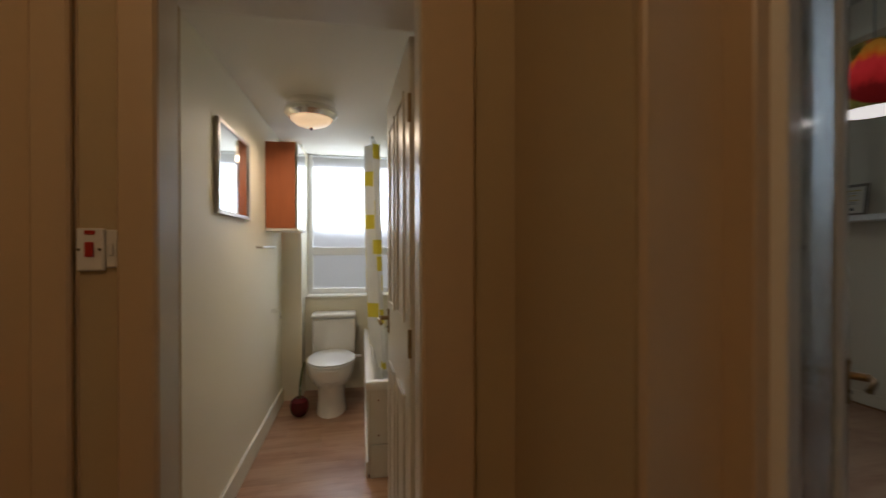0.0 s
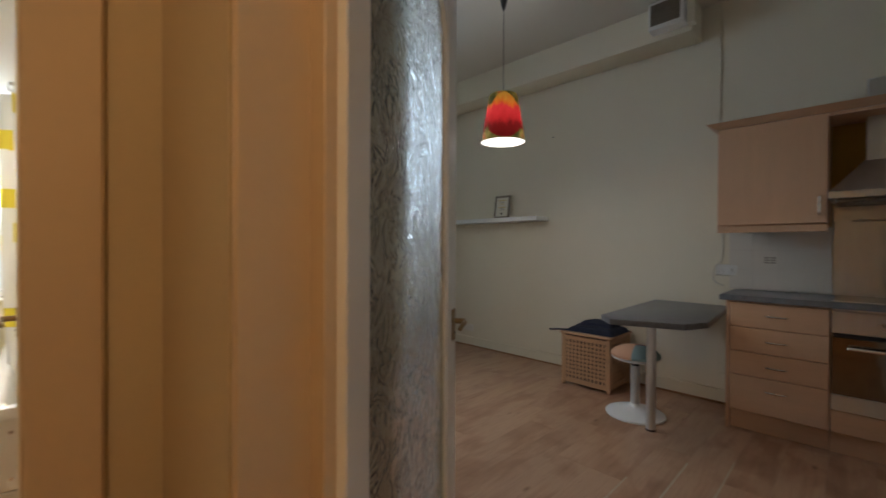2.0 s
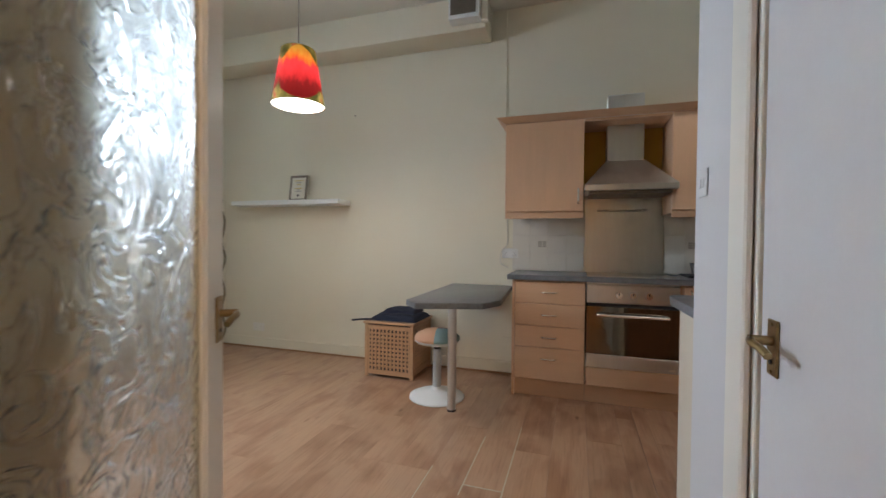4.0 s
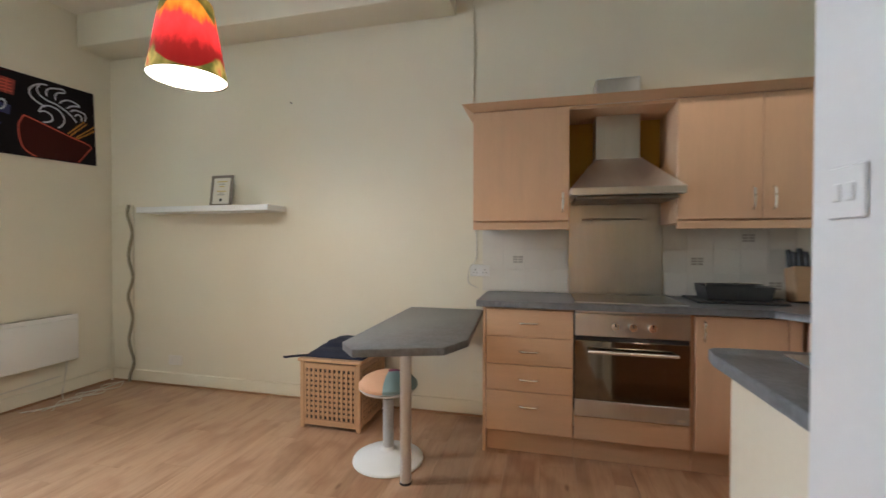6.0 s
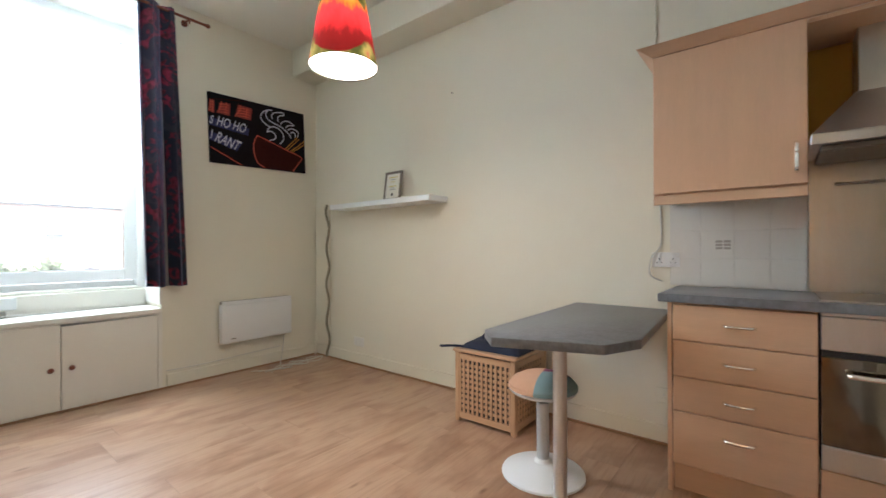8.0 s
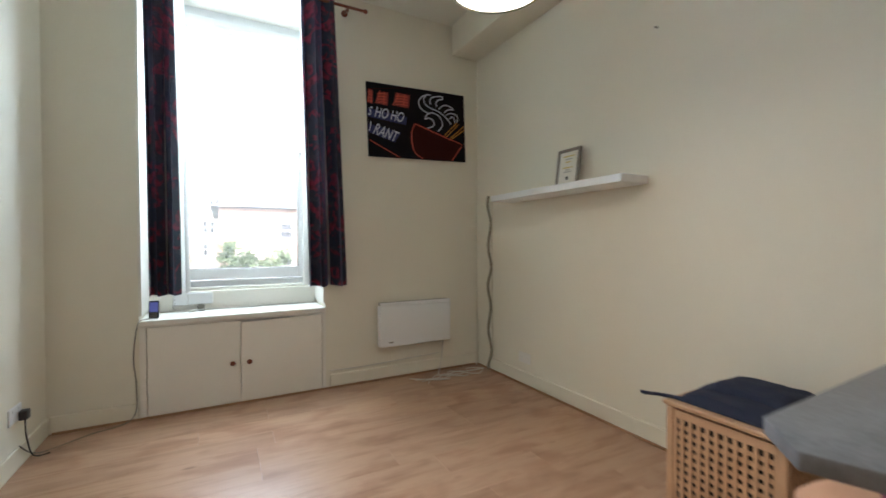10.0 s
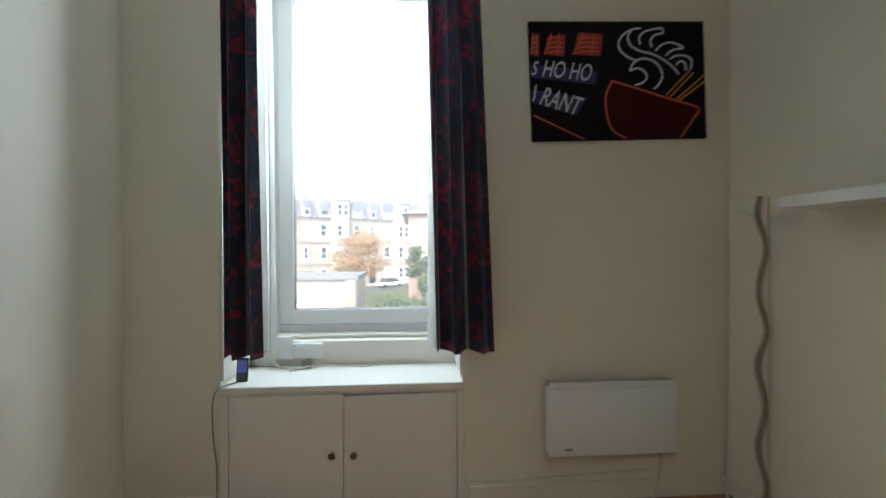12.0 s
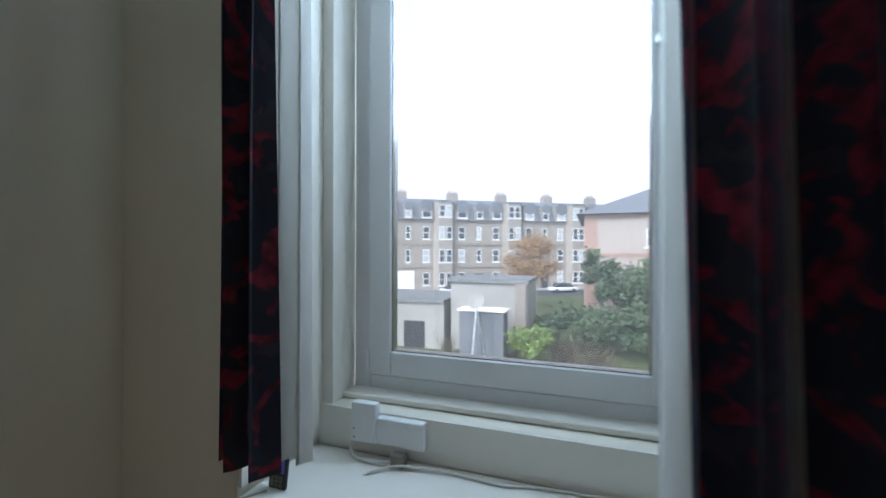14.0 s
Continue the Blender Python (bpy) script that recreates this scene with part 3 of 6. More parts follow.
# ---- doors ----
def lever(parent, x, z, y, side, reach, mat=BRASS, plate=0.112):
    """Back plate and lever handle on a door face at y; side is the way out of the face, reach the way of the lever."""
    h = part("door_handle", bx(x - 0.021, x + 0.021, y, y + side * 0.006, z - plate / 2 - 0.014, z + plate / 2 - 0.014, bevel=0.002), mat, parent, "brass lever handle on a long plate")
    bm = cyl(bmesh.new(), (x, y, z), (x, y + side * 0.045, z), 0.010, n=14)
    tube(bm, bend([(x, y + side * 0.042, z), (x + reach * 0.03, y + side * 0.050, z), (x + reach * 0.065, y + side * 0.048, z - 0.003), (x + reach * 0.088, y + side * 0.044, z - 0.012)], 5), 0.0078, 10)
    part("lever", bm, mat, h)
    bm = cyl(bmesh.new(), (x, y, z - 0.042), (x, y + side * 0.009, z - 0.042), 0.005, n=12)
    part("keyhole", bm, BLACK, h)
    for k in (-1, 1):
        part("screw", cyl(bmesh.new(), (x, y, z - 0.014 + k * 0.047), (x, y + side * 0.0085, z - 0.014 + k * 0.047), 0.0035, n=10), mat, h)
    return h


# kitchen door: white frame, one tall patterned pane, open into the room
KD = pose(0.585, 0.535, 0.0, 0, 0, 30.8)
kd = thing("door_1", (0, 0, 0), "white glazed door with a tall patterned pane, open", "door", turn=KD)
kd["kind"] = ST
W1 = 0.845
for nm, r in (("hinge_stile", (0.0, 0.093, -0.02, 0.02, 0.006, 2.16)), ("lock_stile", (W1 - 0.122, W1, -0.02, 0.02, 0.006, 2.16)),
              ("top_rail", (0.0935, W1 - 0.1225, -0.0195, 0.0195, 2.06, 2.16)), ("bottom_rail", (0.0935, W1 - 0.1225, -0.0195, 0.0195, 0.006, 0.22))):
    part(nm, bx(*r, bevel=0.003), GLOSS, kd)
for sx, a, b in ((1, 0.0935, 0.20), (-1, W1 - 0.1225, W1 - 0.23)):
    bm = bmesh.new()
    pts = [(a, 2.0595), (b, 2.0595), (a + sx * 0.045, 2.02), (a, 1.945)]
    lo = [bm.verts.new((x, -0.017, z)) for x, z in pts]
    hi = [bm.verts.new((x, 0.017, z)) for x, z in pts]
    bm.faces.new(lo)
    bm.faces.new(hi[::-1])
    for i in range(4):
        bm.faces.new((lo[i], lo[(i + 1) % 4], hi[(i + 1) % 4], hi[i]))
    part("corner_bracket", bm, GLOSS, kd)
pane = part("glass_pane", bx(0.086, W1 - 0.115, -0.004, 0.004, 0.21, 2.07), PATTERNED, kd, "obscured glass with a flowing relief")
pane.visible_shadow = False
for y0, y1 in ((-0.0155, -0.0065), (0.0065, 0.0155)):
    for r in ((0.0937, 0.104, y0, y1, 0.222, 2.058), (W1 - 0.133, W1 - 0.1227, y0, y1, 0.222, 2.058), (0.105, W1 - 0.134, y0, y1, 0.222, 0.232)):
        part("glazing_bead", bx(*r, bevel=0.002), GLOSS, kd)
lever(kd, W1 - 0.045, 0.98, -0.02, -1, -1)
lever(kd, W1 - 0.045, 0.98, 0.02, 1, -1)
for z in (0.25, 1.0, 1.75):
    part("hinge", cyl(bmesh.new(), (-0.002, 0.012, z - 0.04), (-0.002, 0.012, z + 0.04), 0.005, n=10), GLOSS, kd)

# its frame
kf = thing("door_frame", (0.53, 0.13, 0), "cream painted door frame round the kitchen doorway", "door frame")
kf["kind"] = ST
part("jamb", boxes((0.562, 0.602, 0.534, 0.598, 0, 2.19), bevel=0.003), HALLGLOSS, kf)
part("jamb", boxes((0.47, 0.602, SWALL + 0.001, SWALL + 0.022, 0, 2.16), bevel=0.003), GLOSS, kf)
part("head", boxes((0.47, 0.602, SWALL + 0.023, 0.533, 2.165, 2.198), bevel=0.003), GLOSS, kf)
part("architrave", boxes((0.440, 0.585, 0.582, 0.599, 0, 2.26), bevel=0.004), HALLGLOSS, kf)
part("threshold", bx(0.50, 0.57, SWALL + 0.023, 0.533, 0.0, 0.008, bevel=0.003), TRIMOAK, kf, "oak threshold strip")

# white door in the side wall
sd = thing("door_2", (1.2, SWALL, 0), "plain white painted door, shut", "door")
sd["kind"] = ST
part("leaf", bx(0.775, 1.535, SWALL - 0.045, SWALL - 0.008, 0.006, 1.98, bevel=0.003), COOLWHITE, sd)
lever(sd, 1.470, 0.97, SWALL - 0.008, 1, -1)
part("jamb", bx(1.543, 1.598, SWALL - 0.055, SWALL - 0.002, 0, 2.018, bevel=0.003), GLOSS, sd)
part("jamb", bx(0.752, 0.770, SWALL - 0.055, SWALL - 0.002, 0, 2.018, bevel=0.003), GLOSS, sd)
part("architrave", bx(1.56, 1.665, SWALL + 0.001, SWALL + 0.019, 0, 2.09, bevel=0.005), GLOSS, sd)
part("architrave", bx(0.69, 0.765, SWALL + 0.001, SWALL + 0.019, 0, 2.09, bevel=0.005), GLOSS, sd)
part("architrave", bx(0.766, 1.559, SWALL + 0.001, SWALL + 0.019, 2.02, 2.09, bevel=0.005), GLOSS, sd)

# bathroom door, open inwards along the bath side
BD = pose(0.235, 1.405, 0.0, 0, 0, 92.5)
bd = thing("door_3", (0, 0, 0), "white panelled bathroom door, standing open", "door", turn=BD)
bd["kind"] = ST
part("leaf", bx(0.0, 0.66, -0.018, 0.018, 0.008, 1.98, bevel=0.003), GLOSS, bd)
for z0, z1 in ((0.18, 0.80), (1.05, 1.84)):
    for x0, x1 in ((0.10, 0.29), (0.37, 0.56)):
        part("panel_moulding", boxes((x0, x1, 0.0185, 0.025, z1 - 0.02, z1), (x0, x1, 0.0185, 0.025, z0, z0 + 0.02),
                                     (x0, x0 + 0.02, 0.0185, 0.025, z0 + 0.0205, z1 - 0.0205), (x1 - 0.02, x1, 0.0185, 0.025, z0 + 0.0205, z1 - 0.0205)), GLOSS, bd)
lever(bd, 0.60, 0.985, 0.018, 1, -1, BRASS)
for z in (0.25, 1.0, 1.75):
    part("hinge", cyl(bmesh.new(), (-0.004, 0.018, z - 0.045), (-0.004, 0.018, z + 0.045), 0.006, n=10), BRASS, bd)
bf = thing("bathroom_door_frame", (-0.07, 1.1, 0), "cream gloss painted frame round the bathroom doorway", "door frame")
bf["kind"] = ST
part("architrave", bx(-0.415, -0.342, 1.028, 1.049, 0, 2.12, bevel=0.006), HALLGLOSS, bf)
part("architrave", bx(0.205, 0.33, 1.028, 1.049, 0, 2.12, bevel=0.006), HALLGLOSS, bf)
part("lining", bx(-0.357, -0.345, 1.051, 1.139, 0, 2.058), GLOSS, bf)
part("lining", bx(0.201, 0.215, 1.051, 1.139, 0, 2.058), GLOSS, bf)
part("jamb", bx(0.236, 0.259, 1.141, 1.399, 0, 2.013), GLOSS, bf)
part("head", bx(-0.439, 0.235, 1.142, 1.398, 1.990, 2.013), GLOSS, bf)

# door further along the hall wall
hd = thing("door_4", (-0.95, 1.05, 0), "plain painted hall door, shut, in its frame", "door")
hd["kind"] = ST
part("leaf", bx(-1.385, -0.585, 1.085, 1.12, 0.006, 1.99, bevel=0.003), HALLGLOSS, hd)
part("jamb", bx(-0.580, -0.492, 1.052, 1.138, 0, 2.028, bevel=0.003), HALLGLOSS, hd)
part("architrave", bx(-0.565, -0.497, 1.030, 1.049, 0, 2.10, bevel=0.005), HALLGLOSS, hd)

hall_light = new("hall_light", bpy.data.lights.new("hall_light", "POINT"))
hall_light.data.energy, hall_light.data.color, hall_light.data.shadow_soft_size = HALL_WATTS, (1.0, 0.66, 0.34), 0.08
hall_light.location = (-0.50, -0.42, 2.35)

# cooker switch on the hall wall
sw = thing("cooker_switch", (-0.45, 1.05, 1.26), "white double switch plate with a red rocker", "switch")
part("plate", bx(-0.489, -0.440, 1.036, 1.0485, 1.260, 1.346, bevel=0.003), UPVC, sw)
part("plate", bx(-0.438, -0.417, 1.038, 1.0485, 1.266, 1.343, bevel=0.003), UPVC, sw)
part("rocker", bx(-0.470, -0.456, 1.028, 1.036, 1.288, 1.318, bevel=0.002), RED, sw, "red rocker")
part("neon", bx(-0.472, -0.454, 1.032, 1.036, 1.333, 1.341, bevel=0.001), RED, sw, "small red neon window")
part("rocker", bx(-0.430, -0.423, 1.031, 1.038, 1.290, 1.316, bevel=0.002), UPVC, sw)
for x in (-0.483, -0.446):
    part("screw", cyl(bmesh.new(), (x, 1.037, 1.303), (x, 1.033, 1.303), 0.003, n=8), PEWTER, sw)

# light switch on the kitchen side wall
ls = thing("light_switch", (1.985, SWALL, 1.30), "white double light switch", "switch")
part("plate", bx(1.900, 1.986, SWALL + 0.001, SWALL + 0.006, 1.305, 1.391, bevel=0.003), COOLWHITE, ls)
for x in (1.927, 1.959):
    part("rocker", bx(x - 0.008, x + 0.008, SWALL + 0.006, SWALL + 0.010, 1.333, 1.363, bevel=0.002), COOLWHITE, ls)

# ---- window of the main room ----
w1 = thing("window_1", (2.1, 4.6, 0.8), "tall white plastic window, shut", "window")
w1["kind"] = ST
def ring(bm, x0, x1, z0, z1, w, y0, y1, bevel=0.004, wb=None):
    wb = wb or w
    box(bm, x0, x0 + w, y0, y1, z0, z1, bevel)
    box(bm, x1 - w, x1, y0, y1, z0, z1, bevel)
    box(bm, x0 + w + 0.0005, x1 - w - 0.0005, y0, y1, z1 - w, z1, bevel)
    box(bm, x0 + w + 0.0005, x1 - w - 0.0005, y0, y1, z0, z0 + wb, bevel)
    return bm


part("window_frame", ring(bmesh.new(), 1.50, 2.68, 0.802, 3.098, 0.072, 4.585, 4.66), WINDOWPVC, w1)
part("sash", ring(bmesh.new(), 1.574, 2.632, 0.88, 3.022, 0.09, 4.565, 4.625), WINDOWPVC, w1)
part("gasket", ring(bmesh.new(), 1.664, 2.542, 0.97, 2.932, 0.0035, 4.576, 4.62, 0.0), PEWTER, w1, "thin dark rubber gasket")
g = part("pane", bx(1.668, 2.538, 4.598, 4.602, 0.974, 2.928), CLEAR, w1)
g.visible_shadow = False
part("trickle_vent", bx(1.9, 2.3, 4.555, 4.565, 2.962, 2.985, bevel=0.003), WINDOWPVC, w1)
hn = part("handle", boxes((2.550, 2.584, 4.520, 4.564, 1.966, 1.992), bevel=0.005), SILVER, w1, "pale metal window handle")
part("grip", bx(2.560, 2.574, 4.518, 4.532, 1.872, 1.965, bevel=0.005), SILVER, hn)
part("hinge", bx(1.560, 1.574, 4.558, 4.575, 0.90, 0.97, bevel=0.002), WINDOWPVC, w1)
part("hinge", bx(1.560, 1.574, 4.558, 4.575, 2.90, 2.97, bevel=0.002), WINDOWPVC, w1)
part("stop_bead", bx(1.50, 2.66, 4.50, 4.584, 0.803, 0.825, bevel=0.004), GLOSS, w1)
single("window_reveal", boxes((1.4405, 1.455, NORTH + 0.002, 4.584, SILL + 0.03, 3.098), (2.655, 2.6695, NORTH + 0.002, 4.584, SILL + 0.03, 3.098), (1.456, 2.654, NORTH + 0.002, 4.584, 3.085, 3.098), (1.456, 1.499, 4.44, 4.584, SILL + 0.03, 3.084)),
       GLOSS, "white painted lining of the window recess", "trim", ST)
single("window_back_panel", bx(1.456, 2.654, 4.425, 4.439, SILL + 0.001, 0.80), GLOSS, "white painted panel beneath the window", "trim", ST)
single("window_sill", boxes((1.4405, 2.6695, NORTH - 0.016, 4.424, SILL - 0.036, SILL), bevel=0.004), GLOSS, "deep white painted window sill", "sill", ST)

# cupboard under the sill
cb = thing("sill_cupboard", (2.07, NORTH, 0), "white painted cupboard under the sill, doors shut", "cupboard")
part("surround", boxes((1.442, 1.480, NORTH - 0.012, NORTH + 0.01, 0, 0.620), (2.638, 2.668, NORTH - 0.012, NORTH + 0.01, 0, 0.620), (1.481, 2.637, NORTH - 0.012, NORTH + 0.01, 0.612, 0.620)), GLOSS, cb)
part("inside", bx(1.50, 2.66, NORTH + 0.012, 4.42, 0.0, 0.60), PLAIN, cb)
for x0, x1, kx, tip in ((1.484, 2.050, 1.997, 0.0), (2.0535, 2.634, 2.107, 0.004)):
    bm = bx(x0, x1, NORTH - 0.014 - tip, NORTH + 0.006, 0.012, 0.609, bevel=0.002)
    for v in bm.verts:
        if tip and v.co.z > 0.3:
            v.co.z -= 0.013 * (x1 - v.co.x) / (x1 - x0)
    d = part("door", bm, GLOSS, cb)
    part("knob", lathe(bmesh.new(), (0, 0, 0), [(0.0, 0.0), (0.008, 0.0), (0.008, 0.012), (0.016, 0.018), (0.018, 0.026), (0.012, 0.033), (0, 0.034)], 18), ROD, d, "round dark wooden knob")
    k = d.children[0]
    k.matrix_local = Matrix.Translation(Vector((kx, NORTH - 0.014 - tip, 0.305)) - ORG[cb.name]) @ Matrix.Rotation(radians(90), 4, "X") @ Matrix.Translation(ORG[cb.name])


# ---- curtains ----
def drape(name, xa0, xa1, xb0, xb1, y, z0, z1, folds, depth, mat, parent, label="", seed=0):
    """Pleated cloth from its top edge (xa) to its bottom edge (xb)."""
    rnd = random.Random(seed)
    bm = bmesh.new()
    nu, nv = folds * 10, 26
    ph = [rnd.uniform(-0.5, 0.5) for _ in range(folds + 1)]
    rows = []
    for j in range(nv + 1):
        v = j / nv
        z = z1 + (z0 - z1) * v
        row = []
        for i in range(nu + 1):
            u = i / nu
            x = (xa0 + (xa1 - xa0) * u) * (1 - v) + (xb0 + (xb1 - xb0) * u) * v
            k = u * folds
            w = math.sin(2 * math.pi * k + ph[int(k) % len(ph)] * v) * depth * (0.7 + 0.5 * v) + 0.25 * depth * math.sin(5.1 * k + 3 * v)
            row.append(bm.verts.new((x + 0.3 * depth * math.sin(4 * math.pi * k + v), y + w, z + (0.004 * math.sin(2 * math.pi * k) if j == nv else 0))))
        rows.append(row)
    for a, b in zip(rows, rows[1:]):
        for i in range(nu):
            bm.faces.new((a[i], a[i + 1], b[i + 1], b[i]))
    bmesh.ops.solidify(bm, geom=bm.faces[:], thickness=0.003)
    return part(name, bm, mat, parent, label, smooth=True)


cl = thing("curtain", (1.6, 3.97, 0.83), "dark red and black damask curtain, drawn open", "curtain", "window curtains")
drape("cloth", 1.495, 1.665, 1.505, 1.685, 3.955, 0.835, 3.085, 2, 0.042, DAMASK, cl, seed=3)
drape("lining", 1.51, 1.72, 1.52, 1.735, 4.008, 0.845, 3.03, 4, 0.026, LINING, cl, "cream lining", seed=5)
cr = thing("curtain", (2.7, 3.97, 0.83), "dark red and black damask curtain, drawn open", "curtain", "window curtains")
drape("cloth", 2.475, 2.725, 2.515, 2.80, 3.955, 0.842, 3.085, 2, 0.046, DAMASK, cr, seed=8)
drape("lining", 2.485, 2.70, 2.478, 2.79, 4.008, 0.850, 3.03, 4, 0.020, LINING, cr, "cream lining", seed=11)
cp = thing("curtain_pole", (2.1, 3.955, 3.05), "dark cherry wooden curtain pole on brackets", "curtain pole")
part("pole", cyl(bmesh.new(), (1.22, 3.955, 3.055), (2.96, 3.955, 3.055), 0.011, n=16), ROD, cp)
for x, s in ((1.22, -1), (2.96, 1)):
    bm = lathe(bmesh.new(), (0, 0, 0), [(0.011, 0.0), (0.016, 0.004), (0.012, 0.010), (0.019, 0.022), (0.014, 0.036), (0.0, 0.044)], 16)
    bm.transform(Matrix.Translation((x, 3.955, 3.055)) @ Matrix.Rotation(radians(90 * s), 4, "Y"))
    part("finial", bm, ROD, cp)
for x in (1.34, 2.84):
    bm = cyl(bmesh.new(), (x, 3.955, 3.055), (x, NORTH - 0.006, 3.055), 0.008, n=12)
    cyl(bm, (x, NORTH - 0.012, 3.055), (x, NORTH - 0.001, 3.055), 0.026, n=20)
    cyl(bm, (x, 3.955, 3.055), (x, 3.955, 3.015), 0.006, n=10)
    part("bracket", bm, ROD, cp)

# ---- kitchen run along the east wall ----
FX = 3.635             # face of the drawer fronts


def bow(parent, axis, c, half, out=0.028, mat=CHROME):
    """A bowed bar handle; axis 'y' lies level, 'z' stands upright."""
    x, y, z = c
    pts = []
    for k in (-1, -0.8, -0.3, 0.3, 0.8, 1):
        o = out * (0.15 if abs(k) == 1 else 0.8 if abs(k) == 0.8 else 1.0)
        pts.append((x - o, y + half * k, z) if axis == "y" else (x - o, y, z + half * k))
    return part("handle", tube(bmesh.new(), bend(pts, 5), 0.0075, 8), mat, parent, "bowed chrome handle")


def carcass(e, y0, y1, z0=0.13, z1=0.88):
    part("body", bx(FX + 0.021, EAST - 0.004, y0 + 0.001, y1 - 0.001, z0, z1), BEECH, e)
    part("plinth", bx(FX + 0.05, FX + 0.066, y0 + 0.001, y1 - 0.001, 0.0, z0 - 0.002), BEECHH, e)


dr = thing("drawer_unit", (3.88, 0.28, 0), "beech veneer unit with four drawers, shut", "drawer unit")
carcass(dr, 0.024, 0.532)
for z0, z1 in ((0.708, 0.872), (0.542, 0.704), (0.382, 0.538), (0.136, 0.378)):
    d = part("drawer_front", bx(FX, FX + 0.019, 0.027, 0.530, z0, z1, bevel=0.003), BEECHH, dr)
    bow(d, "y", (FX, 0.278, z1 - 0.080), 0.055)
part("end_panel", bx(FX + 0.004, EAST - 0.004, 0.534, 0.552, 0.0, 0.88), BEECH, dr)

ov = thing("oven", (3.88, -0.285, 0.13), "stainless steel built-in oven with a dark glass door", "oven")
part("body", bx(FX + 0.03, EAST - 0.05, -0.578, 0.016, 0.272, 0.86), BLACK, ov)
cpn = part("control_panel", bx(FX - 0.004, FX + 0.028, -0.580, 0.018, 0.735, 0.866, bevel=0.003), STEEL, ov)
for y in (-0.197, -0.288, -0.388):
    kb = part("knob", cyl(bmesh.new(), (FX - 0.004, y, 0.797), (FX - 0.030, y, 0.797), 0.026, 0.022, n=24), CHROME, cpn, "round steel knob")
    part("pointer", bx(FX - 0.033, FX - 0.0305, y - 0.003, y + 0.003, 0.797, 0.815), BLACK, kb)
part("vent_gap", bx(FX + 0.004, FX + 0.028, -0.578, 0.016, 0.712, 0.733), BLACK, ov)
odoor = part("door", bx(FX - 0.004, FX + 0.028, -0.580, 0.018, 0.368, 0.710, bevel=0.003), OVENGLASS, ov, "dark glass oven door")
part("top_trim", bx(FX + 0.002, FX + 0.028, -0.580, 0.018, 0.8675, 0.8808), STEEL, ov)
part("kick_strip", bx(FX - 0.004, FX + 0.028, -0.580, 0.018, 0.272, 0.366, bevel=0.003), STEEL, ov)
part("badge", bx(FX - 0.006, FX - 0.0042, -0.560, -0.520, 0.288, 0.302), PLAIN, ov, "small pale label with unreadable print")
bm = tube(bmesh.new(), bend([(FX - 0.006, -0.062, 0.655), (FX - 0.040, -0.066, 0.655), (FX - 0.048, -0.10, 0.655), (FX - 0.048, -0.465, 0.655), (FX - 0.040, -0.500, 0.655), (FX - 0.006, -0.504, 0.655)], 6), 0.010, 12)
part("handle", bm, CHROME, odoor, "long chrome door bar")
ob_ = thing("oven_housing", (3.88, -0.285, 0), "beech veneer base housing below the oven", "cabinet")
part("filler_panel", bx(FX, FX + 0.019, -0.580, 0.020, 0.136, 0.268, bevel=0.003), BEECHH, ob_)
part("plinth", bx(FX + 0.05, FX + 0.066, -0.600, 0.022, 0.0, 0.128), BEECHH, ob_)
part("side", bx(FX + 0.021, EAST - 0.004, -0.600, -0.584, 0.13, 0.878), BEECH, ob_)

bu = thing("base_cabinet", (3.88, -0.82, 0), "beech veneer base cabinet with one framed door, shut", "cabinet")
carcass(bu, -1.10, -0.602)
d = part("door", bx(FX, FX + 0.019, -1.035, -0.606, 0.136, 0.872, bevel=0.003), BEECH, bu)
bow(d, "z", (FX, -0.645, 0.79), 0.055)
part("corner_post", bx(FX, FX + 0.019, -1.099, -1.038, 0.136, 0.872, bevel=0.002), BEECH, bu)

su = thing("base_cabinet", (3.0, -1.45, 0), "beech veneer base cabinet along the end wall", "cabinet")
part("body", bx(2.70, FX + 0.045, SOUTH + 0.004, -1.125, 0.13, 0.88), BEECH, su)
part("plinth", bx(2.70, FX + 0.045, -1.17, -1.155, 0.0, 0.128), BEECHH, su)
for x0, x1 in ((2.90, 3.25), (3.256, 3.60)):
    part("door", bx(x0, x1, -1.124, -1.105, 0.136, 0.872, bevel=0.003), BEECH, su)

wu = thing("base_cabinet", (2.36, -1.0, 0), "cream-ended base cabinet under the sink", "cabinet")
part("body", bx(2.042, 2.505, SOUTH + 0.004, -0.372, 0.13, 0.88), BEECH, wu)
part("end_panel", bx(2.040, 2.526, -0.370, -0.345, 0.0, 0.878), LAMINATE, wu, "cream laminate end panel")
part("plinth", bx(2.455, 2.47, SOUTH + 0.004, -0.372, 0.0, 0.128), BEECHH, wu)
for y0, y1 in ((-1.10, -0.74), (-0.735, -0.376)):
    d = part("door", bx(2.507, 2.525, y0, y1, 0.136, 0.872, bevel=0.003), BEECH, wu)

# worktops
def slab(name, pts, label, z0=0.882, z1=0.92):
    return single(name, prism(bmesh.new(), pts, z0, z1, 0.006), WORKTOP, label, "worktop")


slab("worktop", [(3.612, 0.590), (EAST - 0.002, 0.590), (EAST - 0.002, SOUTH + 0.003), (2.70, SOUTH + 0.003), (2.70, -1.06), (3.50, -1.06), (3.612, -0.96)], "mottled slate grey laminate worktop on beech units")
slab("worktop", [(2.039, -0.330), (2.60, -0.322), (2.665, -0.330), (2.692, -0.355), (2.70, -0.40), (2.70, SOUTH + 0.003), (2.039, SOUTH + 0.003)], "mottled slate grey laminate worktop with a rounded corner")

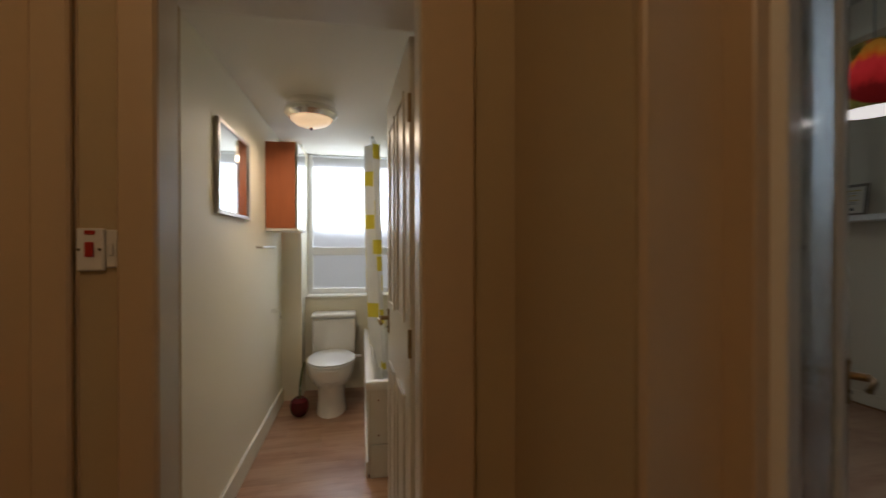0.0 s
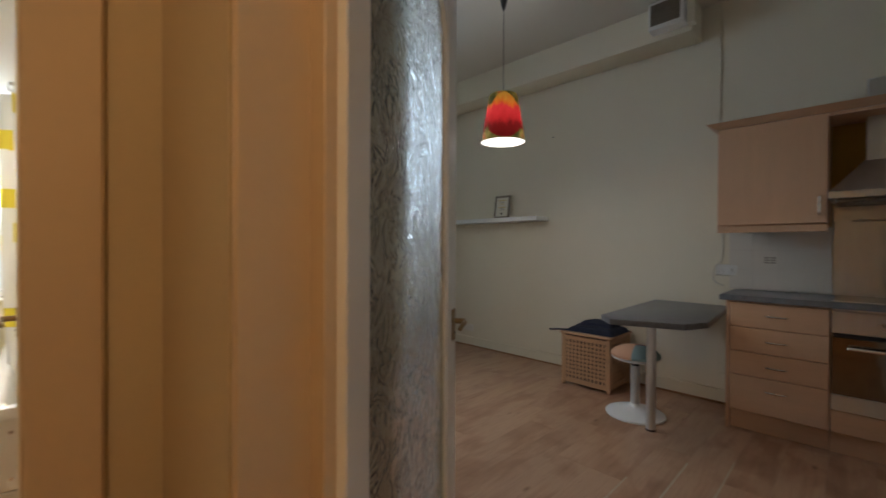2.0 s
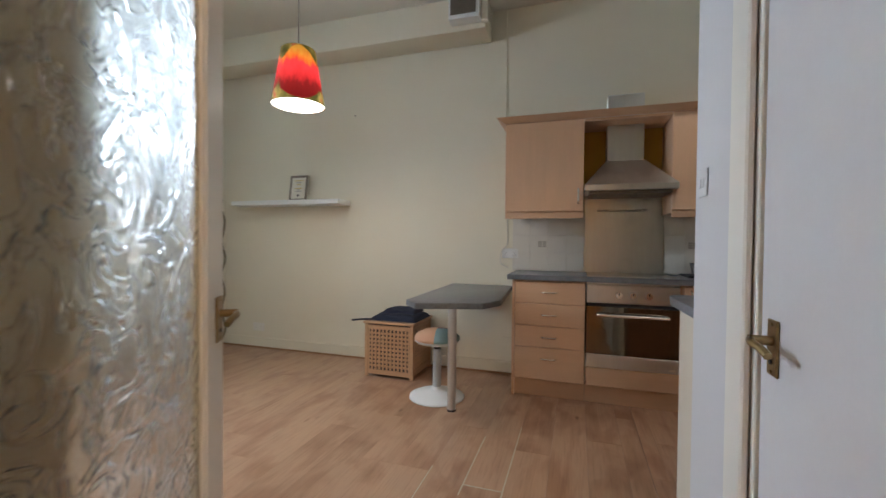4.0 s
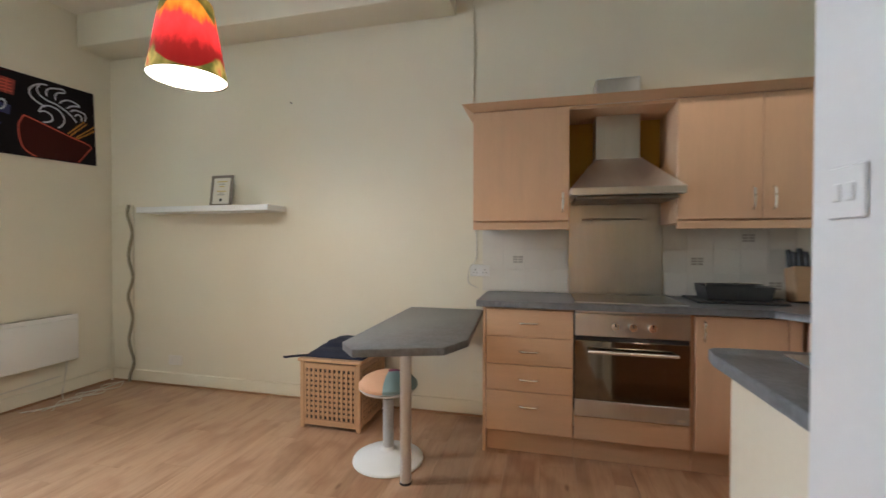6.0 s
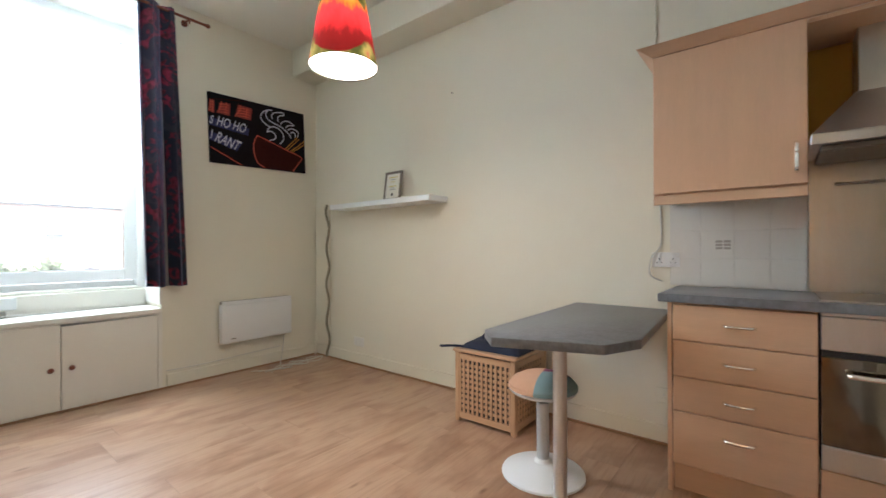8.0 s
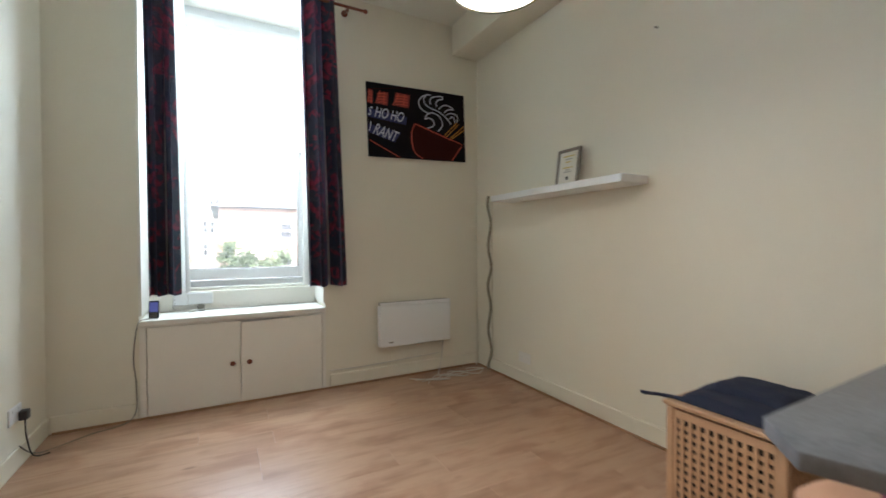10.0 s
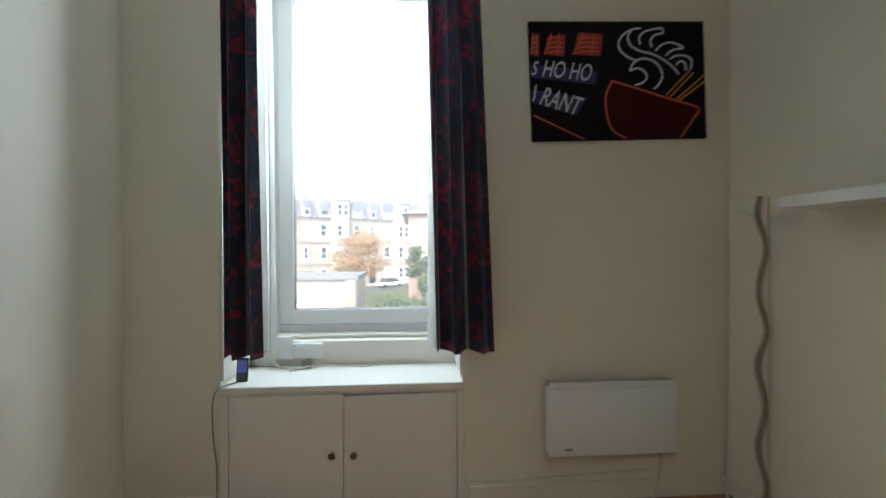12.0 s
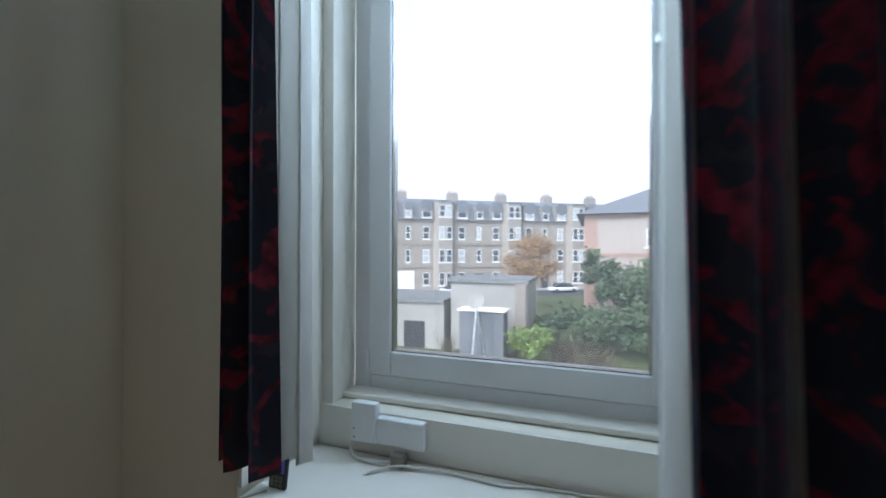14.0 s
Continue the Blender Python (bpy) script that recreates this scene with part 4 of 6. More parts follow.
sk = thing("sink", (2.37, -0.95, 0.92), "stainless steel sink with a ribbed drainer", "sink")
part("rim", boxes((2.12, 2.16, -1.42, -0.52, 0.9205, 0.928), (2.58, 2.62, -1.42, -0.52, 0.9205, 0.928), (2.161, 2.579, -1.42, -1.38, 0.9205, 0.928),
                  (2.161, 2.579, -1.02, -0.985, 0.9205, 0.928), (2.161, 2.579, -0.56, -0.52, 0.9205, 0.928), bevel=0.002), STEEL, sk)
# no hollow here: a flat plate, its dark colour painting the bowl's shade
part("bowl", bx(2.161, 2.579, -1.379, -1.021, 0.9205, 0.9225), PEWTER, sk, "flat plate coloured dark for the shade in the bowl")
part("drainer", bx(2.165, 2.575, -0.98, -0.565, 0.9205, 0.924), STEEL, sk)
for k in range(7):
    part("rib", bx(2.19, 2.55, -0.94 + 0.05 * k, -0.925 + 0.05 * k, 0.924, 0.928, bevel=0.001), STEEL, sk)

hob = thing("ceramic_hob", (3.86, -0.28, 0.92), "black ceramic hob set in the worktop", "hob")
part("glass_top", bx(3.655, 4.075, -0.572, 0.015, 0.9205, 0.9265, bevel=0.002), BLACKGLASS, hob)
part("rim", bx(3.650, 3.6545, -0.577, 0.020, 0.9205, 0.928), STEEL, hob)
part("rim", bx(4.0755, 4.080, -0.577, 0.020, 0.9205, 0.928), STEEL, hob)

# splashback: steel panel and wall tiles
sp = thing("splashback", (EAST, -0.26, 0.92), "brushed steel splashback panel behind the hob", "splashback")
part("panel", bx(EAST - 0.020, EAST - 0.014, -0.555, 0.030, 0.924, 1.575, bevel=0.001), STEEL, sp)
bm = cyl(bmesh.new(), (EAST - 0.045, -0.062, 1.425), (EAST - 0.045, -0.430, 1.425), 0.006, n=12)
for y in (-0.075, -0.417):
    cyl(bm, (EAST - 0.045, y, 1.425), (EAST - 0.019, y, 1.425), 0.004, n=8)
part("rail", bm, STEEL, sp, "thin dark utensil rail")

# ---- wall cabinets ----
WX = 3.762
def wall_cabinet(y0, y1, doors, label):
    e = thing("wall_cabinet", (3.95, (y0 + y1) / 2, 1.35), label, "wall cabinet", "beech wall cabinets")
    part("body", bx(WX + 0.021, EAST - 0.003, y0 + 0.001, y1 - 0.001, 1.395, 2.092), BEECH, e)
    part("light_pelmet", bx(WX + 0.004, WX + 0.022, y0 + 0.001, y1 - 0.001, 1.348, 1.392, bevel=0.002), BEECHH, e)
    part("underside", bx(WX + 0.023, EAST - 0.003, y0 + 0.001, y1 - 0.001, 1.383, 1.3945), BEECH, e)
    for a, b, h in doors:
        d = part("door", bx(WX, WX + 0.019, a + 0.0015, b - 0.0015, 1.402, 2.090, bevel=0.003), BEECH, e)
        if h is not None:
            bow(d, "z", (WX, h, 1.515), 0.062)
    return e


wall_cabinet(0.046, 0.636, [(0.046, 0.636, 0.085)], "beech veneer wall cabinet with one door beside the hood")
wall_cabinet(-1.395, -0.543, [(-0.967, -0.543, -0.918), (-1.393, -0.967, -1.016)], "beech veneer wall cabinet with two doors, shut")
single("hood_back", bx(EAST - 0.012, EAST - 0.003, -0.541, 0.044, 1.58, 2.15), OCHRE, "ochre painted wall strip behind the hood", "trim", ST)
cn = thing("cornice", (3.92, -0.35, 2.10), "beech cornice strip along the wall cabinets", "cornice")
def cornice_strip(bm, pts_in, pts_out, z0, z1):
    lo = [bm.verts.new((*p, z0)) for p in pts_in]
    hi = [bm.verts.new((*p, z1)) for p in pts_out]
    lo2 = [bm.verts.new((p[0] + 0.02, p[1] - (0.02 if p[1] > 0.3 else 0), z0)) for p in pts_in]
    hi2 = [bm.verts.new((p[0] + 0.075, p[1] - (0.075 if p[1] > 0.3 else 0), z1)) for p in pts_out]
    for i in range(len(pts_in) - 1):
        bm.faces.new((lo[i], lo[i + 1], hi[i + 1], hi[i]))
        bm.faces.new((hi[i], hi[i + 1], hi2[i + 1], hi2[i]))
        bm.faces.new((lo2[i], lo2[i + 1], lo[i + 1], lo[i]))
        bm.faces.new((hi2[i], hi2[i + 1], lo2[i + 1], lo2[i]))
    return bm


bm = cornice_strip(bmesh.new(), [(EAST - 0.003, 0.640), (WX - 0.002, 0.640), (WX - 0.002, -1.395)], [(EAST - 0.003, 0.700), (WX - 0.060, 0.700), (WX - 0.060, -1.395)], 2.094, 2.132)
part("moulding", bm, BEECHH, cn)
part("bridge_shelf", bx(WX + 0.019, EAST - 0.015, -0.541, 0.044, 2.074, 2.0925), BEECHH, cn)

# ---- cooker hood ----
hd_ = thing("cooker_hood", (3.93, -0.27, 1.52), "brushed steel chimney cooker hood", "cooker hood")
y0, y1, xf = -0.575, 0.040, 3.705
bm = bmesh.new()
a = [bm.verts.new(p) for p in ((xf, y0, 1.590), (EAST - 0.013, y0, 1.590), (EAST - 0.013, y1, 1.590), (xf, y1, 1.590))]
b = [bm.verts.new(p) for p in ((3.955, -0.392, 1.80), (EAST - 0.013, -0.392, 1.80), (EAST - 0.013, -0.118, 1.80), (3.955, -0.118, 1.80))]
bm.faces.new(b)
bm.faces.new(a[::-1])
for i in range(4):
    bm.faces.new((a[i], a[(i + 1) % 4], b[(i + 1) % 4], b[i]))
part("canopy", bm, STEEL, hd_, "sloping steel canopy")
part("lip", bx(xf - 0.002, EAST - 0.013, y0 - 0.002, y1 + 0.002, 1.546, 1.589, bevel=0.003), STEEL, hd_)
part("filter", bx(xf + 0.03, EAST - 0.04, y0 + 0.03, y1 - 0.03, 1.522, 1.5455, bevel=0.004), PEWTER, hd_, "grease filter panel")
part("chimney", bx(3.960, EAST - 0.013, -0.386, -0.124, 1.801, 2.310, bevel=0.003), STEEL, hd_)

# ---- things on the worktop ----
rt = thing("roasting_tin", (3.93, -0.92, 0.92), "dark enamel roasting tin on a baking tray", "tin")
part("tray", bx(3.80, 4.09, -1.13, -0.665, 0.9205, 0.934, bevel=0.005), BLACK, rt)
bm = bmesh.new()
lo = [(3.85, -1.055), (4.06, -1.055), (4.06, -0.745), (3.85, -0.735)]
hi = [(3.838, -1.073), (4.074, -1.073), (4.074, -0.732), (3.838, -0.715)]
va = [bm.verts.new((*p, 0.936)) for p in lo]
vb = [bm.verts.new((*p, 1.016)) for p in hi]
vc = [bm.verts.new((p[0] + (0.012 if p[0] < 3.95 else -0.012), p[1] + (0.012 if p[1] < -0.9 else -0.012), 1.010)) for p in hi]
vd = [bm.verts.new((p[0] + (0.012 if p[0] < 3.95 else -0.012), p[1] + (0.012 if p[1] < -0.9 else -0.012), 0.942)) for p in lo]
bm.faces.new(va[::-1])
bm.faces.new(vd)
for i in range(4):
    j = (i + 1) % 4
    bm.faces.new((va[i], va[j], vb[j], vb[i]))
    bm.faces.new((vb[i], vb[j], vc[j], vc[i]))
    bm.faces.new((vc[i], vc[j], vd[j], vd[i]))
part("tin", bm, material("grey_enamel", (0.045, 0.047, 0.05), 0.3), rt)
part("rack", tube(bmesh.new(), bend([(3.87, -1.03, 1.000), (3.87, -1.03, 1.026), (3.90, -1.0, 1.032), (3.90, -0.76, 1.032), (3.87, -0.73, 1.026), (3.87, -0.73, 1.0)], 5), 0.004, 8), CHROME, rt, "wire rack handle")

kbk = thing("knife_block", (4.0, -1.27, 0.92), "light wooden knife block with black handles", "knife block")
bm = bmesh.new()
box(bm, -0.055, 0.055, -0.05, 0.05, 0.0, 0.205, 0.006)
bm.transform(Matrix.Translation((3.99, -1.27, 0.922)) @ Matrix.Rotation(radians(10), 4, "Y"))
part("block", bm, PINE, kbk)
for i in range(2):
    for j in range(3):
        bm = bmesh.new()
        box(bm, -0.009, 0.009, -0.012, 0.012, 0.205, 0.295 + 0.02 * ((i + j) % 2), 0.004)
        bm.transform(Matrix.Translation((3.99, -1.27, 0.922)) @ Matrix.Rotation(radians(10), 4, "Y") @ Matrix.Translation((-0.025 + 0.05 * i, -0.032 + 0.032 * j, 0)))
        part("knife_handle", bm, BLACK, kbk, "black knife handle")

# sockets
def socket(x, y, z, face, width=0.146, label="white double wall socket", mat=UPVC):
    """face 'x': on the east wall; 'y': on a wall across."""
    e = thing("wall_socket", (x, y, z), label, "socket")
    if face == "x":
        part("plate", bx(x - 0.010, x - 0.001, y - width / 2, y + width / 2, z - 0.043, z + 0.043, bevel=0.003), mat, e)
        n = 2 if width > 0.1 else 1
        for k in range(n):
            c = y + (k - (n - 1) / 2) * 0.07
            part("rocker", bx(x - 0.013, x - 0.010, c - 0.006, c + 0.006, z + 0.012, z + 0.032, bevel=0.001), mat, e)
            part("pin_holes", boxes((x - 0.0112, x - 0.0102, c - 0.003, c + 0.003, z + 0.0, z + 0.009), (x - 0.0112, x - 0.0102, c - 0.014, c - 0.008, z - 0.018, z - 0.013), (x - 0.0112, x - 0.0102, c + 0.008, c + 0.014, z - 0.018, z - 0.013)), BLACK if mat == UPVC else CABLE, e)
    else:
        part("plate", bx(x - width / 2, x + width / 2, y - 0.034, y - 0.001, z - 0.043, z + 0.043, bevel=0.003), UPVC, e)
        for k in (-0.5, 0.5):
            part("rocker", bx(x + k * 0.07 - 0.006, x + k * 0.07 + 0.006, y - 0.037, y - 0.034, z + 0.012, z + 0.032, bevel=0.001), UPVC, e)
    return e


socket(EAST, 0.645, 1.065, "x")
socket(EAST, 3.36, 0.222, "x", 0.146, "double wall socket in off-white plastic", PLAIN)
socket(EAST, 0.66, 0.28, "x", 0.086, "single wall socket painted over in cream", CREAM)

# socket with a black plug on the west wall
ws = thing("wall_socket", (WEST, 3.6, 0.29), "white double wall socket beside a black plug", "socket")
part("plate", bx(WEST + 0.001, WEST + 0.010, 3.545, 3.691, 0.247, 0.333, bevel=0.003), UPVC, ws)
for y in (3.583, 3.653):
    part("rocker", bx(WEST + 0.010, WEST + 0.013, y - 0.006, y + 0.006, 0.302, 0.322, bevel=0.001), UPVC, ws)
pg = thing("plug", (WEST + 0.03, 3.653, 0.27), "black three pin plug in the wall socket", "plug")
part("body", bx(WEST + 0.0135, WEST + 0.050, 3.628, 3.678, 0.248, 0.298, bevel=0.006, seg=2), BLACK, pg)
part("flex", tube(bmesh.new(), bend([(WEST + 0.034, 3.653, 0.25), (WEST + 0.036, 3.66, 0.15), (WEST + 0.05, 3.70, 0.03), (WEST + 0.10, 3.76, 0.005)], 8), 0.0035), BLACK, pg)

# cables on the wall above and beside the worktop
single("cable", tube(bmesh.new(), bend([(EAST - 0.006, 0.70, TOP), (EAST - 0.006, 0.695, 2.7), (EAST - 0.006, 0.698, 2.16)], 6), 0.005), CREAM, "thin painted cable down the wall", "cable")
single("cable", tube(bmesh.new(), bend([(EAST - 0.006, 0.675, 1.38), (EAST - 0.008, 0.672, 1.16), (EAST - 0.02, 0.720, 1.08), (EAST - 0.03, 0.725, 0.98), (EAST - 0.02, 0.66, 0.94)], 8), 0.004), CABLE, "white cable looped beside the socket", "cable")

# extractor fan on the soffit
ef = thing("extractor_fan", (3.81, 1.12, 2.93), "off-white box extractor fan with a grille", "fan")
part("casing", bx(3.735, 3.849, 0.855, 1.115, 2.968, 3.19, bevel=0.006), UPVC, ef)
gr = part("grille", bx(3.729, 3.7348, 0.885, 1.095, 3.0, 3.165, bevel=0.002), PEWTER, ef, "dark grey grille")
for k in range(9):
    part("slat", bx(3.724, 3.729, 0.885, 1.095, 3.002 + 0.0185 * k, 3.010 + 0.0185 * k), PEWTER, gr)
part("trunking", bx(3.79, 3.849, 0.80, 0.853, 2.96, 3.19, bevel=0.003), CREAM, ef)

# ceiling spotlights over the kitchen end
kl = thing("ceiling_spotlight", (3.0, -0.75, 3.1), "white ceiling spotlight bar over the kitchen, lit", "spotlight")
part("bar", bx(2.75, 3.25, -0.78, -0.72, TOP - 0.03, TOP - 0.001, bevel=0.006), UPVC, kl)
for x in (2.83, 3.0, 3.17):
    bm = lathe(bmesh.new(), (0, 0, 0), [(0.0, 0.07), (0.022, 0.07), (0.03, 0.05), (0.038, 0.0), (0.034, 0.0), (0.026, 0.045), (0, 0.05)], 20)
    bm.transform(Matrix.Translation((x, -0.75, TOP - 0.12)) @ Matrix.Rotation(radians(25), 4, "Y"))
    part("lamp_head", bm, UPVC, kl)
    part("stem", cyl(bmesh.new(), (x, -0.75, TOP - 0.06), (x, -0.75, TOP - 0.028), 0.006, n=10), UPVC, kl)
kitchen_light = new("kitchen_light", bpy.data.lights.new("kitchen_light", "SPOT"))
kitchen_light.data.energy, kitchen_light.data.color, kitchen_light.data.shadow_soft_size = KITCHEN_WATTS, (1.0, 0.90, 0.76), 0.05
kitchen_light.data.spot_size, kitchen_light.data.spot_blend = radians(76), 0.7
kitchen_light.matrix_world = look((3.0, -0.75, TOP - 0.20), (3.75, -0.85, 1.40))

# ---- breakfast table ----
tb = thing("breakfast_table", (3.45, 0.88, 0), "slate grey laminate breakfast table on one steel leg", "table")
part("tabletop", prism(bmesh.new(), [(2.868, 1.04), (2.99, 1.15), (EAST - 0.003, 1.172), (EAST - 0.003, 0.625), (3.19, 0.560), (3.005, 0.640)], 0.742, 0.780, 0.004), WORKTOP, tb)
lg = part("leg", cyl(bmesh.new(), (3.20, 0.895, 0.012), (3.20, 0.895, 0.740), 0.030, n=28), STEEL, tb, "round brushed steel leg")
part("foot", cyl(bmesh.new(), (3.20, 0.895, 0.0), (3.20, 0.895, 0.012), 0.032, n=24), BLACK, lg)
part("mounting_plate", cyl(bmesh.new(), (3.20, 0.895, 0.732), (3.20, 0.895, 0.741), 0.055, n=24), STEEL, lg)

# ---- stool ----
st = thing("stool", (3.40, 1.07, 0), "round stool with a patchwork felt seat and white foot", "stool")
C = (3.40, 1.07, 0.0)
part("base", lathe(bmesh.new(), C, [(0, 0.0), (0.195, 0.0), (0.205, 0.006), (0.203, 0.016), (0.16, 0.034), (0.09, 0.052), (0.045, 0.068), (0.034, 0.085), (0, 0.085)], 40), UPVC, st, "white domed foot")
part("column", lathe(bmesh.new(), C, [(0.031, 0.075), (0.031, 0.36), (0.026, 0.365), (0, 0.365)], 24), material("grey_coated_metal", (0.50, 0.51, 0.52), 0.4), st)
part("piston", lathe(bmesh.new(), C, [(0.014, 0.36), (0.014, 0.40)], 16), CHROME, st)
part("collar", lathe(bmesh.new(), C, [(0.024, 0.362), (0.027, 0.375), (0.02, 0.385), (0, 0.386)], 20), BLACK, st)
part("seat_pan", lathe(bmesh.new(), C, [(0, 0.392), (0.08, 0.394), (0.155, 0.415), (0.168, 0.43), (0.16, 0.436), (0, 0.436)], 36), UPVC, st)
def wedge(a0, a1, mat):
    bm = bmesh.new()
    n, prof = 14, [(0.0, 0.515), (0.05, 0.512), (0.10, 0.502), (0.145, 0.480), (0.168, 0.455), (0.17, 0.437)]
    rows = [[bm.verts.new((C[0] + r * math.cos(a0 + (a1 - a0) * i / n), C[1] + r * math.sin(a0 + (a1 - a0) * i / n), h)) for i in range(n + 1)] for r, h in prof[1:]]
    top = bm.verts.new((C[0], C[1], prof[0][1]))
    for i in range(n):
        bm.faces.new((top, rows[0][i], rows[0][i + 1]))
        for s, t in zip(rows, rows[1:]):
            bm.faces.new((s[i], t[i], t[i + 1], s[i + 1]))
    part("seat_patch", bm, mat, st, smooth=True)


wedge(radians(75), radians(190), SEATORANGE)
wedge(radians(190), radians(310), SEATBLUE)
wedge(radians(310), radians(375), SEATRED)
wedge(radians(375), radians(435), SEATORANGE)

# ---- slatted hamper ----
def hamper():
    x0, x1, ya, yb, h = 3.655, 4.10, 1.368, 1.815, 0.455
    e = thing("storage_hamper", (3.88, 1.58, 0), "oiled wooden hamper with pierced lattice sides", "hamper")
    for x in (x0, x1 - 0.032):
        for y in (ya, yb - 0.032):
            part("post", bx(x, x + 0.032, y, y + 0.032, 0.0, h, bevel=0.004), PINE, e)
    part("lid", bx(x0 - 0.012, x1 + 0.008, ya - 0.012, yb + 0.012, h + 0.002, h + 0.022, bevel=0.005), PINE, e)
    # solid black box: its colour gives the shade inside the hamper
    part("lining", bx(x0 + 0.022, x1 - 0.022, ya + 0.022, yb - 0.022, 0.04, h - 0.01), BLACK, e, "black box coloured for the shade behind the lattice")
    def lattice(axis, c, a, b):
        z0, z1 = 0.045, h - 0.01
        n, m = 11, 10
        rail = lambda p, q, r, s, t, u: part("slat", bx(p, q, r, s, t, u), PINE, e)
        def put(u0, u1, w0, w1, d0, d1):
            if axis == "x":
                rail(c + d0, c + d1, u0, u1, w0, w1)
            else:
                rail(u0, u1, c + d0, c + d1, w0, w1)
        put(a, b, z0 - 0.02, z0 + 0.018, 0.004, 0.016)
        put(a, b, z1 - 0.035, z1, 0.004, 0.016)
        du = (b - a) / n
        for k in range(n + 1):
            u = a + du * k
            w = 0.0085 if 0 < k < n else 0.013
            put(max(a, u - w), min(b, u + w), z0 + 0.0185, z1 - 0.0355, 0.004, 0.009)
        dz = (z1 - 0.035 - z0 - 0.018) / m
        for k in range(1, m):
            z = z0 + 0.018 + dz * k
            put(a, b, z - 0.0085, z + 0.0085, 0.0095, 0.0145)
    lattice("x", x0, ya + 0.033, yb - 0.033)
    lattice("y", ya, x0 + 0.033, x1 - 0.033)
    return e


hamper()
cu = thing("seat_cushion", (3.86, 1.56, 0.478), "folded navy cotton seat cushion lying on the hamper", "cushion")
def pillow(bm, x0, x1, y0, y1, z0, h, seed):
    rnd = random.Random(seed)
    n = 16
    g0, g1 = [], []
    for i in range(n + 1):
        r0, r1 = [], []
        for j in range(n + 1):
            u, v = 2 * i / n - 1, 2 * j / n - 1
            k = max(0.0, (1 - u ** 6) * (1 - v ** 6)) ** 0.5
            wob = 0.5 + 0.5 * noise.noise((u * 2 + seed, v * 2, 0.3))
            x, y = x0 + (x1 - x0) * (u + 1) / 2, y0 + (y1 - y0) * (v + 1) / 2
            r0.append(bm.verts.new((x, y, z0 + 0.002 * (1 - k))))
            r1.append(bm.verts.new((x, y, z0 + 0.004 + h * k * (0.55 + 0.6 * wob))))
        g0.append(r0)
        g1.append(r1)
    for i in range(n):
        for j in range(n):
            bm.faces.new((g0[i][j], g0[i][j + 1], g0[i + 1][j + 1], g0[i + 1][j]))
            bm.faces.new((g1[i][j], g1[i + 1][j], g1[i + 1][j + 1], g1[i][j + 1]))
    for i in range(n):
        bm.faces.new((g0[i][0], g0[i + 1][0], g1[i + 1][0], g1[i][0]))
        bm.faces.new((g0[i][n], g1[i][n], g1[i + 1][n], g0[i + 1][n]))
        bm.faces.new((g0[0][i], g1[0][i], g1[0][i + 1], g0[0][i + 1]))
        bm.faces.new((g0[n][i], g0[n][i + 1], g1[n][i + 1], g1[n][i]))
    return bm


part("pad", pillow(bmesh.new(), 3.68, 4.07, 1.36, 1.79, 0.478, 0.055, 4), NAVY, cu, smooth=True)
part("fold", pillow(bmesh.new(), 3.80, 4.06, 1.42, 1.72, 0.525, 0.04, 9), NAVY, cu, smooth=True)
part("tie", tube(bmesh.new(), bend([(3.70, 1.77, 0.486), (3.66, 1.85, 0.486), (3.64, 1.905, 0.480), (3.645, 1.93, 0.478)], 6), 0.008), NAVY, cu)

# ---- shelf, certificate, nail ----
sh = thing("wall_shelf", (4.02, 2.89, 1.51), "white floating wall shelf", "shelf")
part("board", bx(3.897, EAST - 0.002, 2.243, 3.508, 1.513, 1.559, bevel=0.003), UPVC, sh)
fr = thing("framed_certificate", (4.03, 2.785, 1.559), "small certificate in a dark silver frame", "picture frame")
FR = Matrix.Translation((4.025, 2.787, 1.5605)) @ Matrix.Rotation(radians(8), 4, "Y")
def leaned(bm):
    bm.transform(FR)
    return bm


part("frame", leaned(boxes((-0.008, 0.008, -0.104, -0.082, 0, 0.262), (-0.008, 0.008, 0.082, 0.104, 0, 0.262), (-0.008, 0.008, -0.0815, 0.0815, 0, 0.022), (-0.008, 0.008, -0.0815, 0.0815, 0.240, 0.262), bevel=0.002)), PEWTER, fr)
pp = part("certificate", leaned(bx(-0.002, 0.004, -0.082, 0.082, 0.022, 0.240)), PAPER, fr, "printed white sheet")
for z, w, mt in ((0.205, 0.10, GOLDINK), (0.185, 0.06, INK), (0.165, 0.05, GOLDINK), (0.125, 0.09, GOLDINK), (0.110, 0.04, INK), (0.095, 0.07, INK)):
    part("print_line", leaned(bx(-0.0035, -0.0022, -w / 2, w / 2, z, z + 0.007)), mt, pp)
part("seal", leaned(cyl(bmesh.new(), (-0.0038, 0.0, 0.055), (-0.0022, 0.0, 0.055), 0.013, n=20)), BLACK, pp, "dark round seal")
single("nail", cyl(bmesh.new(), (EAST - 0.02, 2.189, 2.395), (EAST - 0.001, 2.189, 2.395), 0.005, n=10), PEWTER, "small metal screw standing out of the wall", "nail")

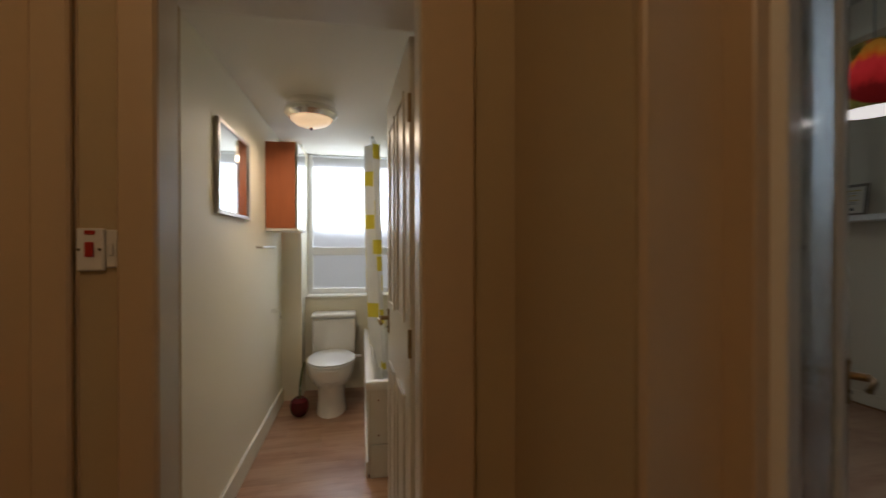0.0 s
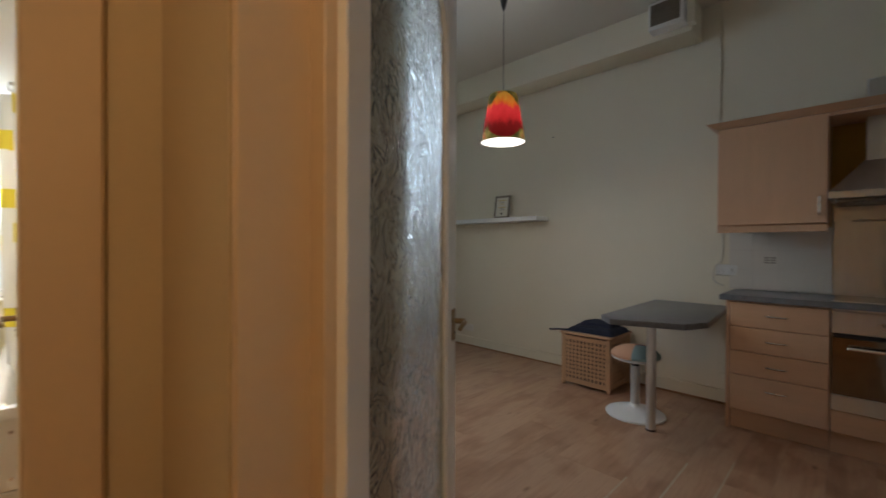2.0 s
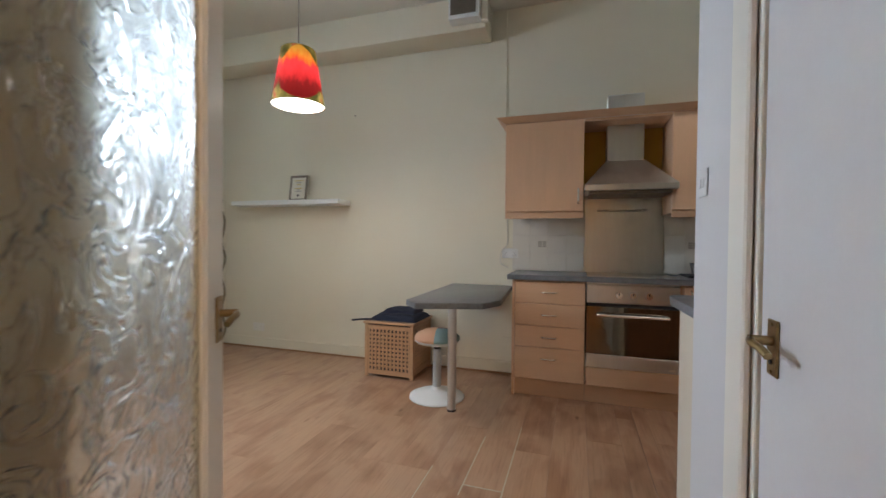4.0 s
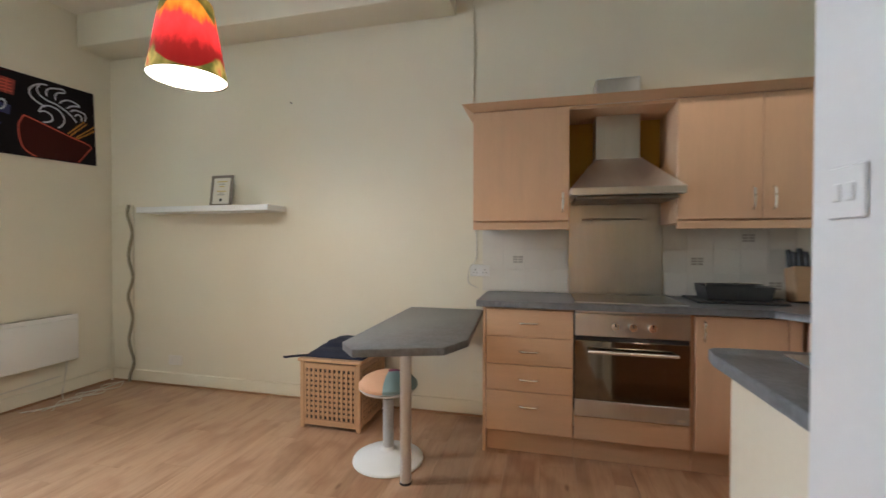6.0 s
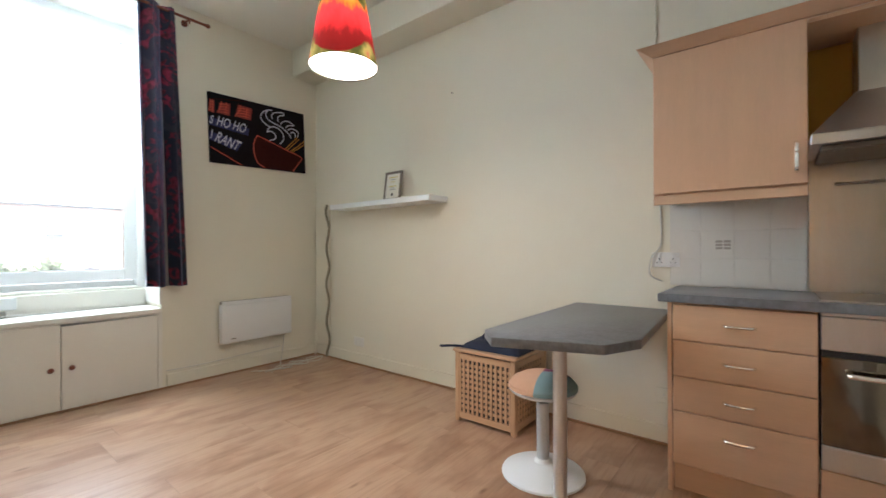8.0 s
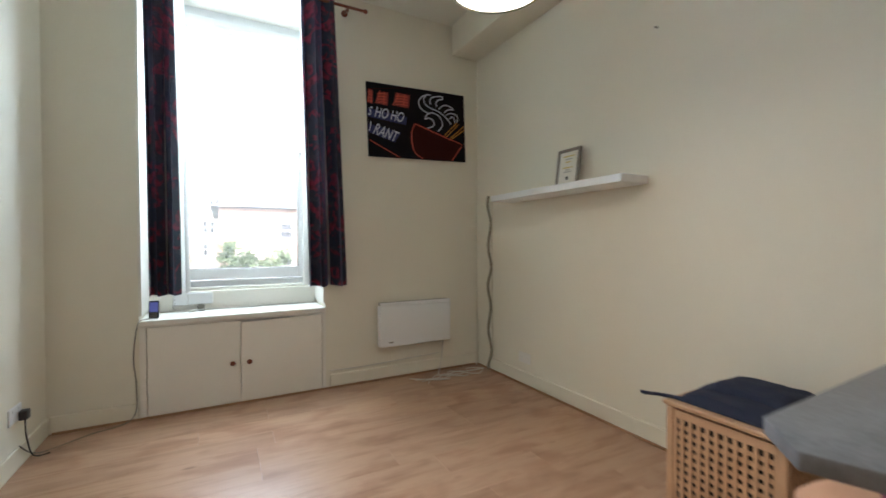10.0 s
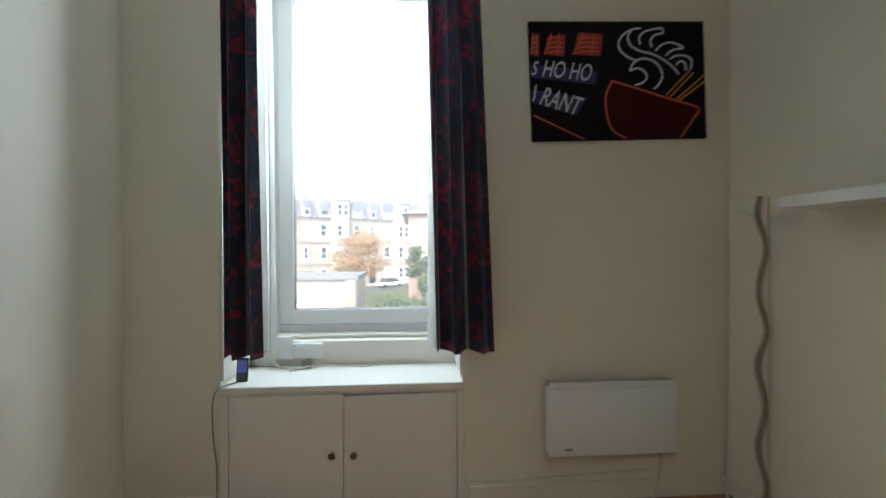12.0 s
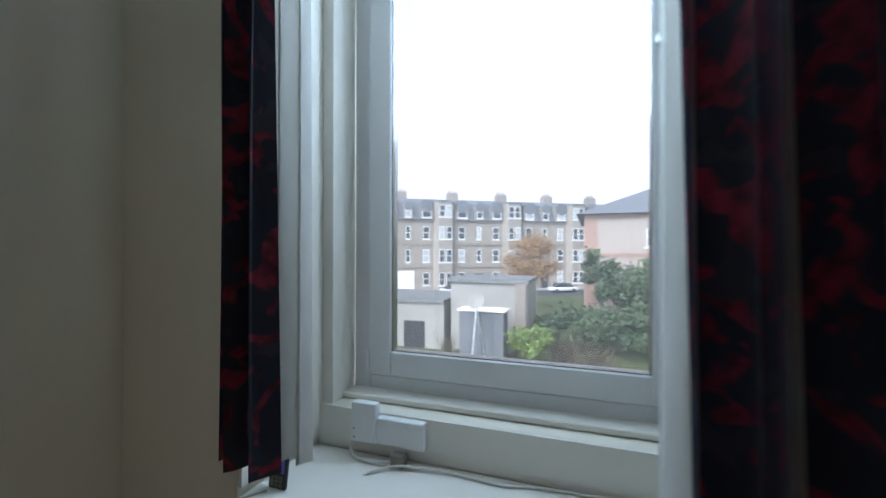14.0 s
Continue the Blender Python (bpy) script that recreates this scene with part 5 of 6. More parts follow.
# knotted cord down the corner and cables on the floor
bm = bmesh.new()
pts = [(EAST - 0.040, 3.815 + 0.030 * math.sin(0.4 + k * 0.82) * (0.6 + 0.4 * math.sin(1.3 + 0.23 * k) ** 2), 1.60 - 0.0498 * k) for k in range(33)]
tube(bm, bend(pts, 4), 0.012, 8)
single("hanging_cord", bm, FIBRE, "thick wavy grey cord hanging from the shelf end", "cord")
single("cable", tube(bmesh.new(), bend([(EAST - 0.02, NORTH - 0.20, 1.5), (EAST - 0.02, NORTH - 0.07, 1.52), (EAST - 0.012, NORTH - 0.035, 1.2), (EAST - 0.014, NORTH - 0.025, 0.7), (EAST - 0.03, NORTH - 0.04, 0.25), (EAST - 0.06, NORTH - 0.06, 0.012)], 8), 0.008), CREAM, "painted cable in the room corner", "cable")
for k in range(4):
    rnd = random.Random(20 + k)
    pts = [(4.06, 3.86, 0.018)] + [(4.0 - 0.11 * i + rnd.uniform(-0.04, 0.04), 3.84 + rnd.uniform(-0.10, 0.10), 0.006 + 0.003 * k) for i in range(1, 5)] + [(3.44 - 0.03 * k, 3.76 + 0.06 * k, 0.006)]
    single("cable", tube(bmesh.new(), bend(pts, 7), 0.0038), CABLE, "loose white cable lying on the floor", "cable", group="loose floor cables")
single("cable", tube(bmesh.new(), bend([(3.72, NORTH - 0.05, 0.29), (3.725, NORTH - 0.02, 0.16), (3.70, NORTH - 0.025, 0.03), (3.62, 3.92, 0.01)], 8), 0.0045), CABLE, "short white cable hanging from the heater", "cable")
single("cable", tube(bmesh.new(), bend([(2.70, NORTH - 0.008, 0.140), (3.0, NORTH - 0.008, 0.136), (3.4, NORTH - 0.008, 0.150), (3.70, NORTH - 0.008, 0.16)], 8), 0.004), CABLE, "thin white cable clipped above the skirting", "cable")
single("cable", tube(bmesh.new(), bend([(1.50, 4.12, SILL + 0.006), (1.452, 4.03, SILL + 0.006), (1.435, 4.0, 0.60), (1.41, NORTH - 0.012, 0.40), (1.425, NORTH - 0.012, 0.22), (1.40, NORTH - 0.03, 0.02), (1.2, 3.92, 0.008), (1.02, 3.78, 0.008), (0.99, 3.62, 0.12)], 8), 0.0035), CABLEGREY, "thin grey charger cable from the sill to the floor", "cable")

# ---- panel heater ----
ph = thing("panel_heater", (3.43, 3.99, 0.29), "white wall-mounted electric panel heater", "heater")
part("casing", bx(3.092, 3.765, 3.955, 4.03, 0.298, 0.640, bevel=0.008, seg=2), UPVC, ph)
tg = part("top_grille", bx(3.10, 3.757, 3.965, 4.03, 0.641, 0.668, bevel=0.004), VENT, ph, "slotted outlet along the top")
part("top_edge", bx(3.094, 3.763, 3.957, 3.9645, 0.641, 0.672, bevel=0.002), UPVC, ph)
for k in range(26):
    part("slat", bx(3.11 + 0.0248 * k, 3.117 + 0.0248 * k, 3.967, 4.028, 0.6682, 0.6695), VENT, tg)
part("wall_bracket", bx(3.2, 3.66, 4.031, NORTH - 0.001, 0.36, 0.60), PEWTER, ph)
part("badge", bx(3.17, 3.21, 3.9535, 3.955, 0.33, 0.338), PEWTER, ph)

# ---- neon print on canvas, hung slightly askew ----
cvm = Matrix.Translation((3.502, NORTH - 0.002, 2.238)) @ Matrix.Rotation(radians(-1.9), 4, "Y")
cv = thing("canvas_print", (0, 0, 0), "dark canvas print of red and white neon signs", "picture", turn=cvm)
HW, HH, TD = 0.477, 0.312, -0.022
part("canvas", bx(-HW, HW, TD, 0.0, -HH, HH, bevel=0.003), CANVAS, cv)


def neon(pts, r, mat, name="neon_line"):
    """A painted line, kept inside the canvas."""
    q = [(max(-HW + r, min(HW - r, x)), TD - 0.0008, max(-HH + r, min(HH - r, z))) for x, z in pts]
    bm = tube(bmesh.new(), bend([Vector(p) for p in q], 6), r, 6)
    bm.transform(Matrix.Translation((0, TD * 0.94 - 0.0009, 0)) @ Matrix.Scale(0.06, 4, (0, 1, 0)))
    part(name, bm, mat, cv)


def shape(pts, mat, name):
    bm = bmesh.new()
    a = [bm.verts.new((x, TD - 0.0005, z)) for x, z in pts]
    b = [bm.verts.new((x, TD + 0.003, z)) for x, z in pts]
    bm.faces.new(a)
    bm.faces.new(b[::-1])
    for i in range(len(pts)):
        j = (i + 1) % len(pts)
        bm.faces.new((a[i], a[j], b[j], b[i]))
    part(name, bm, mat, cv)


def on(*uv):
    """Places on the print, in thousandths of its scale from the upper left."""
    return [((u - 483) / 968, (338 - v) / 1000) for u, v in uv]


# bowl
shape(on((445, 342), (900, 490), (870, 550), (800, 645), (510, 645), (440, 600), (412, 520), (410, 420)), NEONDARK, "bowl")
neon(on((445, 340), (600, 390), (750, 440), (900, 490), (870, 550), (835, 600), (800, 645)), 0.0055, NEONRED)
neon(on((445, 340), (410, 420), (412, 520), (440, 600), (510, 645)), 0.0055, NEONRED)
# chopsticks
for a, b in (((730, 420), (860, 290)), ((748, 432), (880, 302)), ((785, 440), (945, 312)), ((800, 447), (945, 347))):
    neon(on(a, ((a[0] + b[0]) / 2, (a[1] + b[1]) / 2), b), 0.0045, NEONGOLD, "chopstick")
# steam
for curl in (((605, 65), (560, 70), (510, 100), (485, 145), (500, 190), (550, 225), (590, 235)),
             ((555, 80), (535, 110), (550, 155), (600, 185), (660, 200), (720, 230), (770, 270), (800, 310)),
             ((600, 150), (595, 115), (620, 85), (670, 70), (715, 65), (720, 90), (680, 100), (655, 130), (660, 165)),
             ((680, 185), (710, 155), (755, 140), (800, 150), (830, 170), (790, 175), (755, 190), (735, 210)),
             ((755, 230), (790, 210), (840, 212), (872, 235), (865, 285)),
             ((790, 260), (810, 240), (835, 250), (840, 290)),
             ((540, 290), (560, 250), (605, 225), (660, 235), (700, 270), (712, 320), (690, 365), (665, 385)),
             ((540, 290), (580, 275), (615, 290), (630, 320), (610, 350), (565, 365))):
    neon(on(*curl), 0.006, NEONWHITE, "steam_curl")
# red sign strokes, partly cut off by the edge
for u, w in ((25, 50), (95, 115), (245, 160)):
    shape(on((u, 200), (u + w * 0.9, 210), (u + w, 95), (u + w * 0.2, 85 if u > 100 else 105)), SIGNRED, "sign_ground")
    for k in range(4):
        neon(on((u + w * 0.15, 120 + 24 * k), (u + w * 0.5, 112 + 24 * k), (u + w * 0.85, 116 + 24 * k)), 0.0045, NEONRED, "sign_stroke")
    neon(on((u + w * 0.35, 90), (u + w * 0.25, 140), (u, 200)), 0.0045, NEONRED, "sign_stroke")
    neon(on((u + w * 0.7, 92), (u + w * 0.65, 150), (u + w * 0.6, 205)), 0.0045, NEONRED, "sign_stroke")
neon(on((25, 92), (200, 62), (400, 28)), 0.003, NEONDARK)
neon(on((30, 515), (160, 580), (290, 645)), 0.004, NEONRED)
shape(on((25, 250), (370, 290), (360, 360), (25, 320)), NEONBLUE, "sign_glow")
shape(on((25, 380), (310, 430), (250, 520), (25, 450)), NEONBLUE, "sign_glow")


def lettering(text, x, z, size, tilt, mat, dy, squeeze):
    cu_ = bpy.data.curves.new("lettering", "FONT")
    cu_.body, cu_.size, cu_.shear, cu_.extrude, cu_.offset = text, size, 0.3, 0.0006, 0.0006
    tmp = new("lettering_source", cu_)
    bpy.context.view_layer.update()
    me = bpy.data.meshes.new_from_object(tmp.evaluated_get(bpy.context.evaluated_depsgraph_get()))
    bpy.data.objects.remove(tmp)
    me.transform(Matrix.Translation((x, TD - dy, z)) @ Matrix.Rotation(radians(tilt), 4, "Y") @ Matrix.Rotation(radians(90), 4, "X") @ Matrix.Scale(squeeze, 4, (1, 0, 0)))
    me.materials.clear()
    me.materials.append(mat)
    ob = new("lettering", me)
    ob.parent = cv
    return ob


lettering("S", -0.475, 0.034, 0.104, 6, NEONWHITE, 0.0016, 0.60)
lettering("HO HO", -0.420, 0.026, 0.124, 6, NEONWHITE, 0.0016, 0.63)
lettering("RANT", -0.441, -0.117, 0.138, 17, NEONWHITE, 0.0016, 0.585)
neon([(-0.449, -0.02), (-0.458, -0.075), (-0.466, -0.098), (-0.475, -0.095)], 0.005, NEONWHITE, "cut_letter")

# ---- pendant lamp ----
PX, PY = 2.751, 1.812
pl = thing("pendant_lamp", (PX, PY, 2.025), "hanging lamp, lit, with a red flower printed shade", "lamp")
part("ceiling_rose", lathe(bmesh.new(), (PX, PY, 3.025), [(0, 0), (0.010, 0.0), (0.018, 0.03), (0.040, 0.13), (0.046, 0.174), (0, 0.174)], 24), BLACK, pl, "black cone ceiling rose")
part("flex", cyl(bmesh.new(), (PX, PY, 2.36), (PX, PY, 3.03), 0.0035, n=10), CABLEGREY, pl)
shd = part("shade", lathe(bmesh.new(), (PX, PY, 2.025), [(0.167, 0.0), (0.156, 0.06), (0.129, 0.22), (0.106, 0.355), (0.10, 0.360)], 48), SHADEPRINT, pl, "tapered drum shade with a large red flower")
part("lamp_holder", lathe(bmesh.new(), (PX, PY, 2.27), [(0, 0), (0.018, 0), (0.02, 0.06), (0.012, 0.09), (0, 0.09)], 18), BLACK, pl)
part("spider_ring", boxes((PX - 0.10, PX + 0.10, PY - 0.002, PY + 0.002, 2.372, 2.376), (PX - 0.002, PX + 0.002, PY - 0.10, PY + 0.10, 2.372, 2.376)), CHROME, pl)
part("diffuser", lathe(bmesh.new(), (PX, PY, 2.030), [(0, 0.0), (0.163, 0.0), (0.163, 0.003), (0, 0.003)], 40), SHADEIN, pl, "glowing white underside")
lamp = new("pendant_light", bpy.data.lights.new("pendant_light", "AREA"))
lamp.data.shape, lamp.data.size = "DISK", 0.31
lamp.data.energy, lamp.data.color = PENDANT_WATTS, (1.0, 0.91, 0.78)
lamp.matrix_world = look((PX, PY, 2.022), (PX, PY, 0))
glowbulb = new("pendant_bulb_light", bpy.data.lights.new("pendant_bulb_light", "POINT"))
glowbulb.data.energy, glowbulb.data.color, glowbulb.data.shadow_soft_size = PENDANT_WATTS * 0.40, (1.0, 0.85, 0.66), 0.04
glowbulb.location = (PX, PY, 2.20)

# ---- things on the window sill ----
e = socket(1.785, 4.425, 0.752, "y", 0.168, "white double socket on the panel under the window")
bl = thing("blanking_box", (1.60, 4.42, 0.70), "white blank cover box beside the socket", "junction box")
part("cover", bx(1.606, 1.698, 4.390, 4.424, 0.706, 0.838, bevel=0.003), UPVC, bl)
for z in (0.722, 0.750):
    part("screw", cyl(bmesh.new(), (1.618, 4.390, z), (1.618, 4.388, z), 0.003, n=8), PEWTER, bl)
single("plug", boxes((1.765, 1.815, 4.36, 4.39, SILL + 0.001, SILL + 0.045), bevel=0.005), CABLEGREY, "small grey plug lying against the panel", "plug")
single("cable", tube(bmesh.new(), bend([(1.60, 4.40, 0.70), (1.63, 4.37, SILL + 0.012), (1.72, 4.36, SILL + 0.010), (1.80, 4.37, SILL + 0.02)], 8), 0.005), CABLE, "short white cable under the box", "cable")
single("cable", tube(bmesh.new(), bend([(1.715, 4.295, SILL + 0.006), (1.76, 4.335, SILL + 0.010), (1.83, 4.365, SILL + 0.014), (1.96, 4.385, SILL + 0.008), (2.12, 4.375, SILL + 0.006), (2.24, 4.40, SILL + 0.006), (2.52, 4.415, SILL + 0.006)], 8), 0.0042), CABLE, "white aerial cable lying along the sill", "cable")
pn = thing("mobile_phone", (1.515, 4.15, SILL), "black mobile phone leaning upright on the sill", "phone")
PN = Matrix.Translation((1.515, 4.145, SILL + 0.001)) @ Matrix.Rotation(radians(-8), 4, "X")
def ph_(bm):
    bm.transform(PN)
    return bm


part("body", ph_(bx(-0.030, 0.030, -0.006, 0.008, 0.0, 0.122, bevel=0.006, seg=2)), BLACK, pn)
part("screen", ph_(bx(-0.024, 0.024, -0.0072, -0.0062, 0.045, 0.110)), glow("phone_screen", (0.06, 0.07, 0.22), 0.15), pn, "lit blue screen")
for i in range(3):
    for j in range(3):
        part("key", ph_(bx(-0.021 + 0.0145 * i, -0.010 + 0.0145 * i, -0.0075, -0.0062, 0.008 + 0.011 * j, 0.016 + 0.011 * j)), PEWTER, pn)

# ---- bathroom ----
w2 = thing("window_2", (-0.02, 4.3, 0.88), "white bathroom window with frosted panes", "window")
w2["kind"] = ST
part("window_frame", boxes((-0.438, -0.393, 4.22, 4.28, 0.866, 2.198), (0.353, 0.398, 4.22, 4.28, 0.866, 2.198), (-0.3925, 0.3525, 4.22, 4.28, 0.866, 0.915), (-0.3925, 0.3525, 4.22, 4.28, 2.186, 2.198), bevel=0.004), UPVC, w2)
part("transom", bx(-0.392, 0.352, 4.20, 4.275, 1.235, 1.31, bevel=0.004), UPVC, w2)
for z0, z1 in ((0.914, 1.234), (1.311, 2.187)):
    p = part("pane", bx(-0.392, 0.352, 4.245, 4.252, z0, z1), FROST, w2, "frosted glass")
    p.visible_shadow = False
single("window_sill_bathroom", boxes((-0.437, 0.398, 4.02, 4.219, 0.847, 0.865), bevel=0.003), GLOSS, "white painted bathroom window sill", "sill", ST)

TX = -0.175
to = thing("toilet", (TX, 3.7, 0), "white close-coupled toilet, lid down", "toilet")
part("cistern", bx(TX - 0.185, TX + 0.185, 3.82, 4.03, 0.38, 0.688, bevel=0.03, seg=4), PORCELAIN, to)
part("cistern_lid", bx(TX - 0.192, TX + 0.192, 3.805, 4.035, 0.690, 0.726, bevel=0.016, seg=3), PORCELAIN, to)
part("pedestal", lathe(bmesh.new(), (TX, 3.56, 0), [(0, 0), (0.118, 0.0), (0.115, 0.03), (0.105, 0.12), (0.11, 0.22), (0.14, 0.28), (0, 0.28)], 32, 1.0, 1.75), PORCELAIN, to)
part("bowl", lathe(bmesh.new(), (TX, 3.56, 0), [(0.10, 0.19), (0.15, 0.25), (0.178, 0.32), (0.185, 0.375), (0.18, 0.388), (0, 0.388)], 36, 1.0, 1.45), PORCELAIN, to)
part("seat", lathe(bmesh.new(), (TX, 3.56, 0), [(0, 0.390), (0.184, 0.390), (0.189, 0.398), (0.184, 0.406), (0, 0.406)], 36, 1.0, 1.43), UPVC, to)
part("lid", lathe(bmesh.new(), (TX, 3.56, 0), [(0, 0.408), (0.184, 0.408), (0.188, 0.416), (0.17, 0.428), (0, 0.434)], 36, 1.0, 1.43), UPVC, to)
bm = cyl(bmesh.new(), (TX + 0.186, 3.80, 0.36), (TX + 0.235, 3.80, 0.36), 0.012, n=12)
part("inlet_valve", bm, CHROME, to, "chrome inlet valve")
part("waste_pipe", cyl(bmesh.new(), (TX, 3.80, 0.19), (TX, 4.04, 0.19), 0.052, n=20), UPVC, to)

ba = thing("bathtub", (0.46, 3.25, 0), "white bath with a boarded side panel", "bath")
def tub():
    bm = bmesh.new()
    x0, x1, y0, y1 = 0.085, 0.826, 2.45, 4.046
    def rect(i, z):
        return [bm.verts.new(p) for p in ((x0 + i, y0 + i, z), (x1 - i, y0 + i, z), (x1 - i, y1 - i, z), (x0 + i, y1 - i, z))]
    ls_ = [rect(0.0, 0.50), rect(0.0, 0.55), rect(0.055, 0.55), rect(0.075, 0.50), rect(0.16, 0.18)]
    for a, b in zip(ls_, ls_[1:]):
        for i in range(4):
            j = (i + 1) % 4
            bm.faces.new((a[i], a[j], b[j], b[i]))
    bm.faces.new(ls_[-1])
    bmesh.ops.bevel(bm, geom=bm.edges[:], offset=0.012, segments=2, affect="EDGES", profile=0.5)
    return bm


part("tub", tub(), ACRYLIC, ba)
part("side_panel", bx(0.102, 0.112, 2.47, 4.04, 0.02, 0.498), PLAIN, ba)
part("panel_batten", bx(0.090, 0.1015, 2.47, 4.04, 0.43, 0.495, bevel=0.003), PLAIN, ba)
part("panel_skirt", bx(0.088, 0.1015, 2.47, 4.04, 0.0, 0.09, bevel=0.003), PLAIN, ba)
part("end_panel", bx(0.113, 0.826, 2.465, 2.475, 0.19, 0.498), PLAIN, ba)
part("end_skirt", bx(0.113, 0.826, 2.458, 2.475, 0.0, 0.186, bevel=0.003), PLAIN, ba)
for z in (0.24, 0.44):
    part("screw_cap", cyl(bmesh.new(), (0.16, 2.465, z), (0.16, 2.461, z), 0.007, n=10), CHROME, ba)

sc = thing("shower_curtain", (0.2, 3.6, 0.3), "translucent shower curtain with yellow flower squares", "shower curtain")
bm = bmesh.new()
nu, nv = 60, 22
rows = []
for j in range(nv + 1):
    v = j / nv
    row = []
    for i in range(nu + 1):
        u = i / nu
        y = 3.25 + 0.75 * u
        x = 0.150 + 0.060 * math.sin(2 * math.pi * 4 * u + 0.6 * v) + 0.04 * v * v
        row.append(bm.verts.new((x, y, 2.10 - 1.72 * v)))
    rows.append(row)
for a, b in zip(rows, rows[1:]):
    for i in range(nu):
        bm.faces.new((a[i], a[i + 1], b[i + 1], b[i]))
part("cloth", bm, SHOWERCLOTH, sc, smooth=True)
sr = thing("shower_rail", (0.2, 3.25, 2.12), "white shower curtain rail with rings", "rail")
part("rail", cyl(bmesh.new(), (0.15, 3.2, 2.125), (0.15, 4.045, 2.125), 0.011, n=14), UPVC, sr)
for k in range(8):
    part("ring", tube(bmesh.new(), [(0.15 + 0.018 * math.cos(a * 0.524), 3.27 + 0.1 * k, 2.118 + 0.02 * math.sin(a * 0.524)) for a in range(13)], 0.0025, 6), UPVC, sr)

mr = thing("wall_mirror", (-0.59, 2.47, 1.47), "mirror in a brushed silver frame", "mirror")
part("frame", boxes((-0.598, -0.578, 2.165, 2.187, 1.466, 1.918), (-0.598, -0.578, 2.694, 2.716, 1.466, 1.918), (-0.598, -0.578, 2.1875, 2.6935, 1.466, 1.488), (-0.598, -0.578, 2.1875, 2.6935, 1.896, 1.918), bevel=0.003), SILVER, mr)
part("mirror_glass", bx(-0.598, -0.586, 2.1875, 2.6935, 1.488, 1.896), MIRROR, mr, "clear mirror glass")

bc = thing("bathroom_cabinet", (-0.51, 3.4, 1.44), "orange veneer wall cabinet with a mirrored front", "cabinet")
part("body", bx(-0.598, -0.399, 3.20, 3.60, 1.445, 2.06, bevel=0.002), CHERRYWOOD, bc)
part("door", bx(-0.3985, -0.380, 3.20, 3.60, 1.445, 2.06, bevel=0.002), MIRROR, bc, "mirrored door")
part("bottom_shelf", bx(-0.598, -0.374, 3.20, 3.60, 1.428, 1.444), PLAIN, bc)

tr_ = thing("towel_rail", (-0.57, 3.05, 1.31), "small chrome towel rail", "towel rail")
bm = cyl(bmesh.new(), (-0.555, 2.92, 1.31), (-0.555, 3.30, 1.31), 0.007, n=12)
part("bar", bm, CHROME, tr_)
for y in (2.94, 3.28):
    part("mount", cyl(bmesh.new(), (-0.599, y, 1.31), (-0.553, y, 1.31), 0.014, 0.009, n=16), CHROME, tr_)
trh = thing("toilet_roll_holder", (-0.57, 3.4, 0.80), "small chrome toilet roll holder, empty", "holder")
part("mount", cyl(bmesh.new(), (-0.599, 3.40, 0.83), (-0.56, 3.40, 0.83), 0.018, n=16), CHROME, trh)
part("arm", tube(bmesh.new(), bend([(-0.56, 3.40, 0.83), (-0.54, 3.40, 0.81), (-0.54, 3.40, 0.775), (-0.54, 3.47, 0.77)], 6), 0.005), CHROME, trh)

tbh = thing("toilet_brush", (-0.41, 3.47, 0), "cherry-shaped dark red toilet brush holder", "toilet brush")
part("holder", lathe(bmesh.new(), (-0.41, 3.47, 0), [(0, 0), (0.04, 0.0), (0.065, 0.03), (0.074, 0.075), (0.066, 0.115), (0.035, 0.14), (0.015, 0.135), (0, 0.132)], 28), CHERRY, tbh)
part("stem", tube(bmesh.new(), bend([(-0.41, 3.47, 0.13), (-0.405, 3.47, 0.24), (-0.39, 3.46, 0.34), (-0.37, 3.455, 0.42)], 6), 0.009), STEM, tbh, "green stem handle")

bl_ = thing("ceiling_lamp", (-0.2, 2.80, 2.1), "flush ceiling lamp with amber glass bowl, lit", "lamp")
BL = (-0.235, 2.75, 2.045)
part("rim", lathe(bmesh.new(), BL, [(0.128, 0.052), (0.138, 0.060), (0.156, 0.078), (0.159, 0.10), (0.145, 0.116), (0.145, 0.154), (0, 0.154)], 40), CHROME, bl_, "brushed nickel stepped rim")
part("bowl", lathe(bmesh.new(), BL, [(0, 0.0), (0.052, 0.006), (0.094, 0.022), (0.120, 0.045), (0.129, 0.07)], 40), BOWL, bl_, "amber alabaster glass bowl")
part("finial", lathe(bmesh.new(), BL, [(0, -0.018), (0.008, -0.014), (0.011, -0.006), (0.006, 0.002), (0, 0.002)], 14), PEWTER, bl_)
bathlamp = new("ceiling_lamp_light", bpy.data.lights.new("ceiling_lamp_light", "AREA"))
bathlamp.data.shape, bathlamp.data.size = "DISK", 0.22
bathlamp.data.energy, bathlamp.data.color = BATH_WATTS, (1.0, 0.78, 0.52)
bathlamp.matrix_world = look((BL[0], BL[1], 2.020), (BL[0], BL[1], 0.0))

# ---- outside: back courts, tenements, trees ----
GZ = -4.9
ground = single("ground", bx(-400, 400, 5.2, 900, GZ - 0.3, GZ), GRASS, "rough grass and worn back court ground", "ground", ST)
far_road = single("road", bx(-70, 60, 56, 63, GZ + 0.004, GZ + 0.03), ASPHALT, "grey asphalt street", "road", ST)
far_pavement = single("pavement", bx(-70, 60, 63.01, 66, GZ + 0.004, GZ + 0.14), RENDERGREY, "stone pavement with a kerb", "pavement", ST)


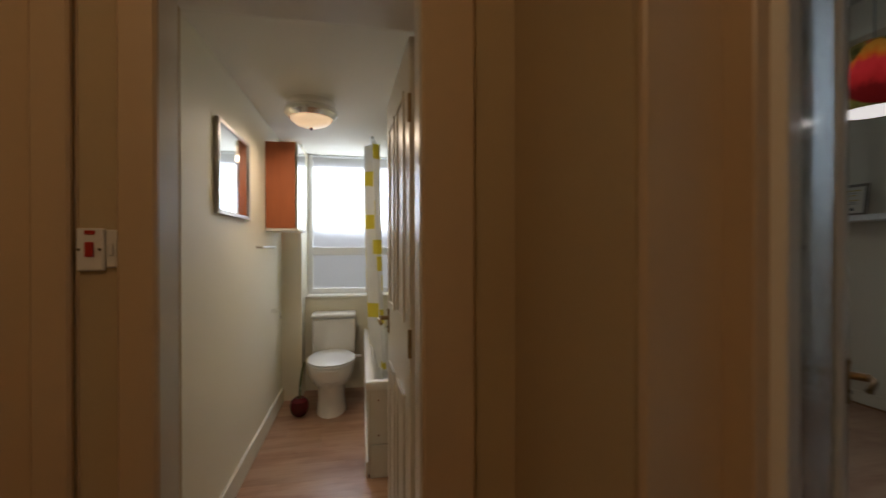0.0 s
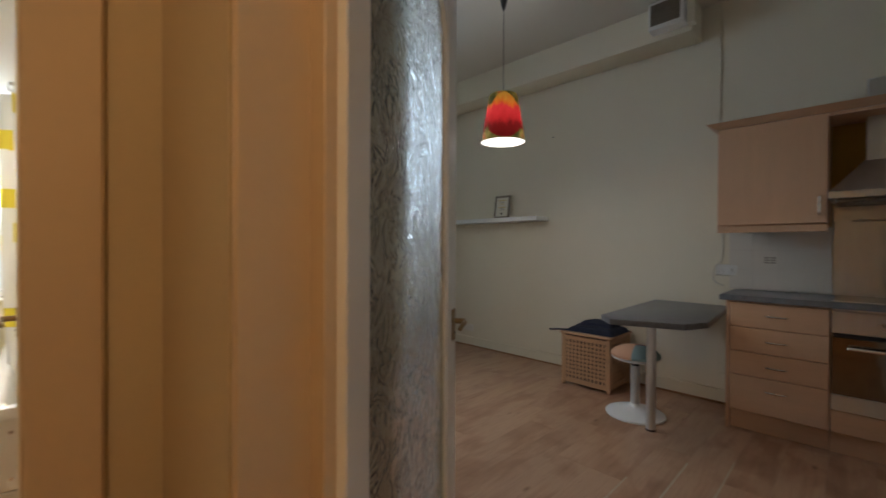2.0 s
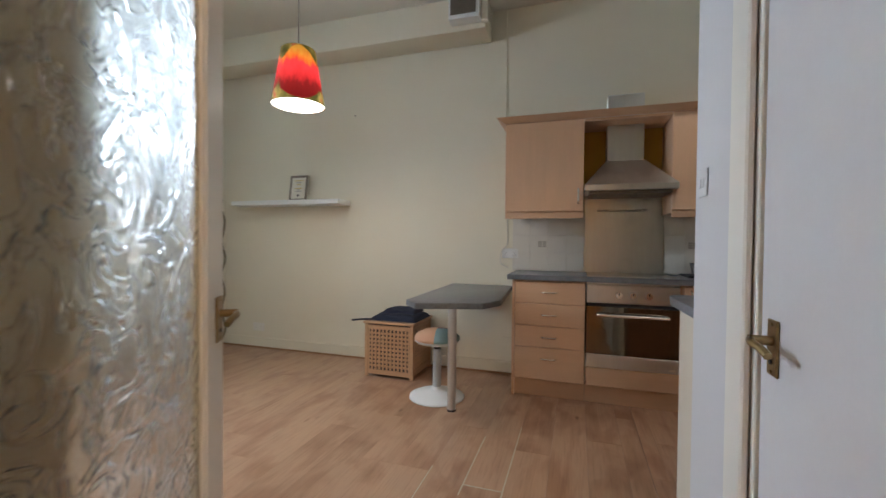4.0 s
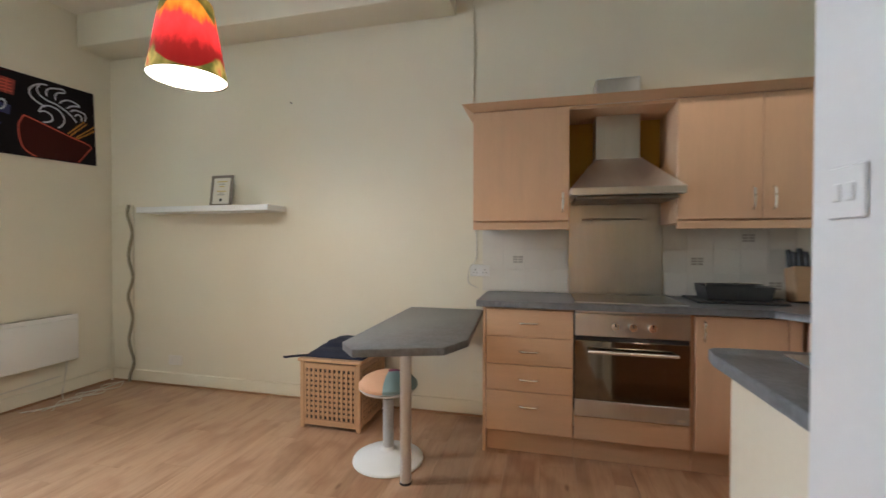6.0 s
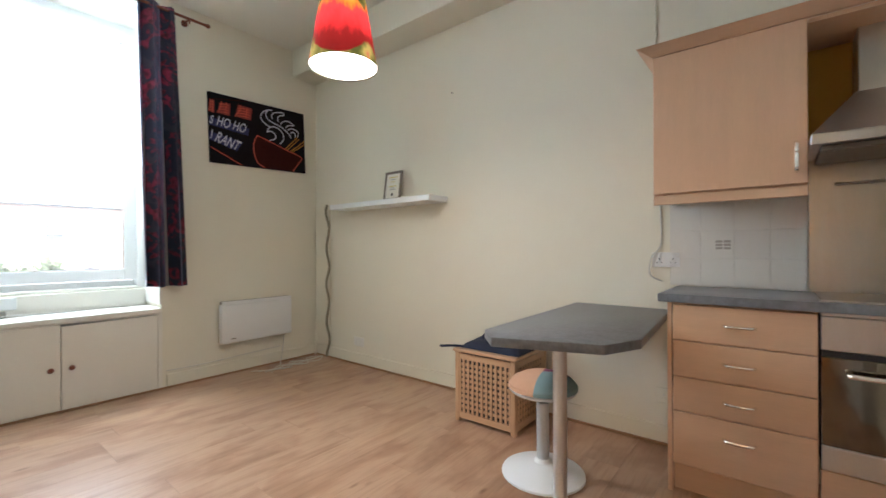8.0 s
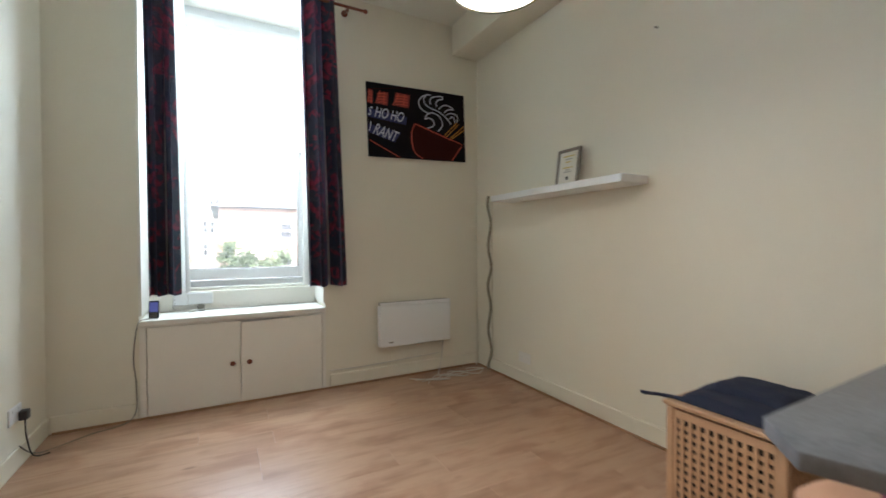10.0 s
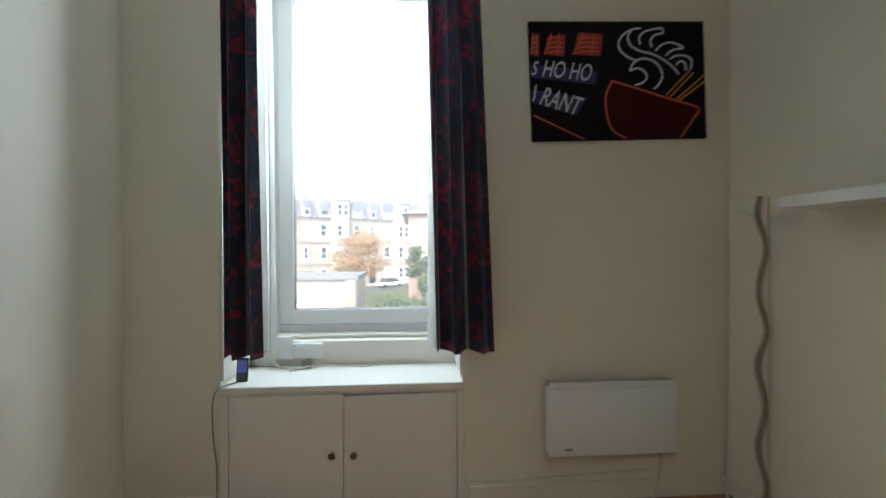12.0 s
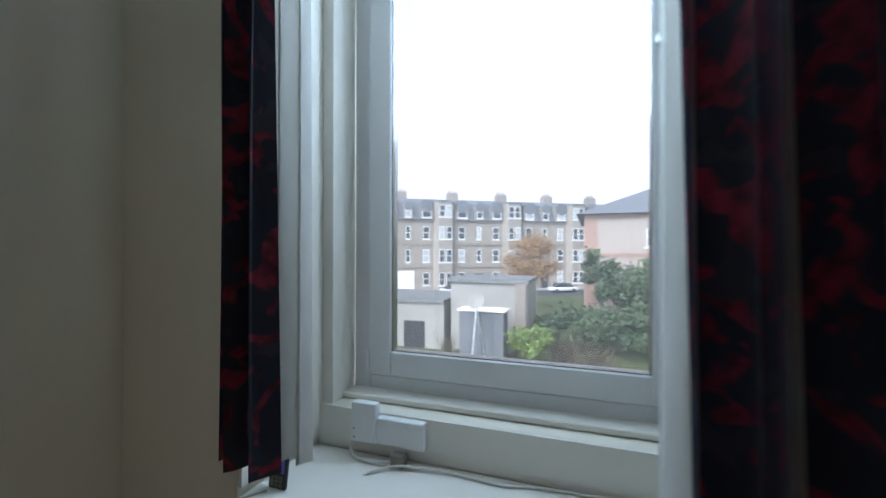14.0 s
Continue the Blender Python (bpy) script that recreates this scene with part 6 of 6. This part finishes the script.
def sash_parts(parent, x, y, z, w, h):
    """One sash window in a far wall that faces the room."""
    wd = part("window", boxes((x - w / 2 - 0.12, x + w / 2 + 0.12, y - 0.06, y + 0.02, z - 0.16, z - 0.02), (x - w / 2, x - w / 2 + 0.09, y - 0.03, y + 0.03, z, z + h), (x + w / 2 - 0.09, x + w / 2, y - 0.03, y + 0.03, z, z + h),
                              (x - w / 2 + 0.0905, x + w / 2 - 0.0905, y - 0.03, y + 0.03, z + h - 0.1, z + h), (x - w / 2 + 0.0905, x + w / 2 - 0.0905, y - 0.03, y + 0.03, z, z + 0.1),
                              (x - w / 2 + 0.0905, x + w / 2 - 0.0905, y - 0.03, y + 0.03, z + h / 2 - 0.05, z + h / 2 + 0.05)), SASHWHITE, parent)
    part("pane", bx(x - w / 2 + 0.05, x + w / 2 - 0.05, y + 0.0, y + 0.012, z + 0.05, z + h - 0.05), PALEPANE if int(abs(x) * 7 + abs(z) * 3) % 3 == 0 else DARKPANE, wd)


tn = thing("tenement", (-20, 66, GZ), "blond sandstone tenement of four storeys with dormers", "building")
TX0, TX1, TY = -46.0, 16.0, 66.0
part("wall", bx(TX0, TX1, TY, TY + 10, GZ, GZ + 10.6), STONE, tn)
for z in (GZ + 3.5, GZ + 6.9, GZ + 10.4):
    part("string_course", bx(TX0, TX1, TY - 0.16, TY - 0.002, z, z + 0.28), STONE2, tn)
bm = bmesh.new()
pr = [(TY - 0.3, GZ + 10.7), (TY + 1.0, GZ + 13.4), (TY + 3.5, GZ + 14.2), (TY + 8, GZ + 14.0), (TY + 10, GZ + 10.7)]
va = [bm.verts.new((TX0, y, z)) for y, z in pr]
vb = [bm.verts.new((TX1, y, z)) for y, z in pr]
bm.faces.new(va)
bm.faces.new(vb[::-1])
for i in range(len(pr)):
    j = (i + 1) % len(pr)
    bm.faces.new((va[i], va[j], vb[j], vb[i]))
part("roof", bm, SLATE, tn)
for x in (-34.0, -29.0, -25.5):
    part("shop_front", bx(x - 2.0, x + 1.2, TY - 0.1, TY - 0.003, GZ + 0.1, GZ + 3.1), SASHWHITE, tn, "white ground floor shop front")
k = 0
x = TX0 + 1.5
while x < TX1 - 1:
    bay = k % 4 == 1
    if bay:
        part("bay", prism(bmesh.new(), [(x - 1.7, TY - 0.002), (x - 1.05, TY - 0.9), (x + 1.05, TY - 0.9), (x + 1.7, TY - 0.002)], GZ, GZ + 13.3), STONE, tn)
        part("bay_roof", prism(bmesh.new(), [(x - 1.8, TY + 1.4), (x - 1.15, TY - 1.05), (x + 1.15, TY - 1.05), (x + 1.8, TY + 1.4)], GZ + 13.31, GZ + 13.55), SLATE, tn)
        for s in range(3):
            for dx in (-0.55, 0.55):
                sash_parts(tn, x + dx, TY - 0.94, GZ + 0.9 + 3.45 * s, 0.85, 1.9)
        for dx in (-0.5, 0.5):
            sash_parts(tn, x + dx, TY - 0.94, GZ + 11.1, 0.85, 1.8)
    else:
        for s in range(3):
            if s == 0 and k % 4 == 3:
                part("door", bx(x - 0.6, x + 0.6, TY - 0.08, TY - 0.002, GZ + 0.2, GZ + 2.6), BLACK, tn, "dark entrance door")
            else:
                sash_parts(tn, x, TY - 0.02, GZ + 0.9 + 3.45 * s, 1.0 if k % 4 != 3 else 0.7, 1.9)
        half = 1.0 if k % 4 != 3 else 0.7
        part("dormer", bx(x - half, x + half, TY - 0.4, TY + 2.4, GZ + 10.72, GZ + 13.0), STONE2, tn)
        sash_parts(tn, x, TY - 0.44, GZ + 11.0, 1.35 * half, 1.85)
        part("dormer_roof", cyl(bmesh.new(), (x, TY - 0.55, GZ + 12.72), (x, TY + 2.6, GZ + 12.72), half * 0.98, n=18), SLATE, tn)
    if k % 3 == 0:
        ch = part("chimney", bx(x + 1.3, x + 3.0, TY + 3.0, TY + 4.2, GZ + 13.4, GZ + 15.2), STONE2, tn)
        for c in range(4):
            part("chimney_pot", cyl(bmesh.new(), (x + 1.55 + 0.4 * c, TY + 3.6, GZ + 15.2), (x + 1.55 + 0.4 * c, TY + 3.6, GZ + 15.75), 0.16, 0.12, n=10), BUFF, ch)
    x += 2.75
    k += 1

# modern brick flats, nearer
bk = thing("brick_flats", (6, 42, GZ), "modern orange and buff brick flats with a hipped roof", "building")
BX0, BX1, BY0, BY1, BH = 1.9, 16.0, 36.0, 52.0, 8.9
part("wall", bx(BX0, BX1, BY0, BY1, GZ, GZ + BH), BUFF, bk)
for z in (GZ + 2.9, GZ + 5.7, GZ + BH - 0.35):
    part("band", bx(BX0 - 0.05, BX1 + 0.05, BY0 - 0.05, BY1, z, z + 0.3), BRICK, bk)
part("corner", bx(BX0 - 0.06, BX0 + 0.9, BY0 - 0.06, BY0 + 0.9, GZ, GZ + BH - 0.4), BRICK, bk)
bm = bmesh.new()
ov_ = 0.6
a = [bm.verts.new(p) for p in ((BX0 - ov_, BY0 - ov_, GZ + BH + 0.01), (BX1 + ov_, BY0 - ov_, GZ + BH + 0.01), (BX1 + ov_, BY1 + ov_, GZ + BH + 0.01), (BX0 - ov_, BY1 + ov_, GZ + BH + 0.01))]
r1, r2 = bm.verts.new((BX0 + 6, (BY0 + BY1) / 2, GZ + BH + 3.0)), bm.verts.new((BX1 - 4, (BY0 + BY1) / 2, GZ + BH + 3.0))
bm.faces.new((a[0], a[1], r2, r1))
bm.faces.new((a[1], a[2], r2))
bm.faces.new((a[2], a[3], r1, r2))
bm.faces.new((a[3], a[0], r1))
bm.faces.new(a[::-1])
part("roof", bm, SLATE, bk)
for s in range(3):
    for x in (6.6, 8.4, 12.2, 14.0):
        sash_parts(bk, x, BY0 - 0.02, GZ + 0.9 + 2.8 * s, 1.05, 1.3)

# outbuildings in the back court
ob1 = thing("outbuilding", (-3.6, 30, GZ), "grey rendered flat-roofed outbuilding", "building")
part("wall", bx(-6.0, -1.2, 28.0, 32.0, GZ, GZ + 4.2), RENDERGREY, ob1)
part("roof", bx(-6.2, -1.1, 27.8, 32.2, GZ + 4.21, GZ + 4.45), FELTROOF, ob1)
part("pier", bx(-1.9, -1.25, 27.6, 27.998, GZ, GZ + 4.2), STONE2, ob1)
ob2 = thing("garage", (-11, 26, GZ), "low grey rendered garage with a felt roof", "building")
part("wall", bx(-12.5, -6.3, 27.5, 33.0, GZ, GZ + 2.9), RENDERGREY, ob2)
part("roof", bx(-12.7, -6.25, 27.3, 33.2, GZ + 2.91, GZ + 3.1), FELTROOF, ob2)
part("door", bx(-9.0, -7.6, 27.42, 27.49, GZ + 0.0, GZ + 1.7), BLACK, ob2)
tk = thing("storage_tank", (-3.26, 25.4, GZ), "blue-grey storage tank with a pale flat lid", "tank")
part("body", bx(-4.50, -2.03, 25.0, 26.2, GZ, GZ + 2.86, bevel=0.04), SLATE, tk)
part("lid", bx(-4.62, -1.92, 24.9, 26.3, GZ + 2.87, GZ + 2.98, bevel=0.03), PLAIN, tk)
for x in (-3.9, -3.27, -2.64):
    part("rib", bx(x - 0.04, x + 0.04, 24.955, 24.998, GZ + 0.1, GZ + 2.8), SLATE, tk)
dsh = thing("satellite_dish", (-3.25, 24.0, GZ), "grey satellite dish on a tripod stand", "satellite dish")
for a in (0.3, 2.4, 4.5):
    part("leg", tube(bmesh.new(), [(-3.25, 24.0, GZ + 3.3), (-3.25 + 0.6 * math.cos(a), 24.0 + 0.6 * math.sin(a), GZ)], 0.04, 8), STEEL, dsh)
bm = lathe(bmesh.new(), (0, 0, 0), [(0, 0.0), (0.2, 0.02), (0.38, 0.09), (0.46, 0.14), (0.45, 0.155), (0.36, 0.11), (0.18, 0.04), (0, 0.02)], 24)
bm.transform(Matrix.Translation((-3.25, 24.0, GZ + 3.55)) @ Matrix.Rotation(radians(65), 4, "X"))
part("dish", bm, RENDERGREY, dsh)


def tree(name, x, y, h, spread, leafmat, label, n, trunk=0.16, size=0.22, low=0.3, seed=1):
    rnd = random.Random(seed)
    e = thing(name, (x, y, GZ), label, "tree" if name == "tree" else "bush")
    bm = bmesh.new()
    cyl(bm, (x, y, GZ - 0.05), (x + 0.1, y, GZ + h * 0.55), trunk, trunk * 0.5, n=10)
    tips = []
    for k in range(11):
        a, s = rnd.uniform(0, 6.28), rnd.uniform(0.35, 0.95)
        z0 = GZ + h * rnd.uniform(low, 0.55)
        p = (x + 0.05, y, z0)
        q = (x + spread * s * math.cos(a), y + spread * s * math.sin(a), GZ + h * rnd.uniform(max(low + 0.1, 0.4), 0.98))
        cyl(bm, p, q, trunk * 0.32, trunk * 0.08, n=6)
        tips.append(q)
    part("trunk", bm, BARK, e)
    vs, fs = [], []
    for k in range(n):
        c = tips[k % len(tips)]
        r = spread * 0.42
        p = Vector(c) + Vector((rnd.gauss(0, 1), rnd.gauss(0, 1), rnd.gauss(0, 0.75))) * r * 0.62
        if p.z < GZ + 0.1:
            p.z = GZ + 0.1 + rnd.random() * 0.3
        u = Vector((rnd.uniform(-1, 1), rnd.uniform(-1, 1), rnd.uniform(-1, 1))).normalized()
        w = u.orthogonal().normalized()
        s = size * rnd.uniform(0.6, 1.3)
        i = len(vs)
        vs += [p - u * s, p + w * s * 0.5, p + u * s, p - w * s * 0.5]
        fs.append((i, i + 1, i + 2, i + 3))
    me = bpy.data.meshes.new("crown")
    me.from_pydata([v - Vector((x, y, GZ)) for v in vs], [], fs)
    me.materials.append(leafmat)
    c = new("crown", me)
    c.parent = e
    return e


tree("tree", -3.9, 47.0, 7.4, 2.5, AUTUMN, "round-headed tree in orange autumn leaf", 5200, size=0.15, low=0.35, seed=4)
tree("tree", 2.9, 33.0, 6.1, 1.0, LEAF, "thin dark green tree beside the flats", 1500, size=0.2, seed=6)
tree("tree", 5.6, 33.0, 5.8, 1.5, LEAF, "thin dark green tree beside the flats", 1500, size=0.2, seed=7)
for k, (x, y, h, s) in enumerate(((0.3, 31.0, 1.9, 1.2), (1.9, 30.0, 2.3, 1.4), (3.6, 29.5, 2.5, 1.5), (5.6, 29.0, 2.8, 1.6), (7.6, 29.0, 2.6, 1.5))):
    tree("bush", x, y, h, s, LEAF, "dense dark green hedge bush", 1500, 0.08, 0.16, 0.05, 30 + k)
tree("bush", -0.75, 25.5, 2.0, 0.95, LIME, "small bright green bush", 1300, 0.05, 0.10, 0.05, 50)
def bare_shrub(x, y, h, spread, n, seed):
    """A leafless shrub: thin twigs fanning out of the ground, each forked once."""
    rnd = random.Random(seed)
    e = thing("bare_shrub", (x, y, GZ), "leafless brown shrub of thin tangled twigs", "bush", "bare shrubs")
    bm = bmesh.new()
    for k in range(n):
        p = Vector((x + rnd.gauss(0, spread * 0.3), y + rnd.gauss(0, 0.3), GZ))
        q = p + Vector((rnd.gauss(0, spread * 0.35), rnd.gauss(0, 0.3), h * rnd.uniform(0.45, 1.0)))
        m = p.lerp(q, 0.55) + Vector((rnd.gauss(0, 0.08), 0, 0))
        cyl(bm, p, m, 0.022, 0.014, n=4)
        cyl(bm, m, q, 0.014, 0.005, n=4)
        cyl(bm, m, m + Vector((rnd.gauss(0, 0.35), rnd.gauss(0, 0.2), h * rnd.uniform(0.15, 0.4))), 0.011, 0.004, n=4)
    part("twigs", bm, BARK, e)


bare_shrub(0.9, 26.5, 1.9, 1.3, 70, 61)
bare_shrub(-1.6, 26.6, 2.2, 0.7, 45, 62)
bare_shrub(2.6, 26.0, 1.6, 1.4, 60, 63)
bare_shrub(-5.4, 25.6, 1.7, 0.7, 35, 64)
CARS = []
for x, y, mt, lb in ((-15.5, 59.5, CARGREY, "dark grey parked car"), (-11.0, 61.5, CARGREY, "dark grey parked car"), (-3.4, 60.0, CARWHITE, "silver parked car"), (-19.5, 60.5, CARWHITE, "white parked car")):
    car = thing("car", (x, y, GZ), lb + " at the kerb of the street", "car", "parked cars")
    CARS.append(car)
    body = bx(x - 2.1, x + 2.1, y - 0.85, y + 0.85, GZ + 0.3, GZ + 0.85, bevel=0.18, seg=3)
    part("body", body, mt, car)
    bm = bmesh.new()
    pr = [(x - 1.5, GZ + 0.84), (x - 0.9, GZ + 1.42), (x + 0.7, GZ + 1.42), (x + 1.4, GZ + 0.84)]
    va = [bm.verts.new((px, y - 0.75, pz)) for px, pz in pr]
    vb = [bm.verts.new((px, y + 0.75, pz)) for px, pz in pr]
    bm.faces.new(va)
    bm.faces.new(vb[::-1])
    for i in range(4):
        bm.faces.new((va[i], va[(i + 1) % 4], vb[(i + 1) % 4], vb[i]))
    part("cabin", bm, DARKPANE, car, "dark glazed cabin")
    for dx in (-1.3, 1.3):
        for dy in (-0.8, 0.8):
            part("wheel", cyl(bmesh.new(), (x + dx, y + dy - 0.1, GZ + 0.33), (x + dx, y + dy + 0.1, GZ + 0.33), 0.31, n=18), TYRE, car)

# the far street runs askew to the house
SKEW = Matrix.Translation((-12.4, 66.0, 0.0)) @ Matrix.Rotation(radians(33), 4, "Z") @ Matrix.Translation((12.4, -66.0, 0.0))
for o in [tn, far_road, far_pavement] + CARS:
    o.matrix_world = SKEW @ Matrix.Translation(o.location)

# ---- wall tiles behind the worktop ----
grout = single("wall_tiles", boxes((EAST - 0.006, EAST - 0.001, 0.032, 0.625, 0.921, 1.384), (EAST - 0.006, EAST - 0.001, SOUTH + 0.001, -0.557, 0.921, 1.384)), GROUT, "white glazed wall tiles with small grey motifs", "tiles", ST)
tiles = {}
def tile(y0, y1, z0, z1):
    w, h = round(y1 - y0, 3), round(z1 - z0, 3)
    if (w, h) not in tiles:
        bm = boxes((-0.010, -0.0062, 0.0, w, 0.0, h), bevel=0.001)
        tiles[w, h] = to_mesh("tile", bm, TILE, False)
    o = new("tile", tiles[w, h])
    o.parent = grout
    o.location = Vector((EAST, y0, z0)) - ORG[grout.name]


P = 0.15
def tile_run(y0, y1, step):
    y = y0
    while (y1 - y) * step > 0.02:
        e_ = y + step * P
        if (e_ - y1) * step > 0:
            e_ = y1
        lo_, hi_ = min(y, e_) + 0.0008, max(y, e_) - 0.0008
        for z in (0.925, 1.075, 1.225):
            tile(lo_, hi_, z + 0.0008, min(z + P, 1.383) - 0.0008)
        y = e_


tile_run(0.624, 0.034, -1)
tile_run(-0.558, SOUTH + 0.004, -1)
for y, z in ((0.372, 1.149), (-0.766, 1.149), (-1.053, 1.299), (-1.20, 1.0)):
    for i in range(3):
        for j in range(2):
            o = part("tile_motif", bx(EAST - 0.0113, EAST - 0.0101, y - 0.034 + 0.037 * j, y - 0.003 + 0.037 * j, z - 0.025 + 0.018 * i, z - 0.012 + 0.018 * i), TILEGREY, grout)

# ---- laminate boards ----
boards = {}
def board(x0, x1, y0, y1):
    w, h = round(x1 - x0, 2), round(y1 - y0, 3)
    if (w, h) not in boards:
        bm = boxes((0.0, w - 0.0012, 0.0, h - 0.0014, -0.011, 0.0))
        boards[w, h] = to_mesh("floor_board", bm, FLOORM, False)
    o = new("floor_board", boards[w, h])
    o.parent = floor
    o.location = Vector((x0, y0, 0.0)) - ORG[floor.name]


rnd = random.Random(7)
BW, BLN, FIRST = 0.1915, 1.25, 0.402
def lay(x0, x1, y0, y1):
    y = FIRST + BW * math.floor((y0 - FIRST) / BW)
    while y < y1 - 0.01:
        lo, yy = max(y, y0), min(y + BW, y1)
        x = x0 - rnd.randrange(0, 25) * 0.05
        if abs(y - FIRST) < 0.02 and x0 > 0:
            x = 2.385 - 2 * BLN
        while x < x1:
            a, b = max(x, x0), min(x + BLN, x1)
            if b - a > 0.03:
                board(a, b, lo, yy)
            x += BLN
        y += BW


lay(2.038, 4.136, -1.75, -0.282)
lay(0.60, 4.136, -0.28, NORTH)
lay(-1.70, 0.60, -1.00, 1.05)
lay(-0.60, 0.83, 1.05, 4.05)
# worn, pale filler in a few joints
FILLER = material("pale_joint_filler", (0.60, 0.55, 0.42), 0.8, var=0.15, scale=30)
for x0, x1, y0, y1 in ((2.30, 2.90, 0.589, 0.5965), (2.30, 3.10, 0.3985, 0.4055), (2.380, 2.388, 0.406, 0.5885), (2.19, 2.50, 0.782, 0.787)):
    part("joint_filler", bx(x0, x1, y0, y1, -0.004, 0.0004), FILLER, floor)
